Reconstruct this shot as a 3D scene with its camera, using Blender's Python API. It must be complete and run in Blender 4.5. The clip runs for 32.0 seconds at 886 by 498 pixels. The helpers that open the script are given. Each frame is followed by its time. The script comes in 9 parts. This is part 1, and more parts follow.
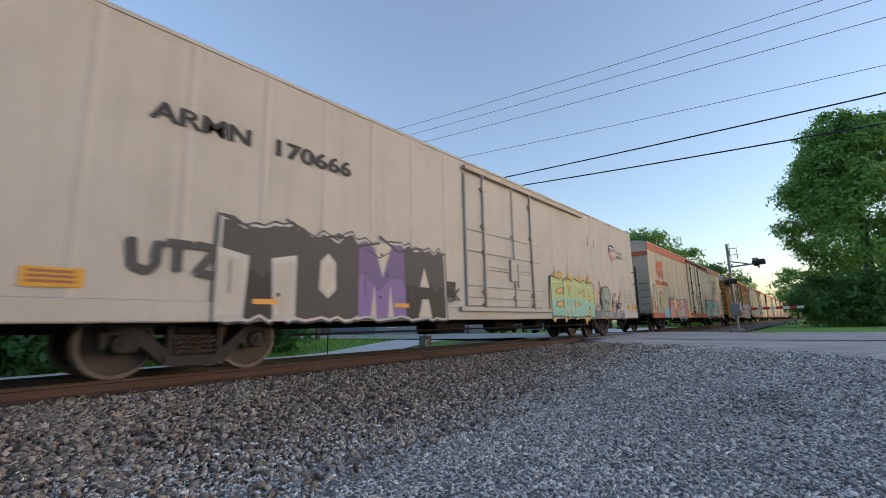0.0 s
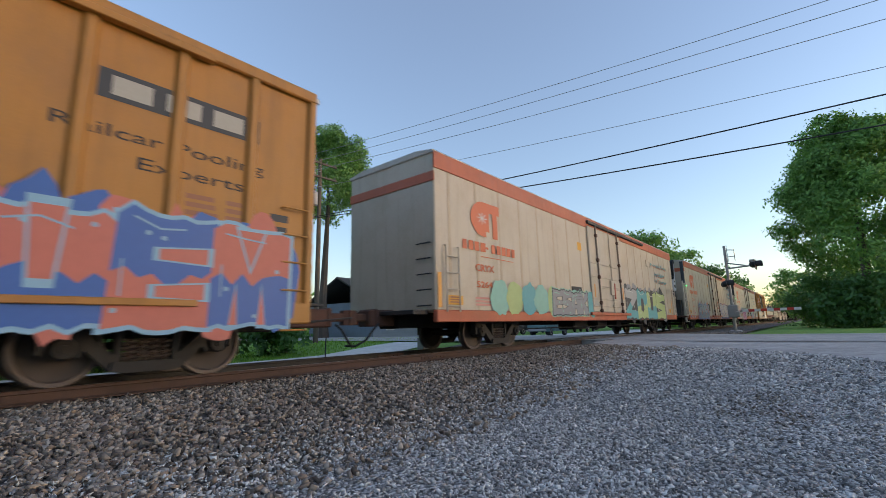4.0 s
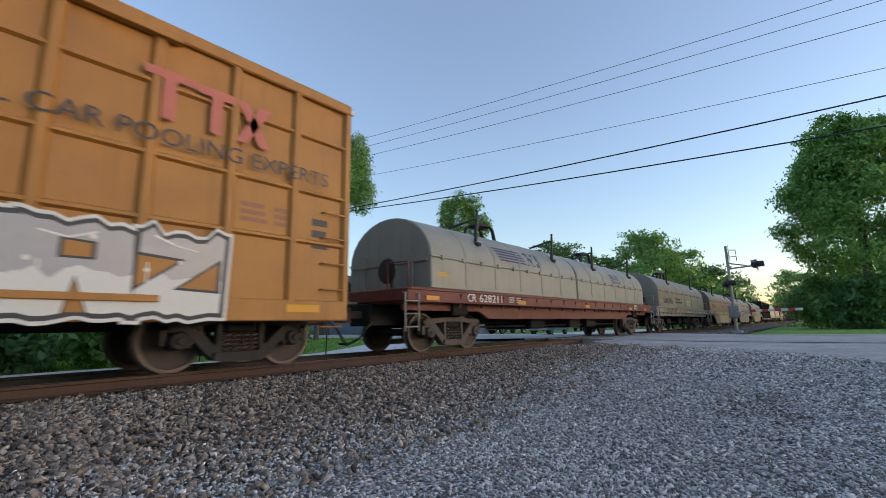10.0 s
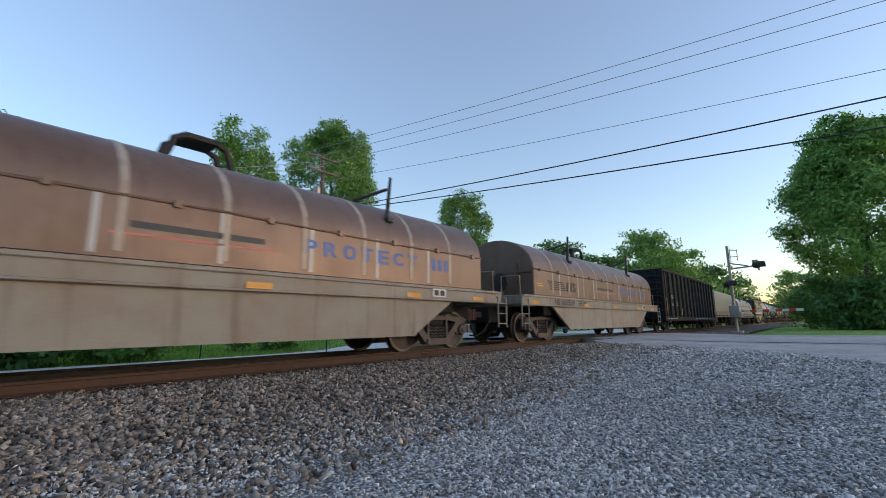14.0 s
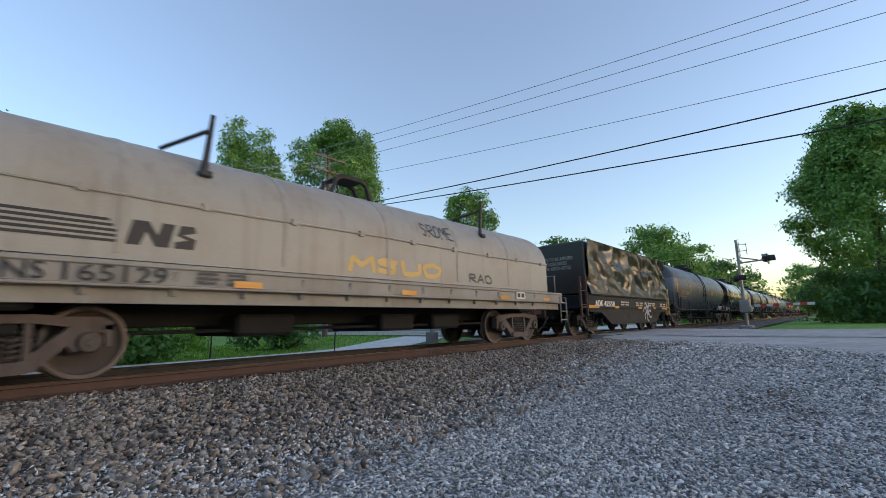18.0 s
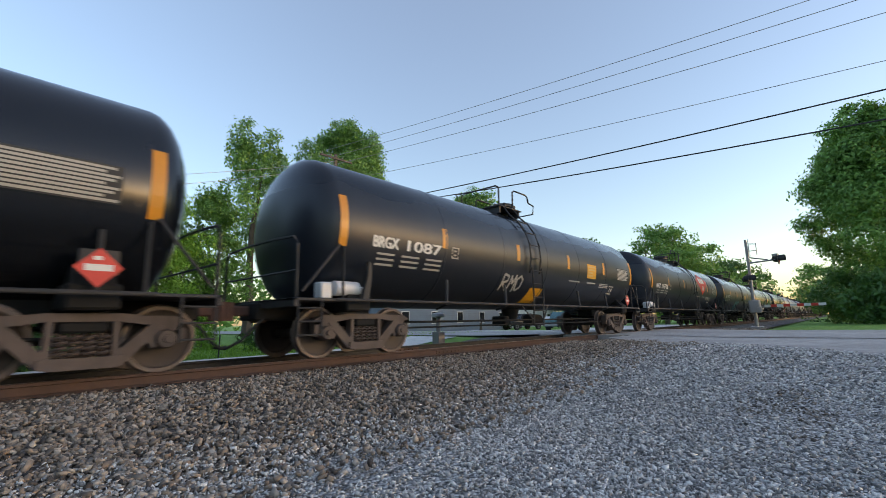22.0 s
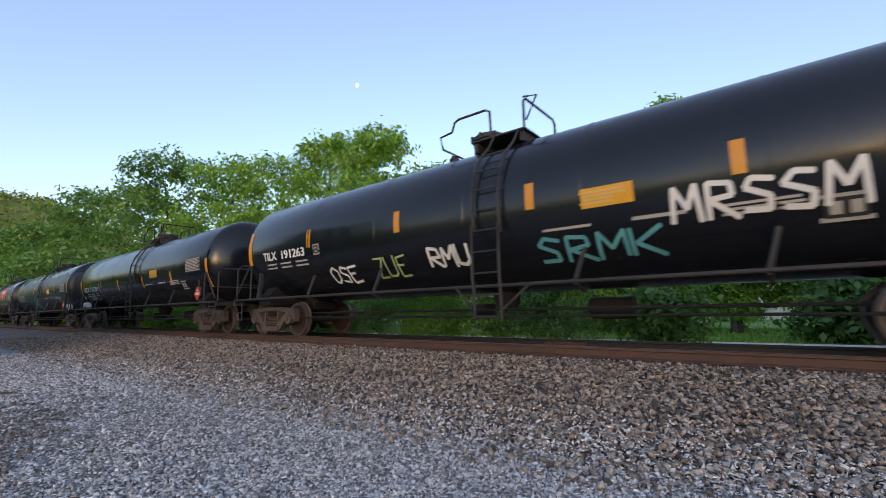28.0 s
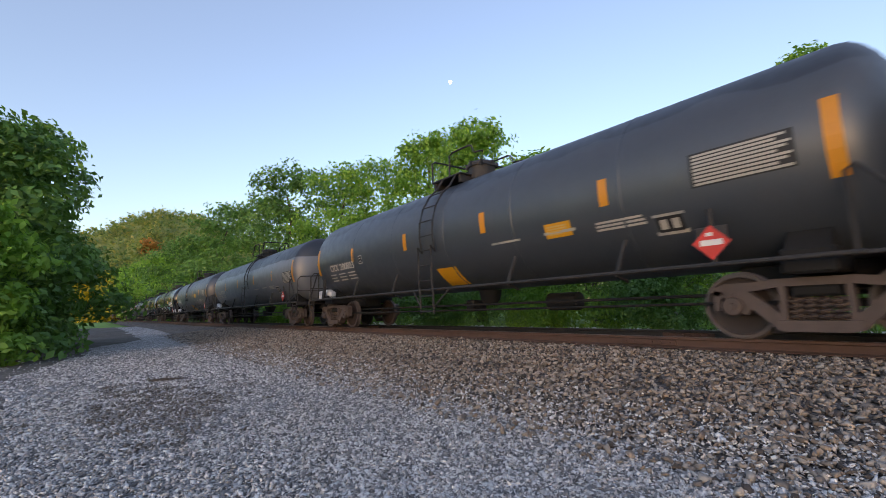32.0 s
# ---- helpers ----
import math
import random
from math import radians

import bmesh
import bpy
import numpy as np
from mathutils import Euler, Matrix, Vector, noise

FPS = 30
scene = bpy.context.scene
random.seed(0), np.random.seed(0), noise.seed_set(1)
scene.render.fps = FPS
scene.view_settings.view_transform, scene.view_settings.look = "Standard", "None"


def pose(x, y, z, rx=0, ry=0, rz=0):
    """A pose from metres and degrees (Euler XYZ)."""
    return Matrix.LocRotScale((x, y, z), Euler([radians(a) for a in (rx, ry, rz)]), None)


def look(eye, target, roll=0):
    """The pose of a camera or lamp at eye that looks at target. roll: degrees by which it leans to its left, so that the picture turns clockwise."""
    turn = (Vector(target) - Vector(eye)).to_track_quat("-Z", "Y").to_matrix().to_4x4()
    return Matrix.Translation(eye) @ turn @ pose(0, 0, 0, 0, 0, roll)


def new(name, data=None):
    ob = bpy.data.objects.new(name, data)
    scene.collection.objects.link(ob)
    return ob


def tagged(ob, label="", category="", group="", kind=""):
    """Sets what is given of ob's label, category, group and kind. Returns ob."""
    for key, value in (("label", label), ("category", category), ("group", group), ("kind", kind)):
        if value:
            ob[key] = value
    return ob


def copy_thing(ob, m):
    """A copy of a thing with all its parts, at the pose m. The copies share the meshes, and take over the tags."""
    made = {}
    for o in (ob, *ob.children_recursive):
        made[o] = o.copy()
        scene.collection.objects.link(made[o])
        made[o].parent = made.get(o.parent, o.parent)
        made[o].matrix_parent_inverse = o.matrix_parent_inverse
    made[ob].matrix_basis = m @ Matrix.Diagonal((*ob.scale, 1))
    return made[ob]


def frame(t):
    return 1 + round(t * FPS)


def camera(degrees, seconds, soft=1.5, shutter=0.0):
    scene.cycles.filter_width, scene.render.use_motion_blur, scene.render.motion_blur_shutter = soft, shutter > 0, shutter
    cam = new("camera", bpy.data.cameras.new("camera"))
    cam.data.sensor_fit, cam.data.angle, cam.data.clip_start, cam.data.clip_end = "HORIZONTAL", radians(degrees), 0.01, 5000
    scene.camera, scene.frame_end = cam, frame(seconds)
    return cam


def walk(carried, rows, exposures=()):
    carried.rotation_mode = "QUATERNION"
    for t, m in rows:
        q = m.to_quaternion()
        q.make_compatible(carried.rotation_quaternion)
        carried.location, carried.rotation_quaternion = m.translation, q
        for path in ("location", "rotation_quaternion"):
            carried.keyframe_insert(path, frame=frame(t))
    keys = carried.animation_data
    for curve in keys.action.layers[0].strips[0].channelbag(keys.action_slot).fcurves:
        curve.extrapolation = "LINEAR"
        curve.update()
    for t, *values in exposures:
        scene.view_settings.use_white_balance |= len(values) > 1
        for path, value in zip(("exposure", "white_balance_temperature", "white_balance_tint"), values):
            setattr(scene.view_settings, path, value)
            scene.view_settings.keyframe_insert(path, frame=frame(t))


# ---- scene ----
cam = camera(90.75, 32.0, 0.6, 0.13)
EYE = (0.0, -7.95, 0.61)      # z = 0 is the top of the rails, y = 0 the middle of the track
TURNS = [(0,-50.04,9.86,1.29),(0.5,-50.16,9.93,1.25),(1,-50.19,10.04,1.24),(1.5,-50.32,10.26,1.24),(2,-50.35,10.33,1.19),(2.5,-50.41,10.34,1.14),(3,-50.42,10.23,1.16),(3.5,-50.40,10.15,1.29),(5.5,-49.99,10.25,1.64),(6,-49.90,10.39,1.49),(6.5,-49.90,10.33,1.29),(7,-49.96,10.30,1.17),(7.5,-49.99,10.27,1.20),(8,-49.98,10.21,1.18),(8.5,-50.02,10.15,1.20),(9,-50.04,10.10,1.15),(9.5,-50.12,10.00,1.07),(10,-50.14,9.90,1.00),(10.5,-50.22,9.86,0.95),(11,-50.28,9.80,0.98),(11.5,-50.27,9.82,0.87),(12,-50.32,9.83,0.83),(12.5,-50.32,9.72,0.73),(13,-50.28,9.58,0.65),(13.5,-50.16,9.65,0.59),(14,-50.02,9.68,0.63),(14.5,-49.87,9.67,0.71),(15,-49.76,9.53,0.77),(15.5,-49.72,9.47,0.92),(17.5,-49.28,9.42,1.25),(18,-49.18,9.45,1.29),(18.5,-49.16,9.58,1.32),(19,-49.18,9.64,1.32),(19.5,-49.16,9.62,1.27),(20,-49.04,9.51,1.22),(20.5,-48.91,9.36,1.28),(21,-48.80,9.34,1.28),(21.5,-48.60,9.36,1.18),(22,-48.31,9.46,1.16),(22.5,-46.51,9.49,0.95),(23,-41.13,9.36,0.17),(23.5,-35.24,9.13,-0.06),(24,-27.96,9.28,0.10),(24.5,-16.13,9.33,-0.22),(25,-4.27,9.09,0.52),(25.5,5.58,8.80,-0.26),(26,14.93,8.31,-0.74),(26.5,22.89,7.82,-0.14),(28.5,42.26,8.22,1.40),(29,46.07,8.18,2.01),(29.5,47.58,8.00,2.15),(30,48.94,7.82,2.11),(30.5,49.96,7.71,2.13),(31,50.41,7.46,2.38),(31.5,51.00,7.47,2.19),(32,51.50,7.48,2.19)]


def turned(yaw, pitch, roll):
    return Matrix.Translation(EYE) @ pose(0, 0, 0, 90 + pitch, 0, yaw) @ pose(0, 0, 0, 0, 0, -roll)


walk(cam, [(t, turned(a, b, c)) for t, a, b, c in TURNS],
     [(0, 1.58, 6400, 18), (18, 1.65, 6450, 18), (22, 1.80, 6850, 18), (25.5, 2.02, 6700, 24), (29, 1.77, 6600, 25), (32, 1.76, 6850, 25)])

# ---- light ----
SUN_AZ, SUN_EL = 148.0, 5.0            # degrees from +y towards +x, and above the horizon
world = bpy.data.worlds.new("sky")
scene.world = world
world.use_nodes = True
wt = world.node_tree
sky = wt.nodes.new("ShaderNodeTexSky")
sky.sky_type, sky.sun_disc = "NISHITA", False
sky.sun_elevation, sky.sun_rotation = radians(SUN_EL), radians(SUN_AZ)
sky.air_density, sky.dust_density, sky.ozone_density = 1.0, 0.95, 2.0
veil = wt.nodes.new("ShaderNodeMixRGB")            # thin even haze over the whole sky
veil.blend_type = "ADD"
veil.inputs[0].default_value, veil.inputs[2].default_value = 1.0, (0.205, 0.198, 0.218, 1)
wt.links.new(sky.outputs[0], veil.inputs[1])
wt.links.new(veil.outputs[0], wt.nodes["Background"].inputs[0])
wt.nodes["Background"].inputs[1].default_value = 0.15
sun = new("sun", bpy.data.lights.new("sun", "SUN"))
sun.data.energy, sun.data.angle, sun.data.color = 0.08, radians(20), (1.0, 0.86, 0.72)
a, e = radians(SUN_AZ), radians(SUN_EL)
sun.matrix_world = look((0, 0, 50), (-math.sin(a) * math.cos(e), -math.cos(a) * math.cos(e), 50 - math.sin(e)))


# ---- small mesh kit ----
class Kit:
    """Vertices, faces and a material slot for each face of one mesh."""

    def __init__(self, put=None):
        self.v, self.f, self.m, self.slot = [], [], [], 0
        self.put, self.mats, self.off, self.kids = put, [], 0.004, []

    def add(self, verts, faces):
        n = len(self.v)
        self.v.extend(verts)
        for f in faces:
            self.f.append(tuple(i + n for i in f))
            self.m.append(self.slot)
        return self

    def box(self, x0, x1, y0, y1, z0, z1, c=0.0):
        """A block, its edges cut by c."""
        if c <= 0:
            v = [(x, y, z) for x in (x0, x1) for y in (y0, y1) for z in (z0, z1)]
            return self.add(v, [(0, 1, 3, 2), (4, 6, 7, 5), (0, 4, 5, 1), (2, 3, 7, 6), (0, 2, 6, 4), (1, 5, 7, 3)])
        c = min(c, (x1 - x0) / 2.01, (y1 - y0) / 2.01, (z1 - z0) / 2.01)
        v, at = [], {}
        for i, x in enumerate((x0, x1)):
            for j, y in enumerate((y0, y1)):
                for k, z in enumerate((z0, z1)):
                    sx, sy, sz = (1, -1)[i] * c, (1, -1)[j] * c, (1, -1)[k] * c
                    for d, p in enumerate(((x, y + sy, z + sz), (x + sx, y, z + sz), (x + sx, y + sy, z))):
                        at[i, j, k, d] = len(v)
                        v.append(p)
        f = []
        for d in range(3):
            o = [q for q in range(3) if q != d]
            for s in (0, 1):
                q = []
                for p0, p1 in ((0, 0), (1, 0), (1, 1), (0, 1)):
                    ijk = [0, 0, 0]
                    ijk[d], ijk[o[0]], ijk[o[1]] = s, p0, p1
                    q.append(at[(*ijk, d)])
                f.append(tuple(q))
            for p0 in (0, 1):
                for p1 in (0, 1):
                    e0, e1 = [0, 0, 0], [0, 0, 0]
                    e0[o[0]] = e1[o[0]] = p0
                    e0[o[1]] = e1[o[1]] = p1
                    e0[d], e1[d] = 0, 1
                    f.append((at[(*e0, o[0])], at[(*e1, o[0])], at[(*e1, o[1])], at[(*e0, o[1])]))
        for i in (0, 1):
            for j in (0, 1):
                for k in (0, 1):
                    f.append((at[i, j, k, 0], at[i, j, k, 1], at[i, j, k, 2]))
        return self.add(v, f)

    def tube(self, points, r, n=8):
        """A round bar along a line of points."""
        pts = [Vector(p) for p in points]
        v, up = [], Vector((0.13, 0.27, 0.95))
        for i, p in enumerate(pts):
            d = (pts[min(i + 1, len(pts) - 1)] - pts[max(i - 1, 0)]).normalized()
            s = d.cross(up)
            if s.length < 0.05:
                s = d.cross(Vector((1, 0.2, 0)))
            s.normalize()
            u = s.cross(d)
            rr = r[i] if isinstance(r, (list, tuple)) else r
            v += [tuple(p + (s * math.cos(k * 2 * math.pi / n) + u * math.sin(k * 2 * math.pi / n)) * rr) for k in range(n)]
        f = [(i * n + k, i * n + (k + 1) % n, (i + 1) * n + (k + 1) % n, (i + 1) * n + k) for i in range(len(pts) - 1) for k in range(n)]
        f += [tuple(range(n))[::-1], tuple(range((len(pts) - 1) * n, len(pts) * n))]
        return self.add(v, f)

    def lathe(self, profile, n=24, axis="y", at=(0, 0, 0)):
        """A turned form: profile of (place along the axis, radius)."""
        v = []
        for p, r in profile:
            for k in range(n):
                a = 2 * math.pi * k / n
                c, s = r * math.cos(a), r * math.sin(a)
                q = {"x": (p, c, s), "y": (c, p, s), "z": (c, s, p)}[axis]
                v.append((q[0] + at[0], q[1] + at[1], q[2] + at[2]))
        m = len(profile)
        f = [(i * n + k, i * n + (k + 1) % n, (i + 1) * n + (k + 1) % n, (i + 1) * n + k) for i in range(m - 1) for k in range(n)]
        f += [tuple(range(n))[::-1], tuple(range((m - 1) * n, m * n))]
        return self.add(v, f)

    def prism(self, outline, a, b, axis="y"):
        """A flat outline given thickness along an axis."""
        n = len(outline)
        put = {"y": lambda p, q: (p[0], q, p[1]), "x": lambda p, q: (q, p[0], p[1]), "z": lambda p, q: (p[0], p[1], q)}[axis]
        v = [put(p, a) for p in outline] + [put(p, b) for p in outline]
        f = [tuple(range(n))[::-1], tuple(range(n, 2 * n))]
        f += [(i, (i + 1) % n, (i + 1) % n + n, i + n) for i in range(n)]
        return self.add(v, f)

    def loft(self, rings, cap=True):
        """Skin over closed rings of equally many points."""
        n = len(rings[0])
        v = [p for r in rings for p in r]
        f = [(i * n + k, i * n + (k + 1) % n, (i + 1) * n + (k + 1) % n, (i + 1) * n + k) for i in range(len(rings) - 1) for k in range(n)]
        if cap:
            f += [tuple(range(n))[::-1], tuple(range((len(rings) - 1) * n, len(rings) * n))]
        return self.add(v, f)

    def sheet(self, us, vs, place):
        v = [place(u, w) for u in us for w in vs]
        m = len(vs)
        f = [(i * m + j, (i + 1) * m + j, (i + 1) * m + j + 1, i * m + j + 1) for i in range(len(us) - 1) for j in range(m - 1)]
        return self.add(v, f)

    def mesh(self, name, materials, smooth=35):
        me = bpy.data.meshes.new(name)
        me.from_pydata(self.v, [], self.f)
        for m in materials if isinstance(materials, (list, tuple)) else [materials]:
            me.materials.append(m)
        me.polygons.foreach_set("material_index", self.m)
        bm = bmesh.new()
        bm.from_mesh(me)
        bmesh.ops.recalc_face_normals(bm, faces=bm.faces)
        lim = math.cos(radians(smooth))
        for fc in bm.faces:
            fc.smooth = smooth > 0
        if smooth > 0:
            for ed in bm.edges:
                if len(ed.link_faces) == 2:
                    ed.smooth = ed.link_faces[0].normal.dot(ed.link_faces[1].normal) > lim
        bm.to_mesh(me)
        bm.free()
        return me


def child(ob, parent):
    ob.parent = parent
    return ob


def part(name, kit, material, parent, label="", smooth=35):
    """One mesh object under a thing or a part; kit may be a ready mesh."""
    me = kit if isinstance(kit, bpy.types.Mesh) else kit.mesh(name, material, smooth)
    ob = new(name, me)
    if parent is not None:
        ob.parent = parent
    if label:
        tagged(ob, label)
    return ob


def thing(name, label, category, group="", kind="", at=None):
    ob = new(name)
    ob.empty_display_size = 0.3
    if at is not None:
        ob.matrix_basis = at
    return tagged(ob, label, category, group, kind)


def bulk(name, verts, faces, materials, index=None, smooth=False):
    """A large mesh from arrays; faces of one size."""
    me = bpy.data.meshes.new(name)
    verts, faces = np.asarray(verts, dtype=np.float32), np.asarray(faces, dtype=np.int32)
    me.vertices.add(len(verts))
    me.vertices.foreach_set("co", verts.ravel())
    k = faces.shape[1]
    me.loops.add(faces.size)
    me.loops.foreach_set("vertex_index", faces.ravel())
    me.polygons.add(len(faces))
    me.polygons.foreach_set("loop_start", np.arange(0, faces.size, k, dtype=np.int32))
    me.polygons.foreach_set("loop_total", np.full(len(faces), k, dtype=np.int32))
    if smooth:
        me.polygons.foreach_set("use_smooth", np.ones(len(faces), dtype=bool))
    for m in materials:
        me.materials.append(m)
    if index is not None:
        me.polygons.foreach_set("material_index", np.asarray(index, dtype=np.int32))
    me.update(calc_edges=True)
    return me


# ---- materials ----
def nodes(name):
    m = bpy.data.materials.new(name)
    m.use_nodes = True
    return m, m.node_tree, m.node_tree.nodes["Principled BSDF"]


def noise_of(nt, scale, detail=4, rough=0.55, stretch=None, coords="Object"):
    tc = nt.nodes.new("ShaderNodeTexCoord")
    n = nt.nodes.new("ShaderNodeTexNoise")
    n.inputs["Scale"].default_value, n.inputs["Detail"].default_value, n.inputs["Roughness"].default_value = scale, detail, rough
    src = tc.outputs[coords]
    if stretch:
        mp = nt.nodes.new("ShaderNodeMapping")
        mp.inputs["Scale"].default_value = stretch
        nt.links.new(src, mp.inputs[0])
        src = mp.outputs[0]
    nt.links.new(src, n.inputs["Vector"])
    return n.outputs["Fac"]


def ramp(nt, fac, lo, hi):
    r = nt.nodes.new("ShaderNodeMapRange")
    r.inputs[1].default_value, r.inputs[2].default_value = lo, hi
    nt.links.new(fac, r.inputs[0])
    return r.outputs[0]


def mixed(nt, fac, a, b, blend="MIX"):
    n = nt.nodes.new("ShaderNodeMix")
    n.data_type, n.blend_type = "RGBA", blend
    ins = [s for s in n.inputs if s.type == "RGBA"]
    fs = [s for s in n.inputs if s.type == "VALUE"][0]
    for val, sock in ((fac, fs), (a, ins[0]), (b, ins[1])):
        if isinstance(val, bpy.types.NodeSocket):
            nt.links.new(val, sock)
        elif isinstance(val, (tuple, list)):
            sock.default_value = (*val[:3], 1)
        else:
            sock.default_value = val
    return [s for s in n.outputs if s.type == "RGBA"][0]


def times(nt, a, k):
    n = nt.nodes.new("ShaderNodeMath")
    n.operation = "MULTIPLY"
    nt.links.new(a, n.inputs[0])
    if isinstance(k, bpy.types.NodeSocket):
        nt.links.new(k, n.inputs[1])
    else:
        n.inputs[1].default_value = k
    return n.outputs[0]


def bumped(nt, bs, height, strength=0.3, distance=0.01):
    b = nt.nodes.new("ShaderNodeBump")
    b.inputs["Strength"].default_value, b.inputs["Distance"].default_value = strength, distance
    nt.links.new(height, b.inputs["Height"])
    nt.links.new(b.outputs[0], bs.inputs["Normal"])


def paint(name, col, dirt=(0.12, 0.09, 0.07), amount=0.35, rough=0.5, streaks=0.3, metal=0.0, bump=0.08, scale=1.0, gloss=0.5):
    """Weathered paint: two scales of grime and streaks that run down."""
    m, nt, bs = nodes(name)
    big = ramp(nt, noise_of(nt, 0.9 * scale, 6, 0.65), 0.45, 0.8)
    c = mixed(nt, times(nt, big, amount), col, dirt)
    if streaks > 0:
        run = ramp(nt, noise_of(nt, 1.0 * scale, 5, 0.6, (5.0, 5.0, 0.35)), 0.52, 0.85)
        c = mixed(nt, times(nt, run, streaks), c, tuple(x * 0.55 for x in dirt))
    fine = noise_of(nt, 38 * scale, 3)
    c = mixed(nt, 0.12, c, fine, "OVERLAY")
    nt.links.new(c, bs.inputs["Base Color"])
    bs.inputs["Metallic"].default_value = metal
    bs.inputs["Specular IOR Level"].default_value = gloss
    rr = nt.nodes.new("ShaderNodeMapRange")
    rr.inputs[3].default_value, rr.inputs[4].default_value = max(rough - 0.12, 0.05), min(rough + 0.2, 1)
    nt.links.new(noise_of(nt, 3.5 * scale, 5), rr.inputs[0])
    nt.links.new(rr.outputs[0], bs.inputs["Roughness"])
    bumped(nt, bs, noise_of(nt, 6 * scale, 6), bump, 0.02)
    return m


def plain(name, col, rough=0.6, metal=0.0, var=0.15, scale=12):
    m, nt, bs = nodes(name)
    c = mixed(nt, times(nt, noise_of(nt, scale, 5), var), col, tuple(x * 0.35 for x in col))
    nt.links.new(c, bs.inputs["Base Color"])
    bs.inputs["Roughness"].default_value, bs.inputs["Metallic"].default_value = rough, metal
    return m


def stones(name, cols, rough=0.85):
    """Loose stones: each island its own colour."""
    m, nt, bs = nodes(name)
    g = nt.nodes.new("ShaderNodeNewGeometry")
    r = nt.nodes.new("ShaderNodeValToRGB")
    r.color_ramp.interpolation = "CONSTANT"
    el = r.color_ramp.elements
    while len(el) < len(cols):
        el.new(0.5)
    for i, c in enumerate(cols):
        el[i].position, el[i].color = i / len(cols), (*c, 1)
    nt.links.new(g.outputs["Random Per Island"], r.inputs[0])
    c = mixed(nt, times(nt, noise_of(nt, 60, 4), 0.32), r.outputs[0], (0.10, 0.088, 0.076))
    nt.links.new(c, bs.inputs["Base Color"])
    bs.inputs["Roughness"].default_value = rough
    bumped(nt, bs, noise_of(nt, 90, 3), 0.4, 0.004)
    return m


def leaves(name, cols, rough=0.55, sheer=0.35):
    m, nt, bs = nodes(name)
    g = nt.nodes.new("ShaderNodeNewGeometry")
    r = nt.nodes.new("ShaderNodeValToRGB")
    el = r.color_ramp.elements
    while len(el) < len(cols):
        el.new(0.5)
    for i, c in enumerate(cols):
        el[i].position, el[i].color = i / (len(cols) - 1), (*c, 1)
    nt.links.new(g.outputs["Random Per Island"], r.inputs[0])
    patch = ramp(nt, noise_of(nt, 0.5, 3), 0.35, 0.7)
    c = mixed(nt, times(nt, patch, 0.45), r.outputs[0], cols[0])
    nt.links.new(c, bs.inputs["Base Color"])
    bs.inputs["Roughness"].default_value = rough
    tr = nt.nodes.new("ShaderNodeBsdfTranslucent")
    nt.links.new(mixed(nt, 0.5, c, (0.20, 0.32, 0.03)), tr.inputs[0])
    mx = nt.nodes.new("ShaderNodeMixShader")
    mx.inputs[0].default_value = sheer
    nt.links.new(bs.outputs[0], mx.inputs[1])
    nt.links.new(tr.outputs[0], mx.inputs[2])
    nt.links.new(mx.outputs[0], nt.nodes["Material Output"].inputs[0])
    return m


def earth(name, a, b, c, scales=(0.25, 2.0, 40.0), rough=0.9, bump=0.5, depth=0.02):
    m, nt, bs = nodes(name)
    x = mixed(nt, ramp(nt, noise_of(nt, scales[0], 5), 0.35, 0.65), a, b)
    x = mixed(nt, times(nt, ramp(nt, noise_of(nt, scales[1], 6, 0.7), 0.4, 0.7), 0.7), x, c)
    x = mixed(nt, 0.45, x, noise_of(nt, scales[2], 3, 0.7), "OVERLAY")
    nt.links.new(x, bs.inputs["Base Color"])
    bs.inputs["Roughness"].default_value = rough
    bumped(nt, bs, noise_of(nt, scales[2], 4, 0.7), bump, depth)
    return m


def gravel_sheet(name, cols, size, rough=0.9, bump=0.9):
    """Packed chips: cells of several greys with dark joints."""
    m, nt, bs = nodes(name)
    tc = nt.nodes.new("ShaderNodeTexCoord")
    v = nt.nodes.new("ShaderNodeTexVoronoi")
    v.inputs["Scale"].default_value = 1 / size
    nt.links.new(tc.outputs["Object"], v.inputs["Vector"])
    sep = nt.nodes.new("ShaderNodeSeparateColor")
    nt.links.new(v.outputs["Color"], sep.inputs[0])
    r = nt.nodes.new("ShaderNodeValToRGB")
    el = r.color_ramp.elements
    while len(el) < len(cols):
        el.new(0.5)
    for i, c in enumerate(cols):
        el[i].position, el[i].color = i / (len(cols) - 1), (*c, 1)
    nt.links.new(sep.outputs[0], r.inputs[0])
    c = mixed(nt, times(nt, ramp(nt, v.outputs["Distance"], 0.40, 0.70), 0.85), r.outputs[0], (0.022, 0.022, 0.024))
    c = mixed(nt, times(nt, ramp(nt, noise_of(nt, 0.55, 6, 0.65), 0.45, 0.72), 0.45), c, (0.14, 0.135, 0.135))
    nt.links.new(c, bs.inputs["Base Color"])
    bs.inputs["Roughness"].default_value = rough
    inv = nt.nodes.new("ShaderNodeMath")
    inv.operation = "SUBTRACT"
    inv.inputs[0].default_value = 1
    nt.links.new(v.outputs["Distance"], inv.inputs[1])
    bumped(nt, bs, inv.outputs[0], bump, size * 0.5)
    return m


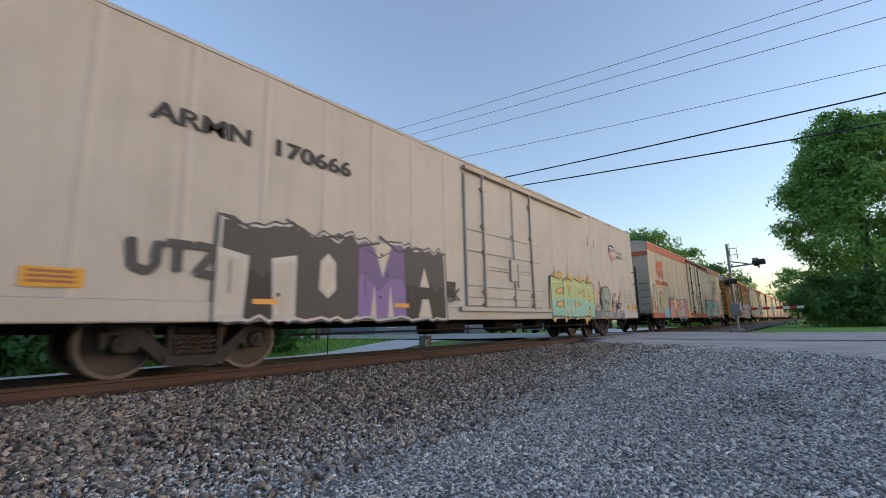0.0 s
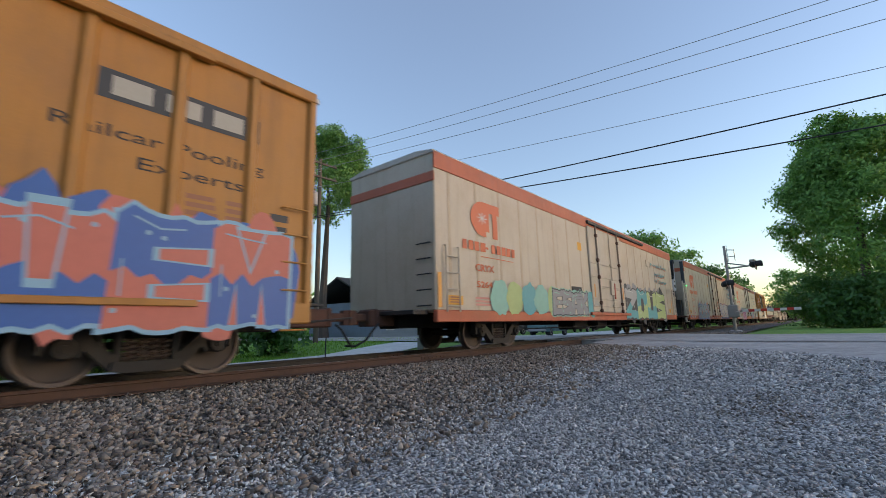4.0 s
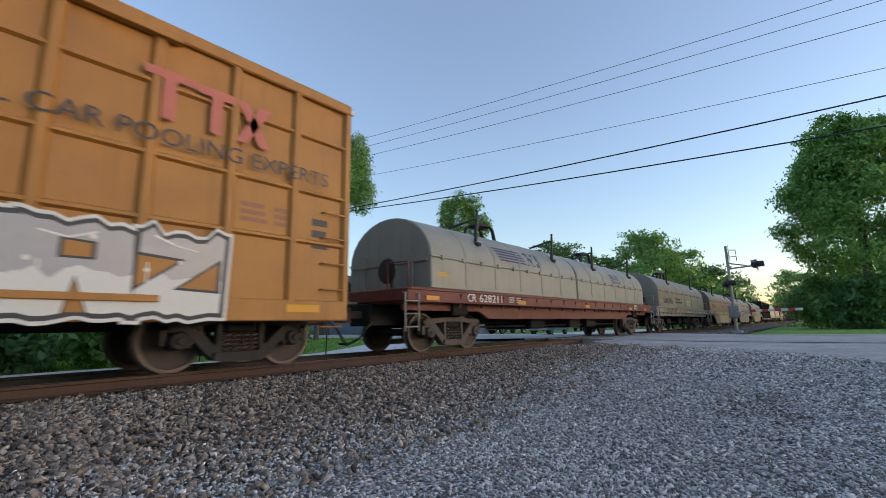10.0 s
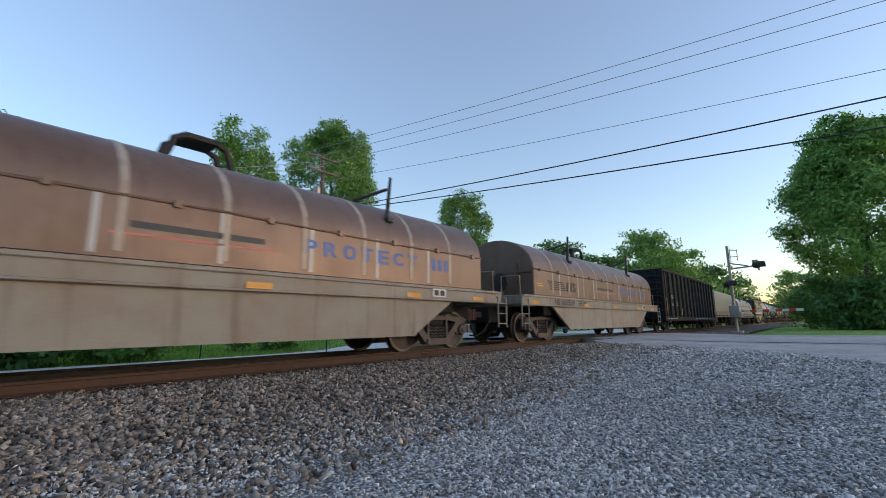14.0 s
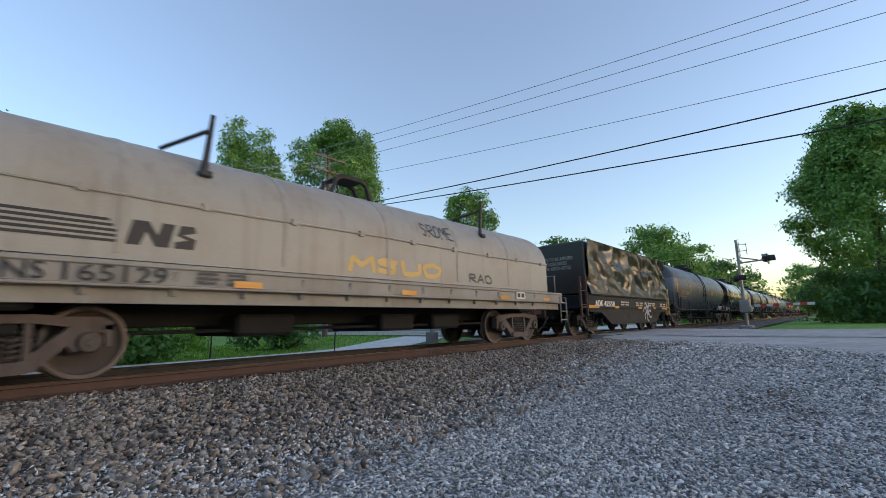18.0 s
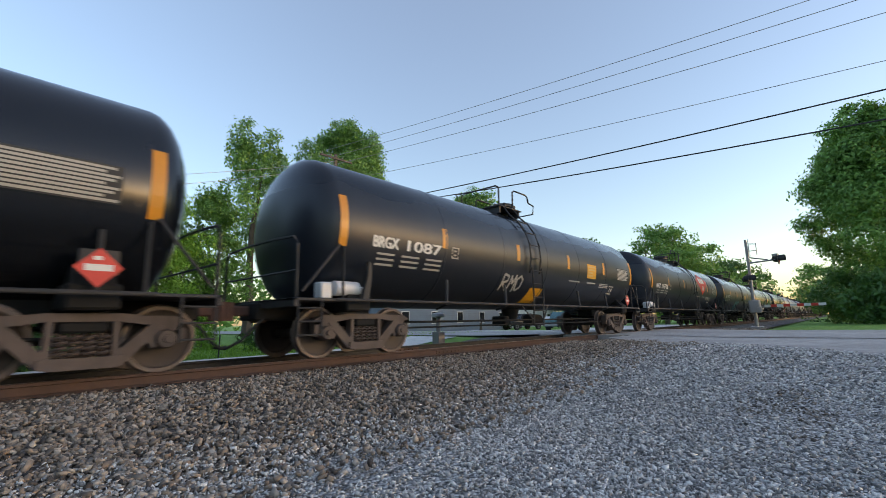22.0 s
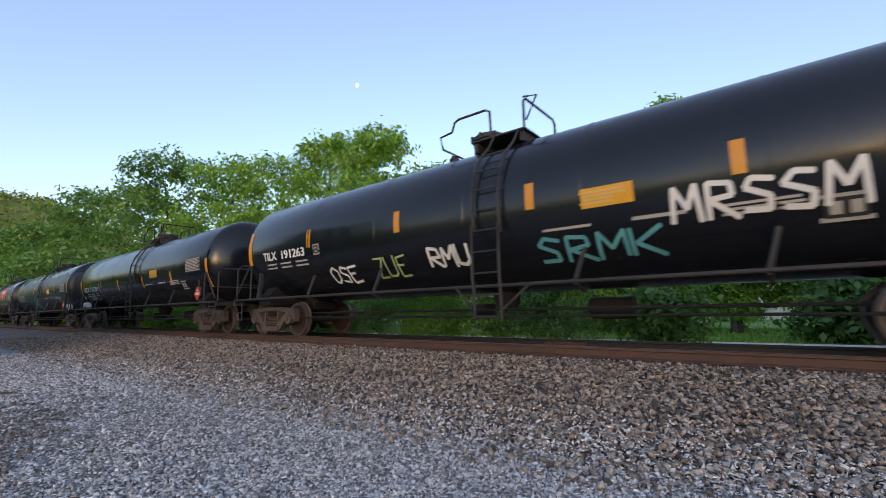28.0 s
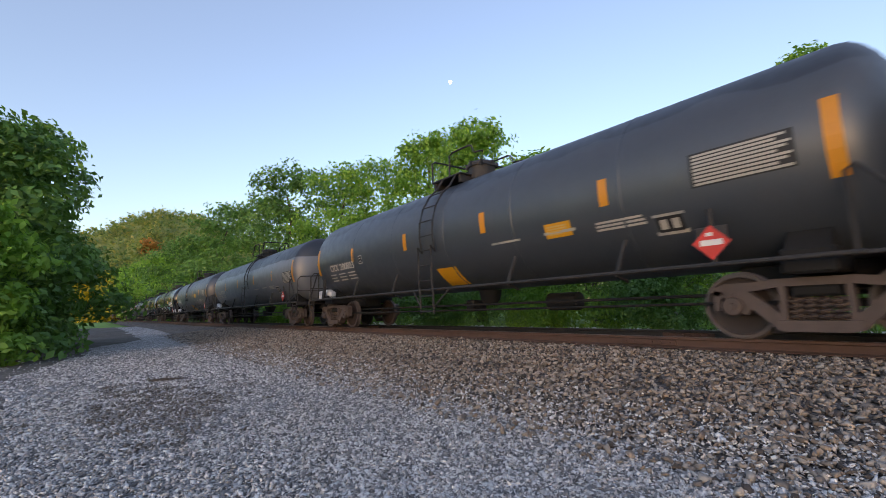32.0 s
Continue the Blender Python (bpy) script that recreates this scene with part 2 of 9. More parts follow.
def two_tone(name, low, high, level, wave=0.25, sheen=None, **kw):
    """Paint that is darker stained, and glossier where sheen is given, above a wavy line."""
    m = paint(name, low, **kw)
    nt = m.node_tree
    bs = nt.nodes["Principled BSDF"]
    old = bs.inputs["Base Color"].links[0].from_socket
    tc = nt.nodes.new("ShaderNodeTexCoord")
    sep = nt.nodes.new("ShaderNodeSeparateXYZ")
    nt.links.new(tc.outputs["Object"], sep.inputs[0])
    w = times(nt, noise_of(nt, 0.9, 3, 0.5, (1, 0.3, 0.3)), wave * 2)
    s = nt.nodes.new("ShaderNodeMath")
    s.operation = "ADD"
    nt.links.new(sep.outputs[2], s.inputs[0])
    nt.links.new(w, s.inputs[1])
    k = ramp(nt, s.outputs[0], level + wave - 0.02, level + wave + 0.02)
    nt.links.new(mixed(nt, k, old, high), bs.inputs["Base Color"])
    if sheen:
        mr = nt.nodes.new("ShaderNodeMapRange")
        mr.inputs[3].default_value, mr.inputs[4].default_value = sheen
        nt.links.new(k, mr.inputs[0])
        nt.links.new(mr.outputs[0], bs.inputs["Roughness"])
    return m


M = {}
M["black"] = paint("black_tank_paint", (0.007, 0.009, 0.013), (0.022, 0.025, 0.03), 0.3, 0.17, 0.2, bump=0.012)
M["black2"] = two_tone("dull_black_tank_paint", (0.013, 0.017, 0.025), (0.010, 0.014, 0.021), 3.2, 0.32, (0.36, 0.17), dirt=(0.034, 0.041, 0.052), amount=0.3, rough=0.33, streaks=0.75, bump=0.02, gloss=0.45)
M["stained_tank"] = two_tone("stained_grey_tank_paint", (0.125, 0.143, 0.172), (0.014, 0.017, 0.025), 2.95, 0.12, dirt=(0.07, 0.072, 0.075), amount=0.3, rough=0.38, bump=0.015, gloss=0.8)
M["grey_tank"] = two_tone("grey_tank_paint", (0.066, 0.082, 0.110), (0.014, 0.019, 0.028), 2.9, 0.15, dirt=(0.06, 0.063, 0.068), amount=0.3, rough=0.38, bump=0.015, gloss=0.9)
M["worn_tank"] = two_tone("worn_black_tank_paint", (0.038, 0.048, 0.063), (0.015, 0.020, 0.028), 3.35, 0.3, dirt=(0.065, 0.068, 0.072), amount=0.4, rough=0.38, bump=0.015, gloss=0.9)
M["dullblack"] = paint("sooty_black_tank_paint", (0.012, 0.014, 0.018), (0.03, 0.03, 0.032), 0.3, 0.62, 0.3, bump=0.02, gloss=0.25)
M["iron"] = paint("dark_iron", (0.022, 0.022, 0.024), (0.07, 0.055, 0.045), 0.5, 0.6, 0.3)
M["truckiron"] = paint("dusty_cast_steel", (0.022, 0.0195, 0.0185), (0.008, 0.0075, 0.0075), 0.7, 0.7, 0.3, scale=2)
M["truckrust"] = paint("rusty_cast_steel", (0.092, 0.068, 0.059), (0.034, 0.026, 0.023), 0.7, 0.65, 0.3, scale=2)
M["wheel"] = paint("worn_wheel_steel", (0.034, 0.022, 0.018), (0.016, 0.012, 0.011), 0.6, 0.55, 0.0, metal=0.1)
M["rim"] = paint("worn_wheel_rim", (0.11, 0.088, 0.080), (0.05, 0.036, 0.031), 0.5, 0.45, 0.0, metal=0.3)
# near black: the deep shade beneath the cars is put into this colour
M["underframe"] = paint("shade_black_underframe", (0.005, 0.005, 0.005), (0.012, 0.0105, 0.0095), 0.5, 0.85, 0.2)
M["couplerrust"] = paint("rusty_coupler", (0.09, 0.042, 0.03), (0.04, 0.027, 0.022), 0.6, 0.8, 0.2, scale=3)
M["amber"] = plain("amber_reflector", (0.62, 0.25, 0.012), 0.35, 0, 0.2, 20)
M["yellow"] = plain("yellow_notice", (0.66, 0.32, 0.01), 0.5, 0, 0.2, 20)
M["white"] = plain("white_stencil", (0.72, 0.72, 0.70), 0.6, 0, 0.3, 25)
M["pale"] = plain("pale_stencil", (0.42, 0.40, 0.36), 0.6, 0, 0.3, 25)
M["ink"] = plain("black_stencil", (0.02, 0.02, 0.022), 0.6, 0, 0.2, 25)
M["red"] = plain("red_paint", (0.62, 0.045, 0.03), 0.5, 0, 0.25, 15)
M["orange"] = paint("orange_band_paint", (0.46, 0.112, 0.05), (0.2, 0.07, 0.04), 0.4, 0.5, 0.25)
M["orangetxt"] = plain("orange_lettering", (0.60, 0.13, 0.045), 0.5, 0, 0.2, 20)
M["cream"] = paint("weathered_cream_paint", (0.475, 0.415, 0.338), (0.32, 0.225, 0.135), 0.5, 0.40, 0.3, bump=0.02, gloss=0.5)
M["creamclean"] = paint("off_white_paint", (0.465, 0.432, 0.395), (0.31, 0.265, 0.215), 0.4, 0.46, 0.22, bump=0.02, gloss=0.35)
M["boxyellow"] = paint("boxcar_yellow_paint", (0.40, 0.178, 0.031), (0.20, 0.095, 0.04), 0.5, 0.5, 0.4, bump=0.04)
M["seamtan"] = paint("darker_tan_panel_seam", (0.435, 0.355, 0.265), (0.30, 0.21, 0.125), 0.6, 0.42, 0.4)
M["doorblack"] = paint("black_door_paint", (0.010, 0.012, 0.016), (0.035, 0.033, 0.031), 0.4, 0.42, 0.3)
M["roofgrey"] = paint("galvanised_roof", (0.42, 0.44, 0.46), (0.2, 0.17, 0.15), 0.4, 0.4, 0.2, metal=0.5)
M["coilgrey"] = paint("grey_green_cover_paint", (0.26, 0.26, 0.225), (0.16, 0.135, 0.10), 0.45, 0.45, 0.35, bump=0.04)
M["coiltan"] = paint("tan_grey_cover_paint", (0.225, 0.20, 0.162), (0.16, 0.11, 0.075), 0.55, 0.45, 0.45, bump=0.05)
M["coilbrown"] = paint("rust_brown_cover_metal", (0.165, 0.110, 0.086), (0.095, 0.050, 0.034), 0.65, 0.38, 0.45, metal=0.3, bump=0.05)
M["strap"] = paint("scraped_pale_rib", (0.40, 0.35, 0.30), (0.20, 0.14, 0.10), 0.9, 0.5, 0.6, metal=0.2)
M["ghost"] = plain("faded_chalk_scrawl", (0.17, 0.18, 0.19), 0.7, 0, 0.5, 6)
M["coilpale"] = paint("pale_grey_cover_paint", (0.30, 0.287, 0.258), (0.22, 0.15, 0.10), 0.5, 0.45, 0.5, bump=0.05)
M["sillgrey"] = paint("pale_sill_paint", (0.27, 0.255, 0.23), (0.15, 0.10, 0.07), 0.6, 0.6, 0.5)
M["silltan"] = paint("rust_stained_skirt_paint", (0.27, 0.243, 0.205), (0.20, 0.10, 0.055), 0.6, 0.6, 0.9)
M["maroon"] = paint("maroon_sill_paint", (0.16, 0.036, 0.026), (0.07, 0.04, 0.03), 0.5, 0.55, 0.4)
M["gonblack"] = paint("satin_black_paint", (0.008, 0.010, 0.014), (0.020, 0.020, 0.021), 0.4, 0.6, 0.3, bump=0.05, gloss=0.25)
M["tarp"] = paint("glossy_black_tarpaulin", (0.008, 0.008, 0.009), (0.02, 0.019, 0.018), 0.3, 0.31, 0.0, bump=0.02, gloss=0.7)
M["steel"] = plain("bare_steel", (0.35, 0.35, 0.36), 0.4, 0.8, 0.3)
M["greyunit"] = paint("white_cooling_unit_paint", (0.62, 0.63, 0.66), (0.25, 0.22, 0.2), 0.3, 0.4, 0.2)
M["navy"] = plain("navy_logo_paint", (0.022, 0.045, 0.13), 0.5, 0, 0.2, 15)
M["blue"] = plain("blue_stripe_paint", (0.03, 0.12, 0.42), 0.5, 0, 0.25, 15)
M["pink"] = plain("faded_pink_paint", (0.62, 0.27, 0.24), 0.5, 0, 0.25, 15)
M["teal"] = plain("teal_spray_paint", (0.10, 0.36, 0.40), 0.55, 0, 0.3, 8)
M["mint"] = plain("mint_spray_paint", (0.25, 0.50, 0.42), 0.55, 0, 0.3, 8)
M["purple"] = plain("purple_spray_paint", (0.14, 0.09, 0.25), 0.55, 0, 0.3, 8)
M["lilac"] = plain("lilac_spray_paint", (0.38, 0.20, 0.45), 0.55, 0, 0.3, 8)
M["char"] = plain("charcoal_spray_paint", (0.035, 0.04, 0.05), 0.55, 0, 0.3, 8)
M["silver"] = plain("silver_spray_paint", (0.36, 0.37, 0.40), 0.45, 0.2, 0.3, 8)
M["lime"] = plain("lime_spray_paint", (0.42, 0.52, 0.22), 0.55, 0, 0.3, 8)
M["rose"] = plain("rose_spray_paint", (0.55, 0.16, 0.12), 0.55, 0, 0.3, 8)
M["sky"] = plain("light_blue_spray_paint", (0.25, 0.45, 0.62), 0.55, 0, 0.3, 8)
M["gold"] = plain("ochre_spray_paint", (0.62, 0.40, 0.12), 0.55, 0, 0.3, 8)
M["purple2"] = plain("deep_violet_spray_paint", (0.075, 0.05, 0.14), 0.55, 0, 0.3, 8)
M["lilac2"] = plain("violet_spray_paint", (0.20, 0.13, 0.36), 0.55, 0, 0.3, 8)
M["cream2"] = plain("peach_spray_paint", (0.66, 0.42, 0.28), 0.55, 0, 0.3, 8)
M["peach"] = plain("faded_peach_overspray", (0.53, 0.40, 0.30), 0.6, 0, 0.05, 5)
M["offwhite"] = plain("off_white_spray_paint", (0.47, 0.46, 0.47), 0.55, 0, 0.15, 6)
M["deepblue"] = plain("deep_blue_spray_paint", (0.035, 0.06, 0.23), 0.55, 0, 0.3, 8)
M["slate"] = plain("slate_grey_spray_paint", (0.14, 0.16, 0.20), 0.55, 0, 0.3, 6)
M["taupe"] = plain("taupe_spray_paint", (0.25, 0.19, 0.15), 0.55, 0, 0.3, 8)
M["magenta"] = plain("magenta_spray_paint", (0.46, 0.12, 0.30), 0.55, 0, 0.35, 6)
M["pinkspray"] = plain("pink_spray_paint", (0.62, 0.26, 0.40), 0.55, 0, 0.3, 8)
M["wood2"] = plain("brown_spray_paint", (0.30, 0.12, 0.06), 0.5, 0, 0.3, 8)
M["steelgrey"] = plain("grey_spray_paint", (0.25, 0.26, 0.29), 0.5, 0, 0.3, 8)
M["ashmint"] = plain("grey_green_spray_paint", (0.24, 0.32, 0.29), 0.55, 0, 0.3, 8)
M["glowgreen"] = plain("green_indicator", (0.02, 0.5, 0.1), 0.4)
M["glowgreen"].node_tree.nodes["Principled BSDF"].inputs["Emission Color"].default_value = (0.05, 1, 0.25, 1)
M["glowgreen"].node_tree.nodes["Principled BSDF"].inputs["Emission Strength"].default_value = 1.5
M["rail"] = paint("rusty_rail_steel", (0.088, 0.048, 0.034), (0.040, 0.026, 0.020), 0.6, 0.85, 0.2, scale=3)
# far rail: grease, with the train's shadow painted into the black
M["greasyshaderail"] = paint("grease_and_shade_black_rail_steel", (0.009, 0.008, 0.0075), (0.02, 0.014, 0.011), 0.4, 0.6, 0.2, scale=3)
M["railtop"] = paint("polished_rail_top", (0.20, 0.16, 0.14), (0.10, 0.07, 0.055), 0.5, 0.42, 0.0, metal=0.6)
M["tie"] = paint("old_timber_tie", (0.085, 0.06, 0.045), (0.16, 0.09, 0.06), 0.6, 0.9, 0.0, scale=4)
M["ballast"] = stones("brown_grey_ballast", [(0.25, 0.195, 0.148), (0.37, 0.30, 0.235), (0.14, 0.106, 0.079), (0.52, 0.44, 0.36), (0.30, 0.21, 0.145), (0.21, 0.175, 0.148), (0.39, 0.295, 0.215), (0.075, 0.058, 0.047), (0.44, 0.375, 0.31)])
M["chips"] = stones("blue_grey_gravel", [(0.66, 0.64, 0.62), (0.32, 0.31, 0.305), (0.82, 0.80, 0.77), (0.15, 0.145, 0.145), (0.90, 0.88, 0.85), (0.50, 0.48, 0.46), (0.60, 0.55, 0.50), (0.24, 0.235, 0.23)])
M["ballastbed"] = gravel_sheet("ballast_bed", [(0.05, 0.042, 0.036), (0.20, 0.168, 0.14), (0.09, 0.075, 0.064), (0.33, 0.29, 0.25)], 0.05)
M["lot"] = gravel_sheet("packed_gravel", [(0.16, 0.155, 0.152), (0.56, 0.54, 0.52), (0.30, 0.29, 0.283), (0.82, 0.80, 0.775), (0.44, 0.425, 0.41)], 0.030)
M["asphalt"] = earth("worn_asphalt", (0.36, 0.345, 0.335), (0.48, 0.46, 0.445), (0.20, 0.19, 0.185), (0.35, 3.5, 70), 0.88, 0.35, 0.006)
M["lane"] = earth("pale_lane", (0.78, 0.75, 0.69), (0.66, 0.64, 0.59), (0.52, 0.50, 0.47), (0.4, 2.5, 90), 0.9, 0.3, 0.01)
M["grass"] = earth("lawn", (0.15, 0.31, 0.05), (0.20, 0.38, 0.06), (0.11, 0.22, 0.04), (0.15, 1.5, 30), 0.9, 0.8, 0.05)
M["bark"] = paint("grey_bark", (0.10, 0.08, 0.065), (0.05, 0.04, 0.035), 0.6, 0.9, 0.4, bump=0.6, scale=4)
M["leaf"] = leaves("mid_green_leaves", [(0.055, 0.15, 0.03), (0.11, 0.26, 0.05), (0.18, 0.36, 0.075)], sheer=0.32)
M["leafdark"] = leaves("deep_green_leaves", [(0.04, 0.12, 0.036), (0.075, 0.19, 0.05), (0.12, 0.27, 0.065)], sheer=0.30)
M["leaflight"] = leaves("bright_green_leaves", [(0.13, 0.30, 0.04), (0.24, 0.49, 0.065), (0.37, 0.60, 0.10)], sheer=0.5)
M["leafmid"] = leaves("sunlit_green_leaves", [(0.09, 0.22, 0.055), (0.18, 0.38, 0.085), (0.30, 0.52, 0.13)], sheer=0.36)
# the low sun on the far trees is painted as gold leaf colour
M["leafgold"] = leaves("low_sun_gold_leaves", [(0.45, 0.36, 0.02), (0.65, 0.52, 0.03), (0.78, 0.62, 0.05)])
M["wood"] = paint("weathered_pole_wood", (0.15, 0.115, 0.085), (0.07, 0.055, 0.045), 0.5, 0.9, 0.5, bump=0.3, scale=3)
M["wire"] = plain("black_cable", (0.015, 0.015, 0.016), 0.6)
M["greywire"] = plain("weathered_grey_cable", (0.42, 0.42, 0.44), 0.6)
M["galv"] = paint("galvanised_steel", (0.30, 0.29, 0.29), (0.25, 0.2, 0.17), 0.3, 0.45, 0.2, metal=0.6, scale=3)
M["glass"] = plain("dark_glass", (0.02, 0.022, 0.025), 0.08)
M["lens"] = plain("dark_red_lens", (0.25, 0.02, 0.015), 0.2)
M["rubber"] = plain("black_rubber", (0.018, 0.018, 0.019), 0.75)
M["carteal"] = paint("teal_car_paint", (0.10, 0.20, 0.22), (0.08, 0.08, 0.08), 0.15, 0.2, 0.0, bump=0.0)
M["cardark"] = paint("dark_car_paint", (0.02, 0.024, 0.03), (0.05, 0.05, 0.05), 0.15, 0.2, 0.0, bump=0.0)
M["carwhite"] = paint("white_car_paint", (0.7, 0.7, 0.7), (0.3, 0.3, 0.3), 0.15, 0.2, 0.0, bump=0.0)
M["siding"] = paint("blue_grey_siding", (0.17, 0.21, 0.27), (0.1, 0.1, 0.11), 0.3, 0.6, 0.2)
M["whitewall"] = paint("white_siding", (0.68, 0.68, 0.66), (0.35, 0.34, 0.31), 0.3, 0.7, 0.2)
M["roof"] = paint("dark_shingles", (0.07, 0.068, 0.066), (0.03, 0.03, 0.03), 0.5, 0.9, 0.2, scale=3)


# ---- the ground and the line ----
def ease(t):
    t = np.clip(t, 0, 1)
    return t * t * (3 - 2 * t)


def ground_z(x, y):
    """Height of the open ground."""
    x, y = np.asarray(x, float), np.asarray(y, float)
    near = -0.5 + 0.42 * ease((x - 3.5) / 9.0)
    far = -0.52 + 0.44 * ease((x - 11) / 6.0) - 0.35 * ease((x - 26) / 14.0)
    k = ease((y + 2) / 4.0)
    z = near * (1 - k) + far * k
    west = ease((-x - 14) / 30.0)
    return z * (1 - west) + (-0.30) * west - 0.02


def spread(lo, hi, fine_lo, fine_hi, step, grow=1.35):
    xs = list(np.arange(fine_lo, fine_hi + step / 2, step))
    s, x = step, fine_hi
    while x < hi:
        s *= grow
        x += s
        xs.append(min(x, hi))
    s, x = step, fine_lo
    while x > lo:
        s *= grow
        x -= s
        xs.insert(0, max(x, lo))
    return np.array(xs)


def grid_mesh(name, xs, ys, zf, material, smooth=True):
    X, Y = np.meshgrid(xs, ys, indexing="ij")
    Z = zf(X, Y)
    v = np.stack([X, Y, Z], -1).reshape(-1, 3)
    n, m = len(xs), len(ys)
    i, j = np.meshgrid(np.arange(n - 1), np.arange(m - 1), indexing="ij")
    a = (i * m + j).ravel()
    return bulk(name, v, np.stack([a, a + m, a + m + 1, a + 1], 1), [material], smooth=smooth)


ground = tagged(new("ground", grid_mesh("ground", spread(-2200, 2200, -60, 70, 1.0), spread(-2200, 2200, -30, 40, 1.0),
                                        lambda x, y: ground_z(x, y) - 0.05 - 0.22 * ease((5.2 - np.abs(y)) / 0.8), M["grass"])), "green mown lawn and verge beside the railway", "ground", kind="structure")


def wobble(p, s, k, seed=0.0):
    return noise.noise(Vector((p[0] * s, p[1] * s, seed))) * k


def patch(name, outline, material, lift, label, category, step=0.7, ramped=False, m=9):
    """A surface laid over the ground inside an outline given by y-limits for each x."""
    x0, x1, lo, hi = outline
    xs = np.arange(x0, x1 + step / 2, step)
    v, f = [], []
    for i, x in enumerate(xs):
        a, b = lo(x), hi(x)
        for j in range(m):
            y = a + (b - a) * j / (m - 1)
            z = float(ground_z(x, y)) + lift
            if ramped:                     # rises to the level of the rails at the crossing
                k = float(ease((5.5 - abs(y)) / 3.9) * ease((x - 13.6) / 3.4))
                z += (-0.016 + lift * 0.3 - z) * k
            v.append((x, y, z))
    for i in range(len(xs) - 1):
        for j in range(m - 1):
            f.append((i * m + j, (i + 1) * m + j, (i + 1) * m + j + 1, i * m + j + 1))
    return tagged(new(name, bulk(name, v, f, [material], smooth=True)), label, category, kind="structure")


TOE = -4.75
patch("pavement_lot", (-60, 17.5, lambda x: -15.5 + wobble((x, 0), 0.2, 2.5) + (7.5 * float(ease((-x - 15) / 20))), lambda x: TOE + 0.5), M["lot"], 0.0,
      "blue-grey packed gravel lot beside the track", "pavement")
patch("pavement_apron", (9.5, 19.5, lambda x: -26.0, lambda x: min(-4.1 - 5.2 * float(ease((14.6 - x) / 5.1)) + 2.4 * float(ease((x - 13.2) / 2.6)) + wobble((x, 3), 0.9, 0.7) + wobble((x, 3), 3.1, 0.3), -1.66)), M["asphalt"], 0.012,
      "worn grey asphalt apron breaking up into gravel", "pavement", 0.25, True, 41)
patch("road", (17.2, 25.5, lambda x: -60.0, lambda x: -1.62), M["asphalt"], 0.03, "worn grey asphalt road leading over the crossing", "road", 0.6, True, 81)
patch("road_north", (17.2, 25.5, lambda x: 1.62, lambda x: 60.0), M["asphalt"], 0.02, "grey asphalt road beyond the crossing", "road", 0.6, True, 81)
patch("lane", (-75, 17.2, lambda x: 5.9 + wobble((x, 1), 0.2, 0.3), lambda x: 9.2 + wobble((x, 5), 0.2, 0.3)), M["lane"], 0.0, "pale narrow lane along the far side of the track", "road", 1.5)
patch("lane_east", (25.5, 70, lambda x: 6.5, lambda x: 14.5), M["lane"], 0.0, "pale parking strip beyond the crossing", "road", 1.5)
line = float(ground_z(25.1, -20))
part("road_marking", Kit().box(25.05, 25.17, -40, -6.5, line + 0.033, line + 0.039), M["white"], None)
tagged(bpy.data.objects["road_marking"], "faded white edge line on the asphalt road", "road marking", kind="structure")


def bed_z(x, y):
    """Top of the ballast: a flat crown and long shoulders down to the ground."""
    a = np.abs(y)
    crown = -0.215
    g = ground_z(x, y)
    k = np.clip((a - 1.55) / (-TOE - 1.55), 0, 1)
    z = np.where(a < 1.55, crown, crown + (g - 0.03 - crown) * (0.75 * k + 0.25 * k * k))
    return np.where((a > 0.9) & (np.asarray(y) < 0), np.maximum(z, np.minimum(g - 0.02, -0.10)), z)


bed = tagged(new("ballast_bed", grid_mesh("ballast_bed", spread(-700, 900, -30, 30, 0.5, 1.3), np.concatenate([np.linspace(TOE, -1.55, 9), np.linspace(-0.9, 0.9, 4), np.linspace(1.55, 4.4, 6)]),
                                          lambda x, y: bed_z(x, y), M["ballastbed"])), "brownish crushed-stone ballast bed under the track", "ballast", kind="structure")

ICO = np.array([(0, 0, 1), (0.894, 0, 0.447), (0.276, 0.851, 0.447), (-0.724, 0.526, 0.447), (-0.724, -0.526, 0.447), (0.276, -0.851, 0.447),
                (0.724, 0.526, -0.447), (-0.276, 0.851, -0.447), (-0.894, 0, -0.447), (-0.276, -0.851, -0.447), (0.724, -0.526, -0.447), (0, 0, -1)])
ICOF = [(0, 1, 2), (0, 2, 3), (0, 3, 4), (0, 4, 5), (0, 5, 1), (1, 6, 2), (2, 7, 3), (3, 8, 4), (4, 9, 5), (5, 10, 1),
        (2, 6, 7), (3, 7, 8), (4, 8, 9), (5, 9, 10), (1, 10, 6), (6, 11, 7), (7, 11, 8), (8, 11, 9), (9, 11, 10), (10, 11, 6)]
OCT = np.array([(1, 0, 0), (0, 1, 0), (-1, 0, 0), (0, -1, 0), (0, 0, 1), (0, 0, -0.7)])
OCTF = [(0, 1, 4), (1, 2, 4), (2, 3, 4), (3, 0, 4), (1, 0, 5), (2, 1, 5), (3, 2, 5), (0, 3, 5)]


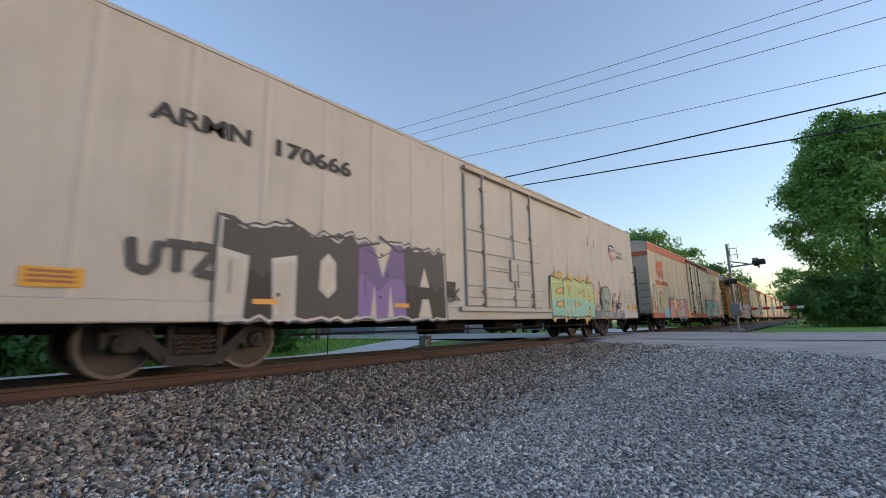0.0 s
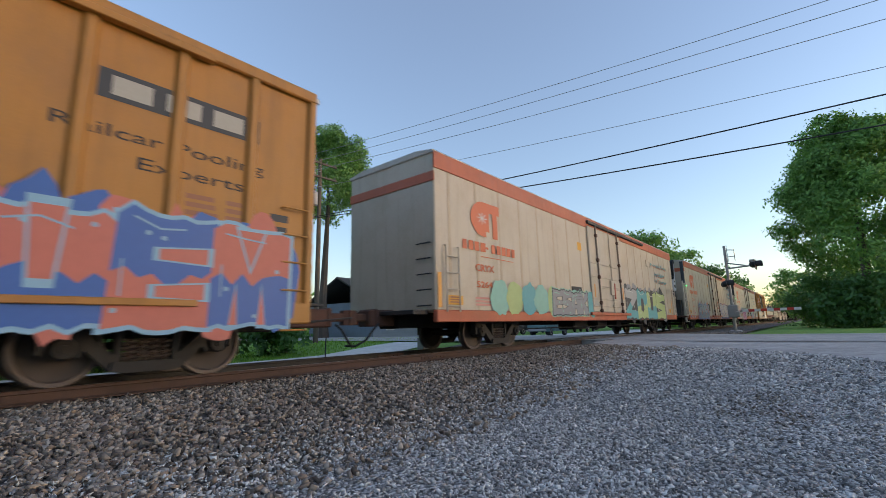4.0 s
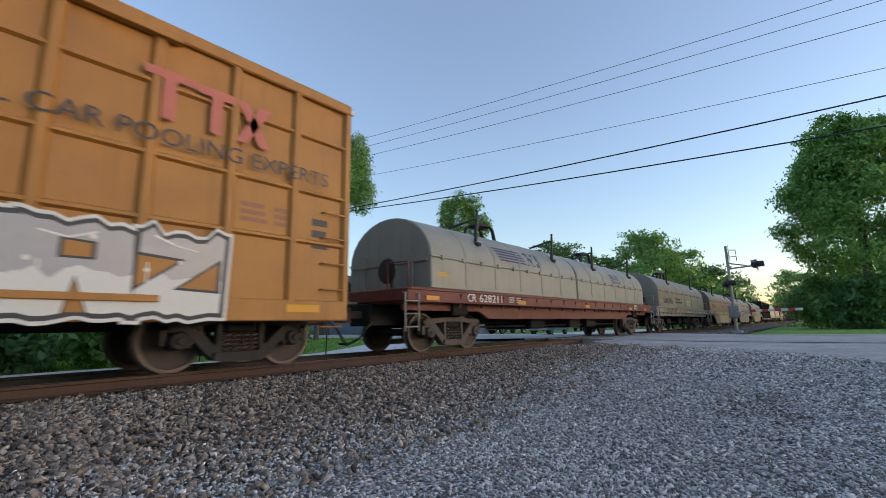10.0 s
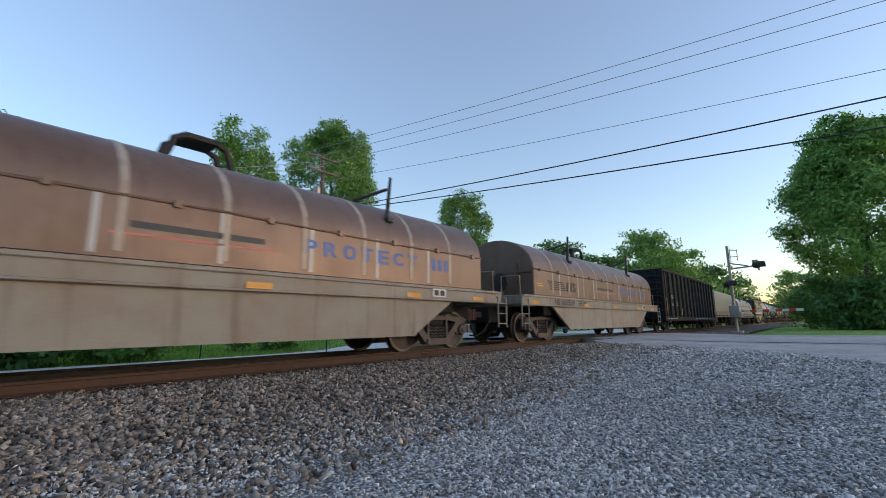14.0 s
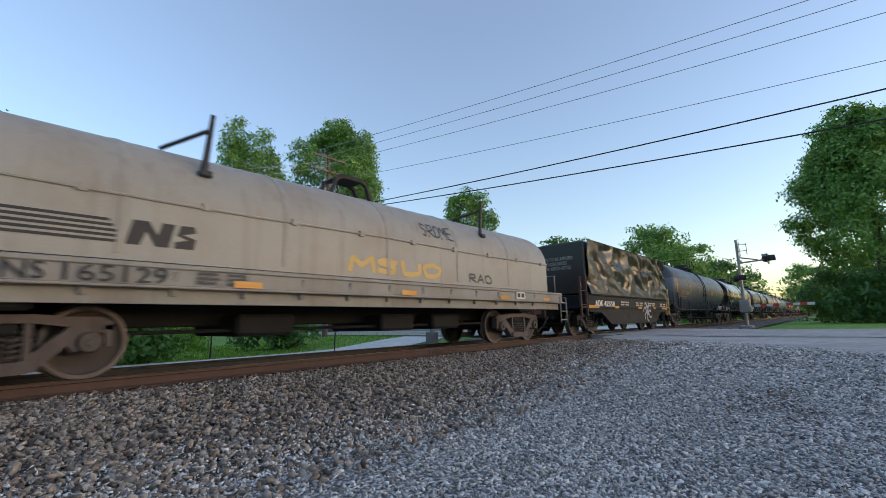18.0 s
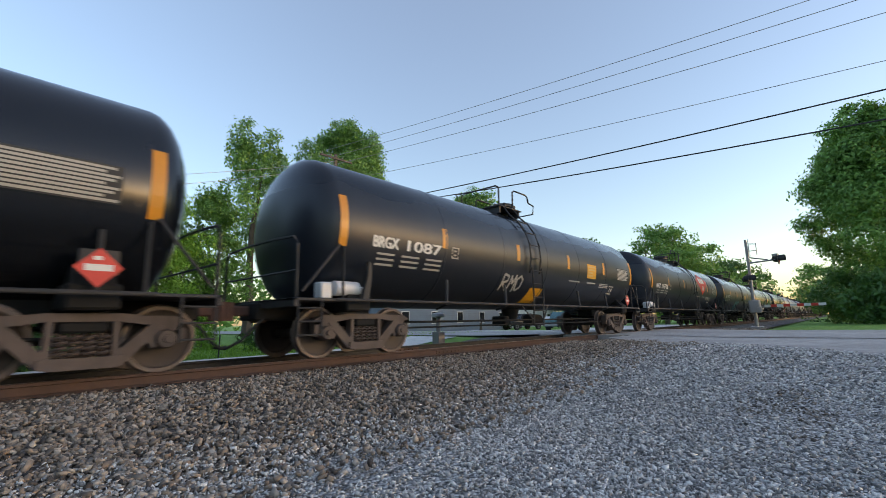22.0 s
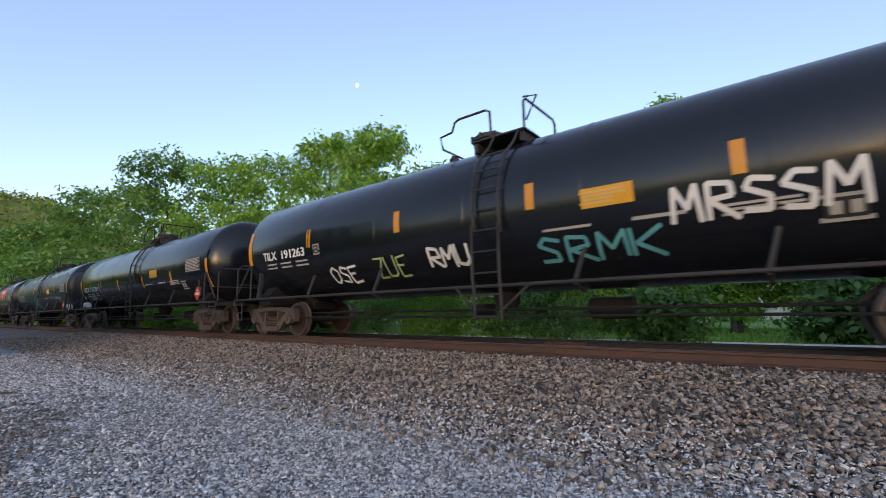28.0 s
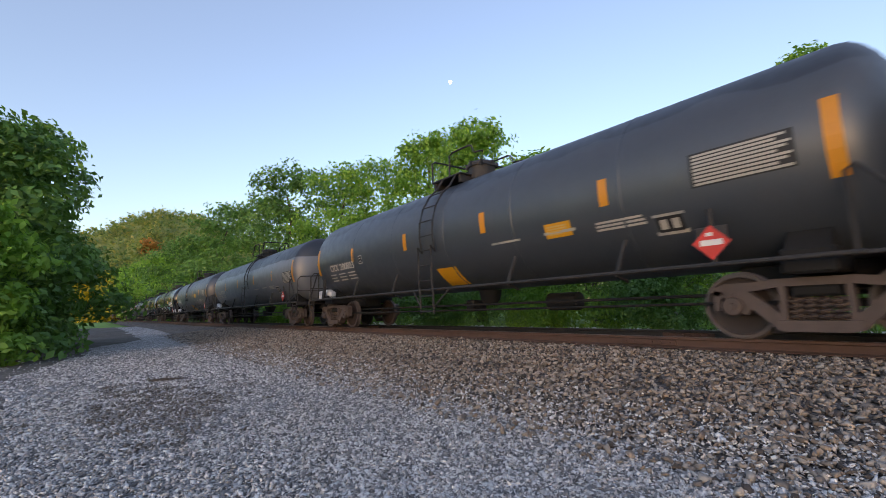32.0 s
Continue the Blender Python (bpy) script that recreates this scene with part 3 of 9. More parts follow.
def pebbles(name, x, y, z, size, form, faces, material, seed, label, category):
    """Many loose stones in one mesh, each turned, stretched and chipped in its own way."""
    rng = np.random.default_rng(seed)
    n, k = len(x), len(form)
    p = form[None] * (0.6 + 0.75 * rng.random((n, k, 1)))
    p = p * (np.array([1.35, 0.92, 0.55]) * (0.7 + 0.6 * rng.random((n, 1, 3)))) * size[:, None, None]
    q = rng.normal(size=(n, 4)) * np.array([1.0, 0.34, 0.34, 1.0])      # mostly lying on their flats
    q /= np.linalg.norm(q, axis=1, keepdims=True)
    w, a, b, c = q.T
    R = np.stack([np.stack([1 - 2 * (b * b + c * c), 2 * (a * b - c * w), 2 * (a * c + b * w)], -1),
                  np.stack([2 * (a * b + c * w), 1 - 2 * (a * a + c * c), 2 * (b * c - a * w)], -1),
                  np.stack([2 * (a * c - b * w), 2 * (b * c + a * w), 1 - 2 * (a * a + b * b)], -1)], 1)
    p = np.einsum("nij,nkj->nki", R, p) + np.stack([x, y, z], -1)[:, None]
    f = (np.array(faces)[None] + (np.arange(n) * k)[:, None, None]).reshape(-1, 3)
    return tagged(new(name, bulk(name, p.reshape(-1, 3), f, [material])), label, category, kind="stuff")


BLK = np.array([(x, y, z) for x in (-0.62, 0.62) for y in (-0.62, 0.62) for z in (-0.62, 0.62)])
BLKF = [(0, 1, 3), (0, 3, 2), (4, 6, 7), (4, 7, 5), (0, 4, 5), (0, 5, 1), (2, 3, 7), (2, 7, 6), (0, 2, 6), (0, 6, 4), (1, 5, 7), (1, 7, 3)]

rng = np.random.default_rng(4)


def scatter(n, x0, x1, y0, y1, focus=0.0):
    """Random places, thicker round x = focus."""
    u = rng.random(n) * 2 - 1
    x = np.where(u < 0, focus - (focus - x0) * np.abs(u) ** 1.35, focus + (x1 - focus) * np.abs(u) ** 1.35)
    return x, y0 + (y1 - y0) * rng.random(n)


bx, by = scatter(84000, -30, 30, TOE - 0.45, -0.86, 1.0)
fade = np.clip((by - (TOE - 0.45)) / 1.1, 0.05, 1)
ok = (rng.random(len(bx)) < fade) & ~((bx > 15.4 - 0.8 * np.abs(by + 2.6) + 0.5 * np.sin(by * 5)) & (bx < 25.8))
bx, by = bx[ok], by[ok]
pebbles("ballast_stones", bx, by, np.where(by > TOE, bed_z(bx, by), ground_z(bx, by)) + 0.004 + 0.030 * rng.random(len(bx)), 0.017 + 0.021 * rng.random(len(bx)) ** 1.5, BLK, BLKF, M["ballast"], 5,
        "loose angular brown and grey ballast stones sloping from the rail", "ballast stones")
bx, by = scatter(9000, -24, 26, -0.70, 2.6, 0)
ok = ~((bx > 16.9) & (bx < 25.8)) & (np.abs(np.abs(by) - 0.75) > 0.12)
bx, by = bx[ok], by[ok]
pebbles("ballast_stones_inner", bx, by, bed_z(bx, by) + 0.02, 0.03 + 0.025 * rng.random(len(bx)), OCT, OCTF, M["ballast"], 6,
        "loose ballast stones between and beyond the rails", "ballast stones")
ga, gr = np.pi * (rng.random(330000) * 1.16 - 0.08), 2.7 + 17.0 * rng.random(330000) ** 1.7
gx, gy = gr * np.cos(ga), EYE[1] + gr * np.sin(ga)
ok = (gy < TOE + 1.4) & (gy > -11.5) & (gx < 14)
gx, gy = gx[ok], gy[ok]
thin = np.array([noise.noise(Vector((x * 0.45, y * 0.45, 3.0))) for x, y in zip(gx, gy)])
ok = (rng.random(len(gx)) < np.clip(0.85 + thin * 1.3, 0.25, 1) * np.clip((TOE + 1.4 - gy) / 1.5, 0, 1)) & ~((gx > 9.5) & (gy < -4.3 - 5.0 * ease((16.0 - gx) / 6.5)))
gx, gy = gx[ok], gy[ok]


def soil_edge(x):
    """Edge of the bare soil, painted dark for the shade of the trees by the lot."""
    return -9.4 + 1.3 * float(ease((-x - 10) / 11)) + 2.0 * float(ease((-x - 21) / 6)) + wobble((x, 0), 0.8, 0.5, 6.0)


def stained(x, y):
    """Where oil or mud, and tree shade painted in with it, darken the stones."""
    # the first, western patch is enlarged to paint in shade from the trees
    for cx, cy, a_, b_ in ((-7.0, -7.2, 1.9, 0.85), (6.5, -7.4, 0.9, 0.4)):
        if math.hypot((x - cx) / a_, (y - cy) / b_) + wobble((x, y), 2.4, 1.3, 2.0) < 0.95:
            return True
    return False


dark = np.array([stained(x, y) for x, y in zip(gx, gy)]) & (rng.random(len(gx)) < 0.7)
soil = np.array([x < -10 and y < soil_edge(x) for x, y in zip(gx, gy)]) & (rng.random(len(gx)) < 0.9)
chip_z = np.where(gy > TOE, bed_z(gx, gy) + 0.02, ground_z(gx, gy)) + 0.004 + 0.006 * rng.random(len(gx))
chip_s = (0.0095 + 0.0150 * rng.random(len(gx)) ** 2) * np.clip(np.hypot(gx, gy - EYE[1]) / 6.0, 1.0, 1.5)
M["darkchips"] = stones("mud_and_shade_dark_gravel", [(0.20, 0.17, 0.14), (0.12, 0.10, 0.085), (0.27, 0.24, 0.20), (0.09, 0.078, 0.068), (0.16, 0.125, 0.10), (0.34, 0.31, 0.28)])
# damp earth, darkened further to hold the shade beneath the trees
M["soil"] = earth("damp_soil_with_tree_shade", (0.10, 0.09, 0.078), (0.15, 0.135, 0.12), (0.05, 0.045, 0.04), (0.5, 2.2, 45), 0.95, 0.6, 0.02)
for nm, pick, mt, lb in (("gravel_chips", ~dark & ~soil, "chips", "loose blue-grey gravel chips over the lot"), ("darkened_gravel_chips", dark & ~soil, "darkchips", "brown patches of gravel dark with mud and painted tree shade")):
    pebbles(nm, gx[pick], gy[pick], chip_z[pick], chip_s[pick], OCT, OCTF, M[mt], 7, lb, "gravel")
patch("soil_strip", (-62, -10.0, lambda x: -19.0, soil_edge), M["soil"], 0.006, "bare soil painted dark with tree shade beside the lot", "soil", 0.4)
twig = Kit().tube([(-9.45, -7.15, -0.49), (-9.3, -6.9, -0.475), (-9.2, -6.65, -0.48)], [0.02, 0.025, 0.012], 6)
tagged(part("stick", twig, M["bark"], None), "dark broken stick lying on the gravel", "stick")

# rails: head, web and foot
RAIL = [(-0.076, -0.172), (0.076, -0.172), (0.076, -0.160), (0.014, -0.140), (0.010, -0.050), (0.036, -0.040), (0.037, -0.008), (0.028, 0.0),
        (-0.028, 0.0), (-0.037, -0.008), (-0.036, -0.040), (-0.010, -0.050), (-0.014, -0.140), (-0.076, -0.160)]
for s in (-1, 1):
    k = Kit()
    xs = [-700, -200, -60, -20, 0, 20, 60, 200, 900]
    k.loft([[(x, s * 0.7535 + p[0], p[1]) for p in RAIL] for x in xs])
    for i, f in enumerate(k.f):
        if len(f) == 4 and all(k.v[q][2] > -0.0005 for q in f):
            k.m[i] = 1
    r = part("rail_near" if s < 0 else "rail_far", k, [M["rail" if s < 0 else "greasyshaderail"], M["railtop"]], None, smooth=30)
    tagged(r, "rust-brown steel rail with a bright worn running surface", "rail", kind="structure")
    for x in (-15.6, -3.7, 8.2, 20.1):
        b = Kit()
        for side in (-1, 1):
            y = s * 0.7535 + side * 0.022
            b.box(x - 0.46, x + 0.46, y - 0.012, y + 0.012, -0.135, -0.052, 0.006)
            for q in (-0.36, -0.22, -0.08, 0.08, 0.22, 0.36):
                b.lathe([(y + side * 0.01, 0.018), (y + side * 0.032, 0.016)], 6, "y", (x + q, 0, -0.095))
        part("joint_bar", b, M["rail"], r, "bolted rusty joint bar")

tie = Kit().box(-0.115, 0.115, -1.3, 1.3, -0.36, -0.183, 0.012).mesh("tie", M["tie"])
plate = Kit().box(-0.10, 0.10, -0.19, 0.19, -0.184, -0.171, 0.004).box(-0.07, -0.045, -0.13, -0.10, -0.172, -0.150).box(0.05, 0.075, 0.10, 0.13, -0.172, -0.150).mesh("tie_plate", M["rail"])
deck = tagged(new("timber_ties"), "row of old timber ties bedded in the ballast", "railway ties", kind="structure")
for i in range(230):
    x = -57 + 0.5 * i + random.uniform(-0.02, 0.02)
    if 16.8 < x < 25.9:
        continue
    t_ = child(new("tie", tie), deck)
    t_.location = (x, random.uniform(-0.03, 0.03), random.uniform(-0.012, 0.004))
    if abs(x) < 30:
        for s in (-1, 1):
            p_ = child(new("tie_plate", plate), t_)
            p_.location = (0, s * 0.7535, 0)

# the crossing: panels between and beside the rails
cross = thing("road_crossing", "worn asphalt and timber crossing panels flush with the rails", "crossing", kind="structure")
for n, (y0, y1) in enumerate(((-1.75, -0.81), (-0.66, -0.02), (0.02, 0.66), (0.81, 1.75))):
    for j in range(4):
        part("crossing_panel", Kit().box(17.0 + j * 2.15, 17.0 + j * 2.15 + 2.12, y0, y1, -0.2, -0.012 + 0.004 * ((n + j) % 2), 0.015), M["asphalt"], cross)


# ---- plants ----
def leaf_cloud(blobs, count, size, seed, lobes=11, lobe=0.42, clump=9):
    """Leaves as small folded blades over many rounded boughs that cover several uneven masses."""
    rng = np.random.default_rng(seed)
    B = np.array(blobs, float)
    L = np.repeat(B, lobes, 0)
    d = rng.normal(size=(len(L), 3))
    d /= np.linalg.norm(d, axis=1, keepdims=True)
    d[:, 2] = np.where((d[:, 2] < -0.6) & (lobes < 50), -d[:, 2], d[:, 2])
    lc = L[:, :3] + d * L[:, 3:6] * ((0.54 + 0.32 * rng.random((len(L), 1))) if lobes < 50 else 0.50 + 0.32 * rng.random((len(L), 1)))
    lr = L[:, 3:6] * lobe * ((0.7 + 0.6 * rng.random((len(L), 1))) if lobes > 40 else (0.5 + 1.0 * rng.random((len(L), 1)))) * np.array([1, 1, 0.8])
    area = lr[:, 0] * lr[:, 2] + lr[:, 0] * lr[:, 1]
    n = max(count // clump, 1)
    count = n * clump
    w = rng.choice(len(L), n, p=area / area.sum())
    e = rng.normal(size=(n, 3)) + d[w] * 0.55 + np.array([0, 0, 0.25])
    e /= np.linalg.norm(e, axis=1, keepdims=True)
    c = np.repeat(lc[w] + e * lr[w] * (0.62 + 0.46 * rng.random((n, 1))), clump, 0)
    c = c + rng.normal(size=(count, 3)) * size * np.array([1.7, 1.7, 1.1])
    nrm = np.repeat(e, clump, 0) + rng.normal(size=(count, 3)) * 0.5 + np.array([0, 0, 0.25])
    nrm /= np.linalg.norm(nrm, axis=1, keepdims=True)
    t = np.cross(nrm, rng.normal(size=(count, 3)))
    t /= np.linalg.norm(t, axis=1, keepdims=True)
    b = np.cross(nrm, t)
    s = size * (0.6 + 0.8 * rng.random((count, 1)))
    p = np.stack([c - t * s, c - b * s * 0.55 + nrm * s * 0.18, c + t * s * 1.1 - nrm * s * 0.15, c + b * s * 0.55 + nrm * s * 0.18], 1)
    f = (np.arange(count) * 4)[:, None] + np.arange(4)[None]
    return p.reshape(-1, 3), f


def tree(name, x, y, h, width, leafmat, seed, count=9000, size=0.17, low=0.22, blobs=9, label="", category="tree", group="", trunk=True, squash=1.0, crown=None):
    """A tapered trunk with limbs and an uneven crown of many small leaves."""
    r = random.Random(seed)
    z0 = float(ground_z(x, y))
    h = h - z0
    ob = thing(name, label, category, group, at=Matrix.Translation((x, y, z0)))
    masses = []
    for i in range(blobs):
        k = (i + 0.5) / blobs
        zc = h * (low + (0.93 - low) * k)
        wide = width * (0.42 + 0.62 * math.sin(math.pi * min(1, 0.18 + 0.78 * k)) ** 0.8) * 0.62
        a = i * 2.4 + r.random()
        off = wide * r.uniform(0.25, 0.75)
        rr = width * r.uniform(0.27, 0.40) * (1.15 - 0.42 * k)
        masses.append((math.cos(a) * off, math.sin(a) * off * squash, zc, rr, rr * squash, rr * r.uniform(0.65, 0.9)))
    masses.append((0, 0, h * 0.88, width * 0.26, width * 0.26 * squash, h * 0.11))
    if crown:                              # one tall rounded crown: half width and half height
        masses = [(0, 0, h - crown[1], crown[0], crown[0], crown[1])]
        if len(crown) > 2:                 # a narrower dome on a broad skirt
            masses = [(0, 0, h * 0.46, crown[0], crown[0], h * 0.36), (0.3, 0, h - crown[2], crown[1], crown[1], crown[2])]
    v, f = leaf_cloud(masses, count, size, seed, *((48, 0.28) if crown else (14, 0.55)))
    part("crown", bulk("crown", v, f, [leafmat]), None, ob)
    if trunk:
        base = 0.018 * h + 0.05
        k = Kit()
        bend = [(r.uniform(-0.15, 0.15) * i, r.uniform(-0.15, 0.15) * i, h * 0.78 * i / 5 - (0.15 if i == 0 else 0)) for i in range(6)]
        k.tube(bend, [base * (1.25 if i == 0 else 1 - 0.16 * i) for i in range(6)], 9)
        part("trunk", k, M["bark"], ob)
        for i, ms in enumerate(masses[1:6]):
            s = Vector(bend[1 + i % 3]) * 0.9
            e_ = Vector(ms[:3])
            mid = (s + e_) / 2 + Vector((0, 0, -0.08 * h))
            part("limb", Kit().tube([s, mid, e_], [base * 0.5, base * 0.33, base * 0.12], 6), M["bark"], ob)
    return ob


def polar(az, r):
    a = radians(az)
    return r * math.sin(a), EYE[1] + r * math.cos(a)


def tree_at(az, el, r, width, mat_, seed, **kw):
    x, y = polar(az, r)
    return tree(kw.pop("name", "tree"), x, y, EYE[2] + r * math.tan(radians(el)), width, mat_, seed, **kw)


L1 = "broad leafy tree in full green summer leaf"
# beyond the line
tree_at(24.3, 24.2, 38, 6.6, M["leafmid"], 11, count=18000, size=0.115, crown=(3.2, 7.8), label="tall slender leafy tree beyond the lane")
tree_at(35.0, 25.8, 42, 9.2, M["leafmid"], 12, count=26000, size=0.12, crown=(4.6, 6.0), label="tall round-crowned leafy tree behind a utility pole")
tree_at(52.7, 17.4, 52, 6.2, M["leafmid"], 13, count=13000, size=0.14, crown=(3.2, 5.6), label="slim green tree standing alone")
tree_at(64.5, 10.0, 84, 9.0, M["leafdark"], 14, count=7000, size=0.25, label=L1, group="trees beyond the crossing")
tree_at(69.0, 8.2, 80, 8.0, M["leaf"], 15, count=6000, size=0.25, label=L1, group="trees beyond the crossing")
tree_at(75.0, 10.2, 80, 10.5, M["leafmid"], 16, count=9000, size=0.25, low=0.1, label=L1, group="trees beyond the crossing")
tree_at(78.2, 8.6, 92, 10.0, M["leafmid"], 17, count=8000, size=0.27, low=0.1, label=L1, group="trees beyond the crossing")
tree_at(81.0, 6.0, 120, 11.0, M["leafdark"], 18, count=7000, size=0.3, low=0.05, label=L1, group="trees beyond the crossing")
tree_at(83.2, 4.3, 150, 13.0, M["leafdark"], 19, count=6000, size=0.35, low=0.05, label=L1, group="trees beyond the crossing")
tree_at(88.6, 4.8, 190, 12.0, M["leafmid"], 20, count=6000, size=0.4, low=0.05, label="distant tree at the end of the line")
tree_at(92.6, 4.0, 230, 16.0, M["leafdark"], 21, count=5000, size=0.4, low=0.0, label="distant tree at the end of the line")
# the large trees by the road
R1 = "massive dense tree with branches down to the grass"
tree_at(94.3, 19.4, 46, 11.0, M["leafmid"], 31, count=64000, size=0.135, crown=(5.3, 4.0, 4.4), label=R1, group="trees by the road")
tree_at(95.6, 10.0, 84, 13.0, M["leafdark"], 34, count=9000, low=0.02, size=0.27, blobs=12, label="dense dark tree behind the lawn", group="trees by the road")
for az_, r_, w_ in ((92.2, 46, 4.2), (94.6, 44, 4.6), (90.9, 58, 5.0)):
    tree_at(az_, 3.6, r_, w_, M["leafdark"], 300 + int(az_), count=4500, size=0.15, low=0.02, blobs=7, label="dark low shrub under the tree by the road", category="shrub", group="shrubs by the road", trunk=False)
# saplings and shrubs along the lane
S1 = "bushy young tree beside the lane"
tree_at(2.5, 19.3, 24, 4.2, M["leaf"], 41, count=18000, size=0.09, low=0.08, label=S1, group="young trees by the lane")
tree_at(9.3, 14.3, 25, 4.4, M["leaf"], 42, count=18000, size=0.09, low=0.05, label=S1, group="young trees by the lane")
tree_at(15.4, 15.0, 26, 4.0, M["leaflight"], 43, count=18000, size=0.09, low=0.05, label="bright green young tree beside the lane", group="young trees by the lane")
tree_at(19.6, 15.2, 30, 4.0, M["leaf"], 44, count=18000, size=0.09, low=0.2, label=S1, group="young trees by the lane")
tree_at(-4.8, 19.0, 24, 4.0, M["leaflight"], 45, count=18000, size=0.09, low=0.06, label="bright green young tree beside the lane", group="young trees by the lane")
tree_at(-10.6, 23.0, 26, 5.6, M["leaflight"], 46, count=15000, size=0.12, low=0.08, label=S1, group="young trees by the lane")
tree_at(-18.0, 19.0, 27, 5.4, M["leaflight"], 47, count=14000, size=0.12, low=0.1, label=S1, group="young trees by the lane")
tree_at(-24.5, 13.0, 25, 5.0, M["leaflight"], 48, count=18000, size=0.09, low=0.05, label=S1, group="young trees by the lane")
tree_at(-32.5, 14.0, 26, 5.4, M["leaf"], 49, count=18000, size=0.09, low=0.05, label=S1, group="young trees by the lane")
W1 = "tall leafy tree in the woods beside the line"
tree_at(-41.0, 18.4, 29, 5.4, M["leaflight"], 51, count=10000, low=0.06, label=W1, group="woods by the line")
tree_at(-46.8, 23.2, 31, 7.0, M["leaflight"], 52, count=14000, low=0.06, blobs=12, label=W1, group="woods by the line")
tree_at(-53.0, 22.6, 36, 7.0, M["leaflight"], 53, count=13000, low=0.06, blobs=12, label=W1, group="woods by the line")
tree_at(-58.5, 18.6, 42, 7.4, M["leaflight"], 54, count=11000, low=0.05, blobs=11, label=W1, group="woods by the line")
tree_at(-64.0, 18.8, 46, 8.4, M["leaflight"], 55, count=12000, low=0.04, blobs=12, size=0.19, label=W1, group="woods by the line")
tree_at(-70.8, 18.0, 52, 9.0, M["leaf"], 56, count=12000, low=0.04, blobs=12, size=0.2, label=W1, group="woods by the line")
tree_at(-75.0, 13.8, 68, 9.5, M["leaf"], 57, count=9000, low=0.03, size=0.24, label=W1, group="woods by the line")
tree_at(-78.4, 12.8, 84, 11.0, M["leaf"], 58, count=9000, low=0.03, size=0.27, label=W1, group="woods by the line")
tree_at(-81.5, 8.8, 108, 13.0, M["leaf"], 59, count=8000, low=0.03, size=0.32, label=W1, group="woods by the line")
tree_at(-84.3, 6.8, 135, 14.0, M["leaflight"], 60, count=7000, low=0.03, size=0.36, label=W1, group="woods by the line")
tree_at(-86.4, 5.6, 165, 15.0, M["leaflight"], 61, count=6000, low=0.03, size=0.4, label=W1, group="woods by the line")
tree_at(-89.8, 4.9, 205, 14.0, M["leafgold"], 62, count=6000, low=0.03, size=0.45, label="golden tree catching low sun at the bend")
tree_at(-91.2, 4.4, 215, 14.0, M["leafgold"], 63, count=6000, low=0.03, size=0.5, label="golden tree catching low sun at the bend")
# near side, by the lot
tree_at(-96.3, 16.6, 25, 5.0, M["leaf"], 71, count=22000, size=0.13, low=0.04, blobs=14, label="dark dense tree at the edge of the gravel lot", group="trees by the lot")
tree_at(-99.7, 18.6, 21, 5.2, M["leaf"], 72, count=18000, size=0.13, low=0.04, blobs=14, label="dark dense tree at the edge of the gravel lot", group="trees by the lot")
tree_at(-99.2, 9.0, 40, 6.0, M["leafdark"], 73, count=9000, low=0.02, label="dark dense tree at the edge of the gravel lot", group="trees by the lot")
tree_at(-99.4, 10.5, 17, 2.2, M["leaflight"], 74, count=7000, size=0.11, low=0.03, label="bright green bush at the edge of the gravel lot", category="bush")
tree_at(-98.0, 6.0, 70, 9.0, M["leafdark"], 75, count=6000, size=0.25, low=0.02, label="dark dense tree at the edge of the gravel lot", group="trees by the lot")

# leafy bank just beyond the far rail
for i in range(20):
    x = -7.0 - 3.4 * i + random.uniform(-0.8, 0.8)
    y = 5.4 + random.uniform(0, 1.3)
    m_ = M["leaflight"] if i % 3 == 1 else M["leafmid"] if i % 3 else M["leaf"]
    tree("shrub", x, y, random.uniform(1.9, 3.2) - 0.3, 3.4, m_, 100 + i, count=18000 if i < 9 else 5500, size=0.052 if i < 9 else 0.11, low=0.02, blobs=7,
         label="tangled green shrub on the bank beyond the rails", category="shrub", group="shrubs along the bank", trunk=False)
for i, (x, y, h) in enumerate(((-3.4, 7.4, 1.0), (1.2, 10.6, 1.6), (4.6, 10.8, 1.5), (11.3, 12.3, 1.5), (22.5, 30, 2.2), (31, 33, 2.5), (8.5, 34, 2.4), (-4, 33, 2.6))):
    tree("shrub", x, y, h, 2.4, M["leafdark"] if i % 2 else M["leaf"], 140 + i, count=2600, size=0.13, low=0.02, blobs=6, label="low green shrub on the lawn", category="shrub", group="shrubs on the lawn", trunk=False)

# low woods beyond the lawns
belt = []
for i in range(46):
    a_ = radians(-62 + 146 * (i + 0.5 * random.random()) / 46)
    r_ = random.uniform(92, 104)
    belt.append((r_ * math.sin(a_), EYE[1] + r_ * math.cos(a_), 2.6, 6.0, 6.0, random.uniform(4.6, 7.2)))
v_, f_ = leaf_cloud(belt, 9000, 0.6, 19, 6, 0.5)
tagged(new("woods_beyond", bulk("woods_beyond", v_, f_, [M["leafmid"]])), "low green woods beyond the lawns", "woods", kind="stuff")

# far treeline behind the lot and the road
back = []
for i in range(64):
    a_ = radians(108 + 144 * (i + 0.5 * random.random()) / 64)
    r_ = random.uniform(88, 100)
    back.append((r_ * math.sin(a_), EYE[1] + r_ * math.cos(a_), 1.0, 5.5, 5.5, random.uniform(3.4, 5.8)))
v_, f_ = leaf_cloud(back, 8000, 0.9, 17, 5, 0.5)
tagged(new("woods_behind", bulk("woods_behind", v_, f_, [M["leafdark"]])), "dark line of woods behind the gravel lot", "woods", kind="stuff")

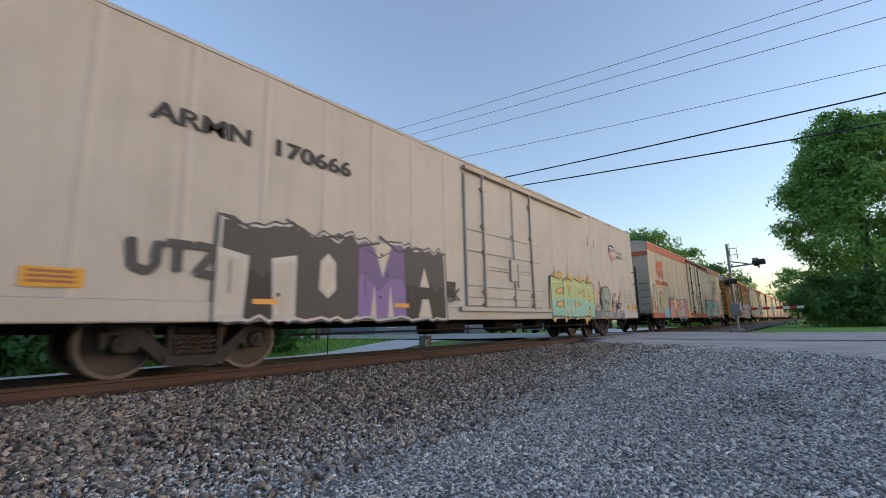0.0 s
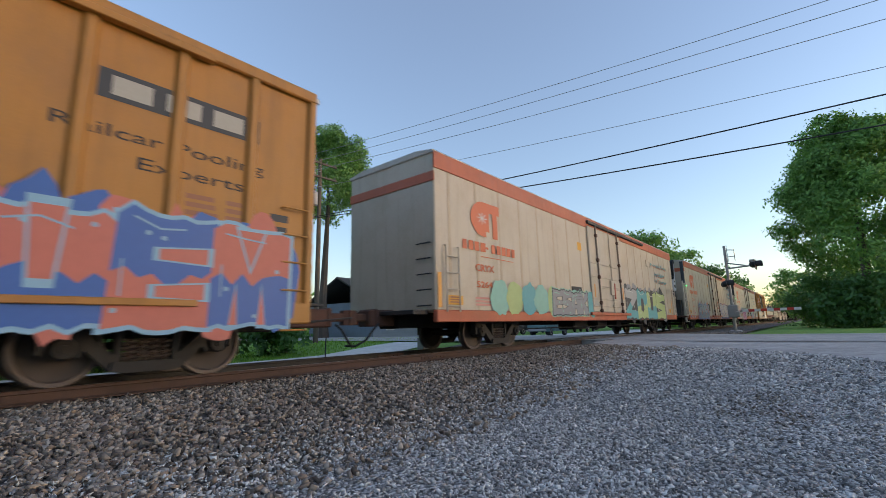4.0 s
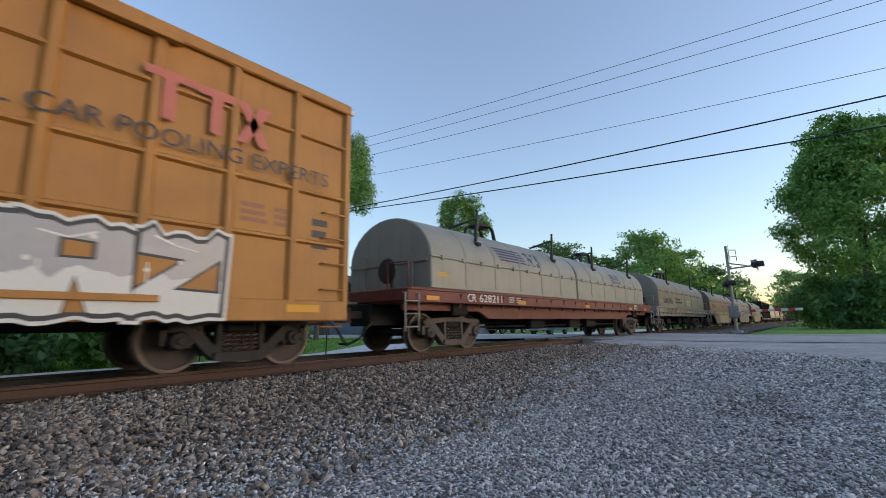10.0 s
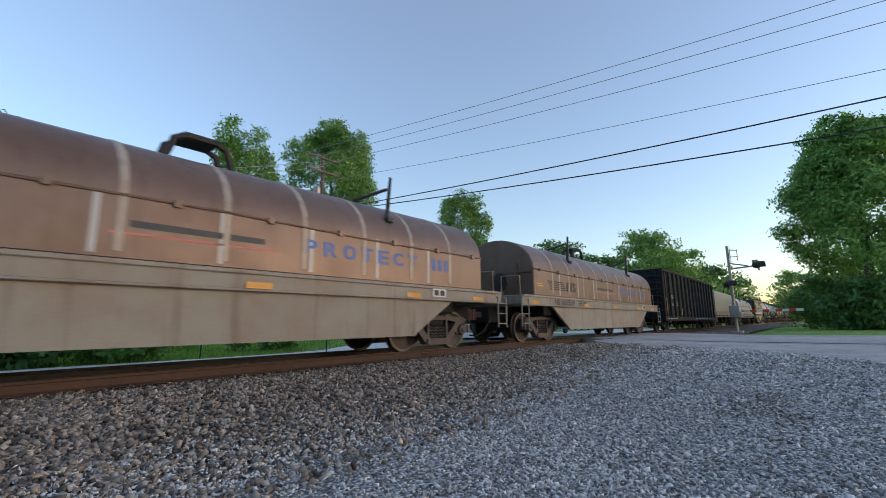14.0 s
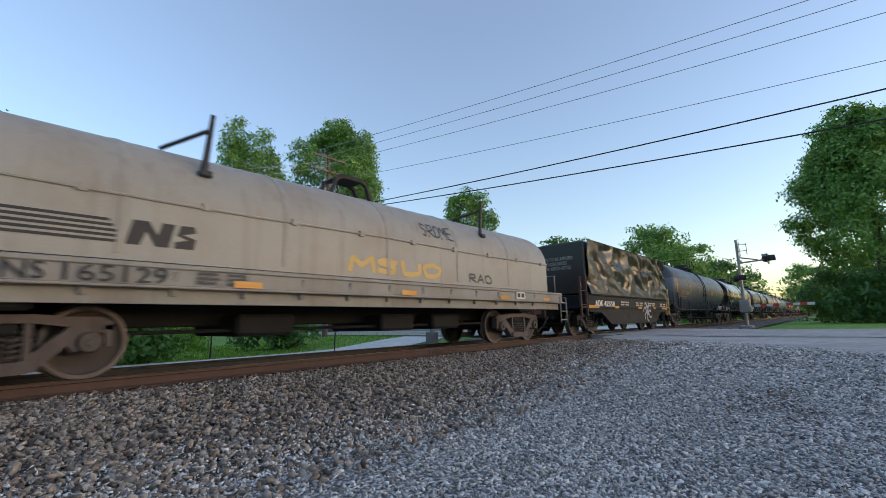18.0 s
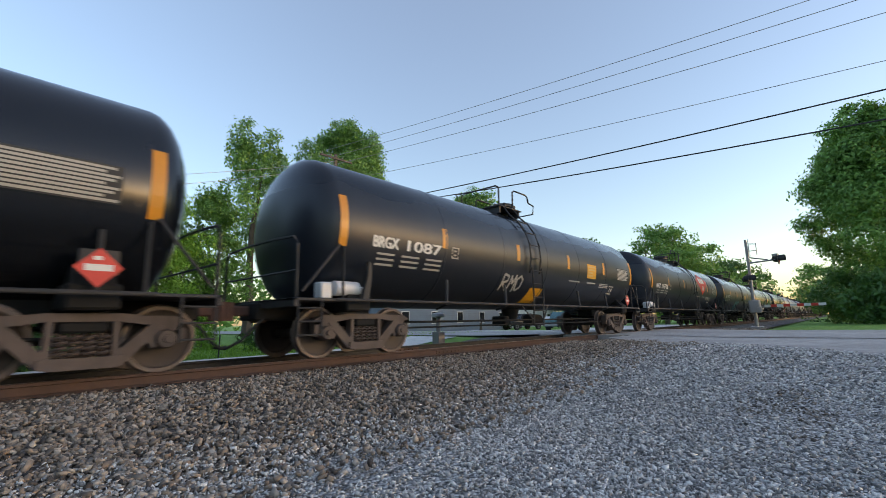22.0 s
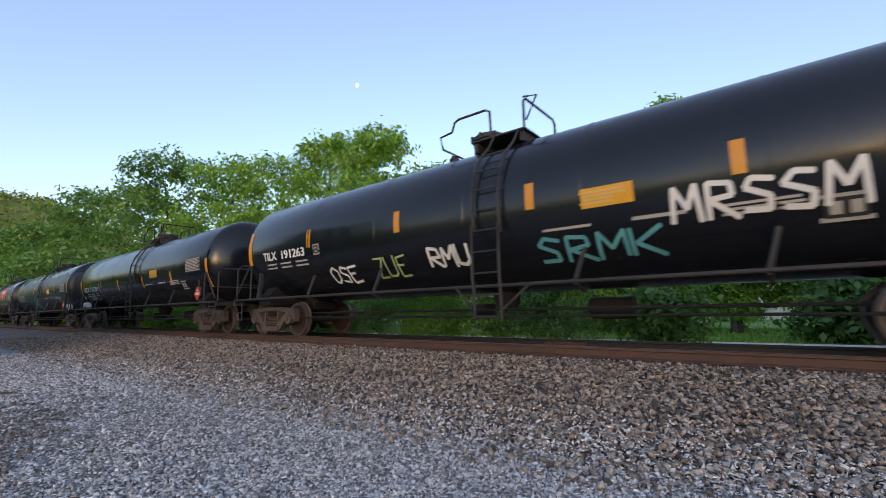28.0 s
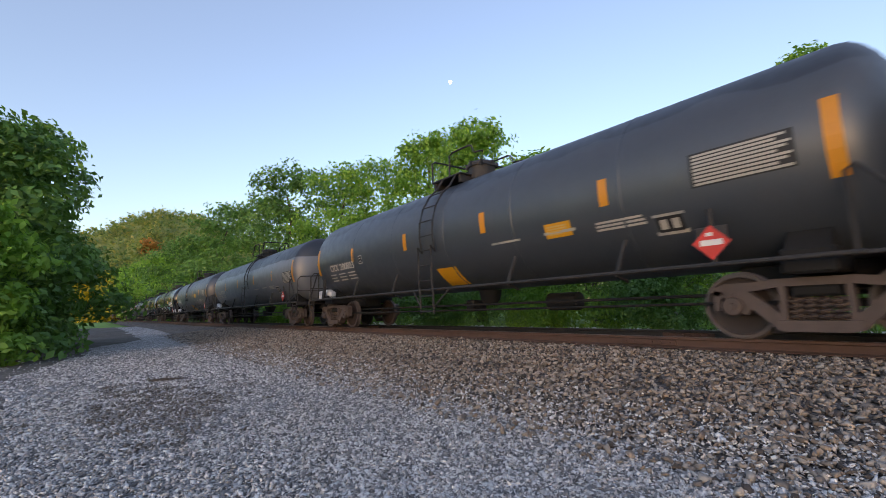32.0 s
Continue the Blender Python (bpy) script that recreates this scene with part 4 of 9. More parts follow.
# wooded hill beyond the bend
def hill_z(x, y):
    u = np.hypot((x + 480) / 190.0, (y - 45) / 120.0)
    base = 92 * np.exp(-u * u * 1.15) - 4
    lump = np.array([noise.noise(Vector((a * 0.055, b * 0.055, 1.0))) * 6 + abs(noise.noise(Vector((a * 0.17, b * 0.17, 5.0)))) * 6 for a, b in zip(np.ravel(x), np.ravel(y))]).reshape(np.shape(x))
    return base + lump * np.clip(base / 20, 0, 1)


# the gold end of these colours paints in low sun on the hill
M["forest"] = leaves("wooded_hillside", [(0.10, 0.19, 0.055), (0.26, 0.33, 0.08), (0.50, 0.44, 0.12)])
hx, hy = np.meshgrid(np.linspace(-720, -290, 130), np.linspace(-160, 260, 120), indexing="ij")
hz = hill_z(hx, hy)
hill = tagged(new("backdrop_hill", grid_mesh("backdrop_hill", np.linspace(-720, -290, 130), np.linspace(-160, 260, 120), hill_z, M["forest"])),
              "wooded green hillside catching low sun", "hill", kind="structure")
sel = rng.choice(hx.size, 2600)
blobs_ = [(float(hx.flat[i]) + rng.normal(), float(hy.flat[i]) + rng.normal(), float(hz.flat[i]) + 1.0, 5.6, 5.6, 5.0) for i in sel if hz.flat[i] > 3]
v_, f_ = leaf_cloud(blobs_, 78000, 1.15, 9, 3, 0.6)
tagged(new("hill_woods", bulk("hill_woods", v_, f_, [M["forest"]])), "distant treetops covering the hillside", "woods", kind="stuff")

M["leaforange"] = leaves("orange_leaves", [(0.42, 0.17, 0.04), (0.58, 0.26, 0.06), (0.66, 0.36, 0.10)])
maple = thing("tree", "orange-leaved tree among the woods on the hillside", "tree", at=Matrix.Translation((-336.0, 18.0, 39.0)))
v_, f_ = leaf_cloud([(0, 0, 6.0, 5.0, 5.0, 4.2)], 1800, 0.75, 64, 9, 0.5)
part("crown", bulk("crown", v_, f_, [M["leaforange"]]), None, maple)
part("trunk", Kit().tube([(0, 0, -3), (0.2, 0, 2), (0, 0.1, 6)], [0.4, 0.3, 0.12], 7), M["bark"], maple)

# grass blades on the near lawn
gx_, gy_ = rng.uniform(-9, 24, 16000), rng.uniform(9.4, 21, 16000)
gz_ = ground_z(gx_, gy_) - 0.05
hh = 0.05 + 0.08 * rng.random(16000)
an = rng.random(16000) * 6.28
dx, dy = np.cos(an) * 0.03, np.sin(an) * 0.03
gv = np.stack([np.stack([gx_ - dx, gy_ - dy, gz_], -1), np.stack([gx_ + dx, gy_ + dy, gz_], -1), np.stack([gx_ + dy, gy_ + dx, gz_ + hh], -1)], 1).reshape(-1, 3)
tagged(new("grass_blades", bulk("grass_blades", gv, np.arange(48000).reshape(-1, 3), [M["leaflight"]])), "short mown grass on the lawn", "grass", kind="stuff")


# ---- poles, cables, signal ----
def utility_pole(x, y, top, label):
    z0 = float(ground_z(x, y)) - 0.1
    ob = thing("utility_pole", label, "utility pole", at=Matrix.Translation((x, y, z0)))
    h = top - z0
    part("pole", Kit().tube([(0, 0, 0), (0.02, 0, h * 0.5), (0, 0, h)], [0.17, 0.145, 0.11], 12), M["wood"], ob)
    for z in (h - 0.35, h - 1.3):
        part("crossarm", Kit().box(-1.25, 1.25, -0.18, -0.07, z - 0.06, z + 0.06, 0.01), M["wood"], ob)
        for q in (-1.1, -0.45, 0.45, 1.1):
            part("insulator", Kit().lathe([(z + 0.06, 0.02), (z + 0.1, 0.05), (z + 0.14, 0.03), (z + 0.19, 0.045), (z + 0.21, 0.02)], 10, "z", (q, -0.12, 0)), M["galv"], ob)
    part("transformer", Kit().lathe([(h - 3.3, 0.19), (h - 3.27, 0.23), (h - 2.45, 0.23), (h - 2.4, 0.15), (h - 2.3, 0.06)], 16, "z", (-0.42, -0.05, 0)), M["galv"], ob)
    return ob


utility_pole(16.2, 16.0, 11.9, "brown timber utility pole with crossarms and a transformer")
utility_pole(19.4, -24.0, 11.4, "brown timber utility pole standing behind the road")
utility_pole(12.6, 13.4, 4.2, "short weathered timber post beside the lane")


def cable(p, q, r, sag, label):
    p, q = Vector(p), Vector(q)
    pts = [p.lerp(q, i / 24) - Vector((0, 0, sag * 4 * (i / 24) * (1 - i / 24))) for i in range(25)]
    tagged(part("cable", Kit().tube(pts, r, 5), M["wire" if r > 0.02 else "greywire"], None), label, "cable", "overhead cables")


def along(z_far, z_near, x_far=16.0, x_near=18.2, r=0.013, sag=0.35, label="thin grey power line strung over the track"):
    """A line that passes z_far over y = 11 and z_near over y = -10.4, carried on to its poles."""
    k0, k1 = (16.0 - 11.0) / 21.4, (-10.4 + 24.0) / 21.4
    a_, b_ = z_far + sag * 0.55, z_near + sag * 0.92
    cable((x_far + (x_far - x_near) * k0, 16.0, a_ + (a_ - b_) * k0), (x_near + (x_near - x_far) * k1, -24.0, b_ + (b_ - a_) * k1), r, sag, label)


along(7.50, 7.27, r=0.026, label="thick black cable strung over the track")
along(7.27, 6.32, r=0.026, label="thick black cable strung over the track")
along(11.6, 10.8, 15.9, 18.0)
along(11.05, 10.34, 15.9, 18.1)
along(10.5, 9.75, 16.0, 18.3)
along(9.3, 8.2, 16.1, 18.3, r=0.012)
cable((16.2, 15.9, 11.4), (-6, 16.5, 5.0), 0.012, 0.5, "thin service line running to the lane")
cable((16.2, 15.9, 11.0), (-6, 16.5, 4.3), 0.012, 0.5, "thin service line running to the lane")


def signal_mast(x, y):
    z0 = float(ground_z(x, y)) + 0.0
    ob = thing("crossing_signal", "galvanised level-crossing signal mast with hooded lamps and lowered gate", "crossing signal", at=pose(x, y, z0, 0, -2.0, 0))
    part("base", Kit().box(-0.3, 0.3, -0.3, 0.3, -0.1, 0.12, 0.03), M["galv"], ob)
    part("mast", Kit().tube([(0, 0, 0.1), (0, 0, 4.95)], [0.085, 0.07], 14), M["galv"], ob)
    part("mechanism_box", Kit().box(-0.32, 0.32, -0.28, 0.22, 0.85, 1.55, 0.04), M["galv"], ob)
    part("counterweight", Kit().box(-0.75, 0.75, -0.34, -0.28, 1.02, 1.12, 0.02).box(-0.9, -0.6, -0.4, -0.2, 0.9, 1.2, 0.03), M["galv"], ob)

    def lamp(cx, cy, cz, f):
        h = part("lamp_head", Kit().lathe([(0.0, 0.30), (0.02, 0.30), (0.04, 0.17), (0.22, 0.15), (0.28, 0.06)], 20, "y", (cx, cy, cz)), M["ink"], ob)
        part("lamp_hood", Kit().add([(cx + 0.19 * math.cos(a_), cy - d_, cz + 0.19 * math.sin(a_)) for d_ in (0.0, 0.30) for a_ in [math.pi * (i / 10 * 1.3 - 0.15) for i in range(11)]],
                                    [(i, i + 1, i + 12, i + 11) for i in range(10)]), M["ink"], h)
        part("lens", Kit().lathe([(-0.012, 0.15), (0.0, 0.17)], 20, "y", (cx, cy - 0.01, cz)), M["lens"], h)

    part("arm", Kit().tube([(0, 0, 3.95), (0, -0.9, 3.72)], 0.035, 8).tube([(0, 0, 3.62), (0, -1.25, 3.70)], 0.045, 8), M["galv"], ob)
    lamp(0.05, -1.35, 3.75, 1)
    lamp(0.62, -1.35, 3.75, 1)
    part("lamp_bar", Kit().tube([(-0.1, -1.2, 3.72), (0.75, -1.2, 3.72)], 0.04, 8).box(-0.12, 0.12, -1.36, -1.1, 3.86, 4.02, 0.02), M["galv"], ob)
    part("lower_lamp_bar", Kit().tube([(-0.65, 0.12, 2.75), (0.65, 0.12, 2.75)], 0.04, 8), M["galv"], ob)
    lamp(-0.6, 0.0, 2.75, 1)
    lamp(0.6, 0.2, 2.75, 1)
    sgn = part("crossbuck", Kit().prism([(-0.62, 4.05), (-0.5, 3.95), (0.62, 4.85), (0.5, 4.95)], -0.13, -0.11).prism([(0.62, 4.05), (0.5, 3.95), (-0.62, 4.85), (-0.5, 4.95)], -0.108, -0.088), M["white"], ob)
    sgn.rotation_euler = (0, 0, radians(8))
    part("sign_post", Kit().tube([(0.02, -0.45, 4.7), (0.02, -0.45, 4.05)], 0.02, 6).tube([(0, 0, 4.72), (0.02, -0.45, 4.66)], 0.025, 6).tube([(0, 0, 4.3), (0.02, -0.45, 4.3)], 0.02, 6), M["galv"], ob)
    return ob


def signal_gate(x, y):
    ob = thing("gate_arm", "lowered crossing gate arm with red and white stripes", "gate arm", at=pose(x, y, 1.12, 0, 0, -24))
    for i in range(9):
        part("stripe", Kit().box(-0.02, 0.02, -0.32 * (i + 1), -0.32 * i, -0.07, 0.07, 0.008), M["red"] if i % 2 else M["white"], ob)
    part("bracket", Kit().tube([(0, 0, 0), (0.0, 0.6, -0.05)], 0.03, 8).tube([(0, 0.55, -0.05), (0, 0.55, -1.2)], 0.05, 8), M["galv"], ob)
    return ob


def relay_post(x, y):
    z0 = float(ground_z(x, y)) - 0.06
    ob = thing("relay_post", "grey pedestal box on a post beside the lane", "relay box", at=Matrix.Translation((x, y, z0)))
    part("post", Kit().tube([(0, 0, 0), (0, 0, 1.25)], 0.09, 10), M["galv"], ob)
    part("cap", Kit().lathe([(1.2, 0.1), (1.25, 0.3), (1.36, 0.28), (1.42, 0.1)], 12, "z"), M["galv"], ob)
    part("cabinet", Kit().box(-0.2, 0.2, -0.18, 0.18, 0.0, 0.62, 0.02), M["galv"], ob)
    return ob


relay_post(19.2 - 5.5, 4.6)
for x, y in ((11.0, 7.6), (6.9, 9.6)):
    p_ = thing("marker_post", "thin dark steel marker post in the grass", "post", at=Matrix.Translation((x, y, float(ground_z(x, y)) - 0.06)))
    part("stake", Kit().tube([(0, 0, 0), (0.02, 0, 0.9)], 0.025, 6), M["iron"], p_)


# ---- parked vehicles and houses ----
def wheel_kit(r, w):
    return Kit().lathe([(-w / 2, r * 0.7), (-w / 2, r * 0.96), (-w * 0.3, r), (w * 0.3, r), (w / 2, r * 0.96), (w / 2, r * 0.7)], 20, "y")


def pickup(x, y, turn, body, label, van=False):
    z0 = float(ground_z(x, y)) + 0.02
    ob = thing("pickup_truck" if not van else "parked_car", label, "truck" if not van else "car", "vehicles parked beyond the crossing", at=pose(x, y, z0, 0, 0, turn))
    if not van:
        side = [(-2.7, 0.55), (-2.75, 0.95), (-2.65, 1.05), (-1.35, 1.12), (-0.85, 1.75), (0.75, 1.78), (0.95, 1.15), (2.7, 1.12), (2.75, 0.6), (2.6, 0.45), (-2.5, 0.42)]
    else:
        side = [(-2.2, 0.5), (-2.25, 0.85), (-1.2, 1.0), (-0.55, 1.45), (1.1, 1.47), (1.9, 1.0), (2.2, 0.95), (2.2, 0.5), (2.0, 0.4), (-2.0, 0.38)]
    low = [(p[0], p[1]) for p in side]
    rings = []
    for yy, s in ((-0.95, 0.93), (-0.88, 1.0), (0.88, 1.0), (0.95, 0.93)):
        rings.append([(p[0] * s, yy * (0.86 if p[1] > 1.3 else 1), 0.42 + (p[1] - 0.42) * s) for p in low])
    part("body", Kit().loft(rings), M[body], ob)
    for s in (-1, 1):
        part("window", Kit().prism([(-1.15, 1.2), (-0.8, 1.66), (0.0, 1.68), (0.0, 1.2)] if not van else [(-0.9, 1.05), (-0.45, 1.38), (0.2, 1.4), (0.2, 1.05)], s * 0.915 - 0.01, s * 0.915 + 0.01), M["glass"], ob)
        part("window", Kit().prism([(0.06, 1.2), (0.06, 1.68), (0.68, 1.68), (0.82, 1.2)] if not van else [(0.26, 1.05), (0.26, 1.4), (1.0, 1.4), (1.5, 1.05)], s * 0.915 - 0.01, s * 0.915 + 0.01), M["glass"], ob)
        for q in (-1.75, 1.7):
            wq = q if not van else q * 0.78
            w = part("wheel", wheel_kit(0.38 if not van else 0.32, 0.24), M["rubber"], ob)
            w.location = (wq, s * 0.83, 0.37 if not van else 0.31)
            rim = part("rim", Kit().lathe([(s * 0.1, 0.20), (s * 0.125, 0.19), (s * 0.11, 0.06)], 14, "y"), M["steel"], w)
        part("headlight", Kit().box(-2.72 if not van else -2.22, -2.6 if not van else -2.1, s * 0.72 - 0.14, s * 0.72 + 0.14, 0.78, 0.92, 0.03), M["white"], ob)
        part("tail_light", Kit().box(2.62 if not van else 2.1, 2.74 if not van else 2.2, s * 0.85 - 0.07, s * 0.85 + 0.07, 0.75, 1.02, 0.02), M["red"], ob)
    part("bumper", Kit().box(-2.82 if not van else -2.3, -2.66 if not van else -2.15, -0.85, 0.85, 0.45, 0.66, 0.04), M["steel"], ob)
    return ob


pickup(38.3, 11.2, 4, "carteal", "teal pickup truck parked on the pale strip")
pickup(43.2, 18.8, -12, "cardark", "dark pickup truck parked facing the line")
pickup(52.5, 20.5, 10, "carwhite", "white saloon car parked beyond the crossing", van=True)
pickup(57.0, 15.5, 6, "cardark", "dark saloon car parked beyond the crossing", van=True)
pickup(48.5, 24.0, 4, "carwhite", "white saloon car parked beside a building", van=True)


def house(x, y, w, d, h, wall, label, turn=0, windows=3):
    z0 = float(ground_z(x, y)) - 0.1
    ob = thing("house", label, "house", at=pose(x, y, z0, 0, 0, turn))
    part("wall", Kit().box(-w / 2, w / 2, -d / 2, d / 2, 0, h, 0.02), M[wall], ob)
    for i in range(int(h / 0.22)):
        part("siding_board", Kit().box(-w / 2 - 0.02, w / 2 + 0.02, -d / 2 - 0.025, -d / 2 + 0.01, i * 0.22 + 0.01, i * 0.22 + 0.2, 0.006), M[wall], ob)
    part("roof", Kit().prism([(-d / 2 - 0.5, h - 0.05), (0, h + d * 0.28), (d / 2 + 0.5, h - 0.05), (d / 2 + 0.5, h - 0.2), (0, h + d * 0.28 - 0.16), (-d / 2 - 0.5, h - 0.2)], -w / 2 - 0.4, w / 2 + 0.4, "x"), M["roof"], ob)
    for i in range(windows):
        xw = -w / 2 + w * (i + 0.5) / windows
        win = part("window", Kit().box(xw - 0.55, xw + 0.55, -d / 2 - 0.06, -d / 2 - 0.03, 0.95, 2.2, 0.01), M["white"], ob)
        part("pane", Kit().box(xw - 0.46, xw + 0.46, -d / 2 - 0.075, -d / 2 - 0.062, 1.03, 2.12), M["glass"], win)
    return ob


house(37.0, 27.5, 22, 9, 3.6, "siding", "long low blue-grey building beyond the lawn", 4, 5)
house(-9.5, 24.5, 9, 7, 3.2, "whitewall", "white clapboard house behind the shrubs", -6, 3)
house(-0.5, 44, 12, 8, 3.4, "whitewall", "white clapboard house across the lawn", 8, 4)
house(66, 36, 18, 9, 4.2, "whitewall", "white building beyond the parked cars", 0, 4)

moon_dir = Vector((math.sin(radians(-49.6)) * math.cos(radians(28.3)), math.cos(radians(-49.6)) * math.cos(radians(28.3)), math.sin(radians(28.3))))
M["moon"] = plain("pale_moon", (0.9, 0.9, 0.88), 0.9, 0, 0.25, 0.12)
mb = M["moon"].node_tree.nodes["Principled BSDF"]
mb.inputs["Emission Color"].default_value, mb.inputs["Emission Strength"].default_value = (1, 0.98, 0.95, 1), 1.1
mo = part("moon", Kit().lathe([(-math.cos(math.pi * i / 14), max(math.sin(math.pi * i / 14), 0.001)) for i in range(15)], 24, "z"), M["moon"], None)
mo.matrix_basis = Matrix.Translation(Vector(EYE) + moon_dir * 3000) @ Matrix.Diagonal((11, 11, 13, 1))
tagged(mo, "small pale moon in the evening sky", "moon", kind="structure")

signal_mast(29.8, -4.5)
signal_gate(30.3, -4.9)


# ---- the train ----
SHARED = {}


def once(key, make):
    if key not in SHARED:
        SHARED[key] = make()
    return SHARED[key]


TEXTS = {}


def text_shape(words, bold=0.0):
    """Outline of a line of writing as triangles, scaled to a unit box."""
    if (words, bold) not in TEXTS:
        cu = bpy.data.curves.new("text", "FONT")
        cu.body, cu.offset, cu.resolution_u = words, bold, 3
        tmp = bpy.data.objects.new("text", cu)
        me = bpy.data.meshes.new_from_object(tmp)
        v = np.array([p.co[:2] for p in me.vertices])
        f = [tuple(p.vertices) for p in me.polygons]
        bpy.data.objects.remove(tmp)
        bpy.data.meshes.remove(me)
        lo, hi = v.min(0), v.max(0)
        TEXTS[words, bold] = ((v - lo) / (hi - lo), f)
    return TEXTS[words, bold]


def flat_side(y):
    return lambda u, z, off: (u, y - off, z)


TR, TZ = 1.5, 2.45        # tank radius and height of its axis


def round_on(radius):
    """Side of a tank of that radius."""
    def put(u, z, off):
        d = max(min((z - TZ) / radius, 0.999), -0.999)
        c = math.sqrt(1 - d * d)
        return (u, -(radius + off) * c, TZ + (radius + off) * d)
    return put


def hood_side(half, side_top, top):
    """Side of a coil cover: upright below, arched above."""
    def put(u, z, off):
        if z <= side_top:
            return (u, -half - off, z)
        a_ = math.asin(min((z - side_top) / (top - side_top), 0.999))
        return (u, -half * math.cos(a_) - off * math.cos(a_), side_top + (top - side_top + off) * math.sin(a_))
    return put


class Decal(Kit):
    """Paint, lettering and notices a few millimetres proud of a side."""
    fine = False

    def ink(self, key):
        if M[key] not in self.mats:
            self.mats.append(M[key])
        self.slot = self.mats.index(M[key])
        return self

    def words(self, s, u0, u1, z0, z1, key, bold=0.012, rise=0.0):
        if self.v or self.kids:
            w = Decal(self.put)
            w.off = self.off
            self.kids.append(w.words(s, u0, u1, z0, z1, key, bold, rise))
            return self
        self.ink(key)
        v, f = text_shape(s, min(bold, 0.006))
        g = (z1 - z0) * 0.055 if bold > 0.015 else 0.0
        for i, (du, dz) in enumerate(((0, 0), (-g, 0.3 * g), (g, -0.3 * g)) if g else ((0, 0),)):
            self.add([self.put(u0 + p[0] * (u1 - u0) + du, z0 + p[1] * (z1 - z0) + p[0] * rise + dz, self.off + 0.0003 * i) for p in v], f)
        return self

    def block(self, u0, u1, z0, z1, key, n=3):
        self.ink(key)
        v = [self.put(u, z0 + (z1 - z0) * i / n, self.off) for i in range(n + 1) for u in (u0, u1)]
        return self.add(v, [(2 * i, 2 * i + 1, 2 * i + 3, 2 * i + 2) for i in range(n)])

    def bars(self, u0, u1, z0, z1, rows, key, seed=0, cols=1):
        """Lines of writing too small to read."""
        r = random.Random(seed)
        for i in range(rows):
            za = z1 - (z1 - z0) * (i + 0.15) / rows
            zb = z1 - (z1 - z0) * (i + 0.75) / rows
            for c in range(cols):
                a_ = u0 + (u1 - u0) * c / cols
                b_ = a_ + (u1 - u0) / cols * r.uniform(0.62, 0.92)
                self.block(a_, b_, zb, za, key, 1)
        return self

    def shape(self, pts, key):
        self.ink(key)
        return self.add([self.put(p[0], p[1], self.off) for p in pts], [tuple(range(len(pts)))])

    def stroke(self, pts, w, key):
        """A fat brush stroke along points, with round ends."""
        self.ink(key)
        if self.fine:
            pts = [tuple(Vector(pts[i]).lerp(Vector(pts[i + 1]), q / 4)) for i in range(len(pts) - 1) for q in range(4)] + [pts[-1]]
        for i in range(len(pts) - 1):
            p, q = Vector(pts[i]), Vector(pts[i + 1])
            d = q - p
            if d.length < 1e-4:
                continue
            d.normalize()
            n = Vector((-d.y, d.x)) * w
            e_ = d * w * 0.35
            k = [p - e_ * 1.4, p - n - e_ * 0.2, p - n * 1.0 + d * 0, q - n, q - n + e_ * 0.2, q + e_ * 1.4, q + n + e_ * 0.2, q + n, p + n, p + n - e_ * 0.2]
            self.off += 0.00012
            self.add([self.put(a_.x, a_.y, self.off) for a_ in k], [tuple(range(len(k)))])
        return self

    def blob(self, cu, cz, ru, rz, key, seed=0, n=18):
        r = random.Random(seed)
        self.ink(key)
        pts = [(cu + ru * math.cos(2 * math.pi * i / n) * r.uniform(0.8, 1.1), cz + rz * math.sin(2 * math.pi * i / n) * r.uniform(0.8, 1.1)) for i in range(n)]
        self.off += 0.0003
        v = [self.put(cu, cz, self.off)] + [self.put(*p, self.off) for p in pts]
        return self.add(v, [(0, i + 1, (i + 1) % n + 1) for i in range(n)])

    def done(self, name, parent, label=""):
        ob = part(name, self.mesh(name, self.mats, 0), None, parent, label)
        for w in self.kids:
            part("word", w.mesh("word", w.mats, 0), None, ob if parent.parent is None else parent)
        return ob


# letter-like brush forms in a unit box
FORMS = [[[(0, 1), (1, 1)], [(0.5, 1), (0.5, 0)]], [[(0.1, 0.1), (0, 0.8), (0.5, 1), (0.95, 0.7), (0.9, 0.2), (0.5, 0), (0.1, 0.1)]],
         [[(0, 0), (0.1, 1), (0.5, 0.4), (0.9, 1), (1, 0)]], [[(0, 0), (0.45, 1), (0.95, 0)], [(0.2, 0.4), (0.75, 0.4)]],
         [[(0.9, 0.85), (0.3, 1), (0.05, 0.7), (0.8, 0.4), (0.75, 0.05), (0.05, 0.1)]], [[(0, 0), (0, 1)], [(0.95, 1), (0.1, 0.5), (1, 0)]],
         [[(0.95, 1), (0, 0.95), (0.05, 0), (1, 0.05)], [(0, 0.5), (0.7, 0.52)]], [[(0, 1), (0.1, 0.1), (0.6, 0), (0.95, 0.2), (0.95, 1)]],
         [[(0, 0), (0.05, 1), (0.8, 0.95), (0.85, 0.55), (0.1, 0.5), (1, 0)]], [[(0, 1), (0.9, 1), (0.1, 0), (1, 0)]]]


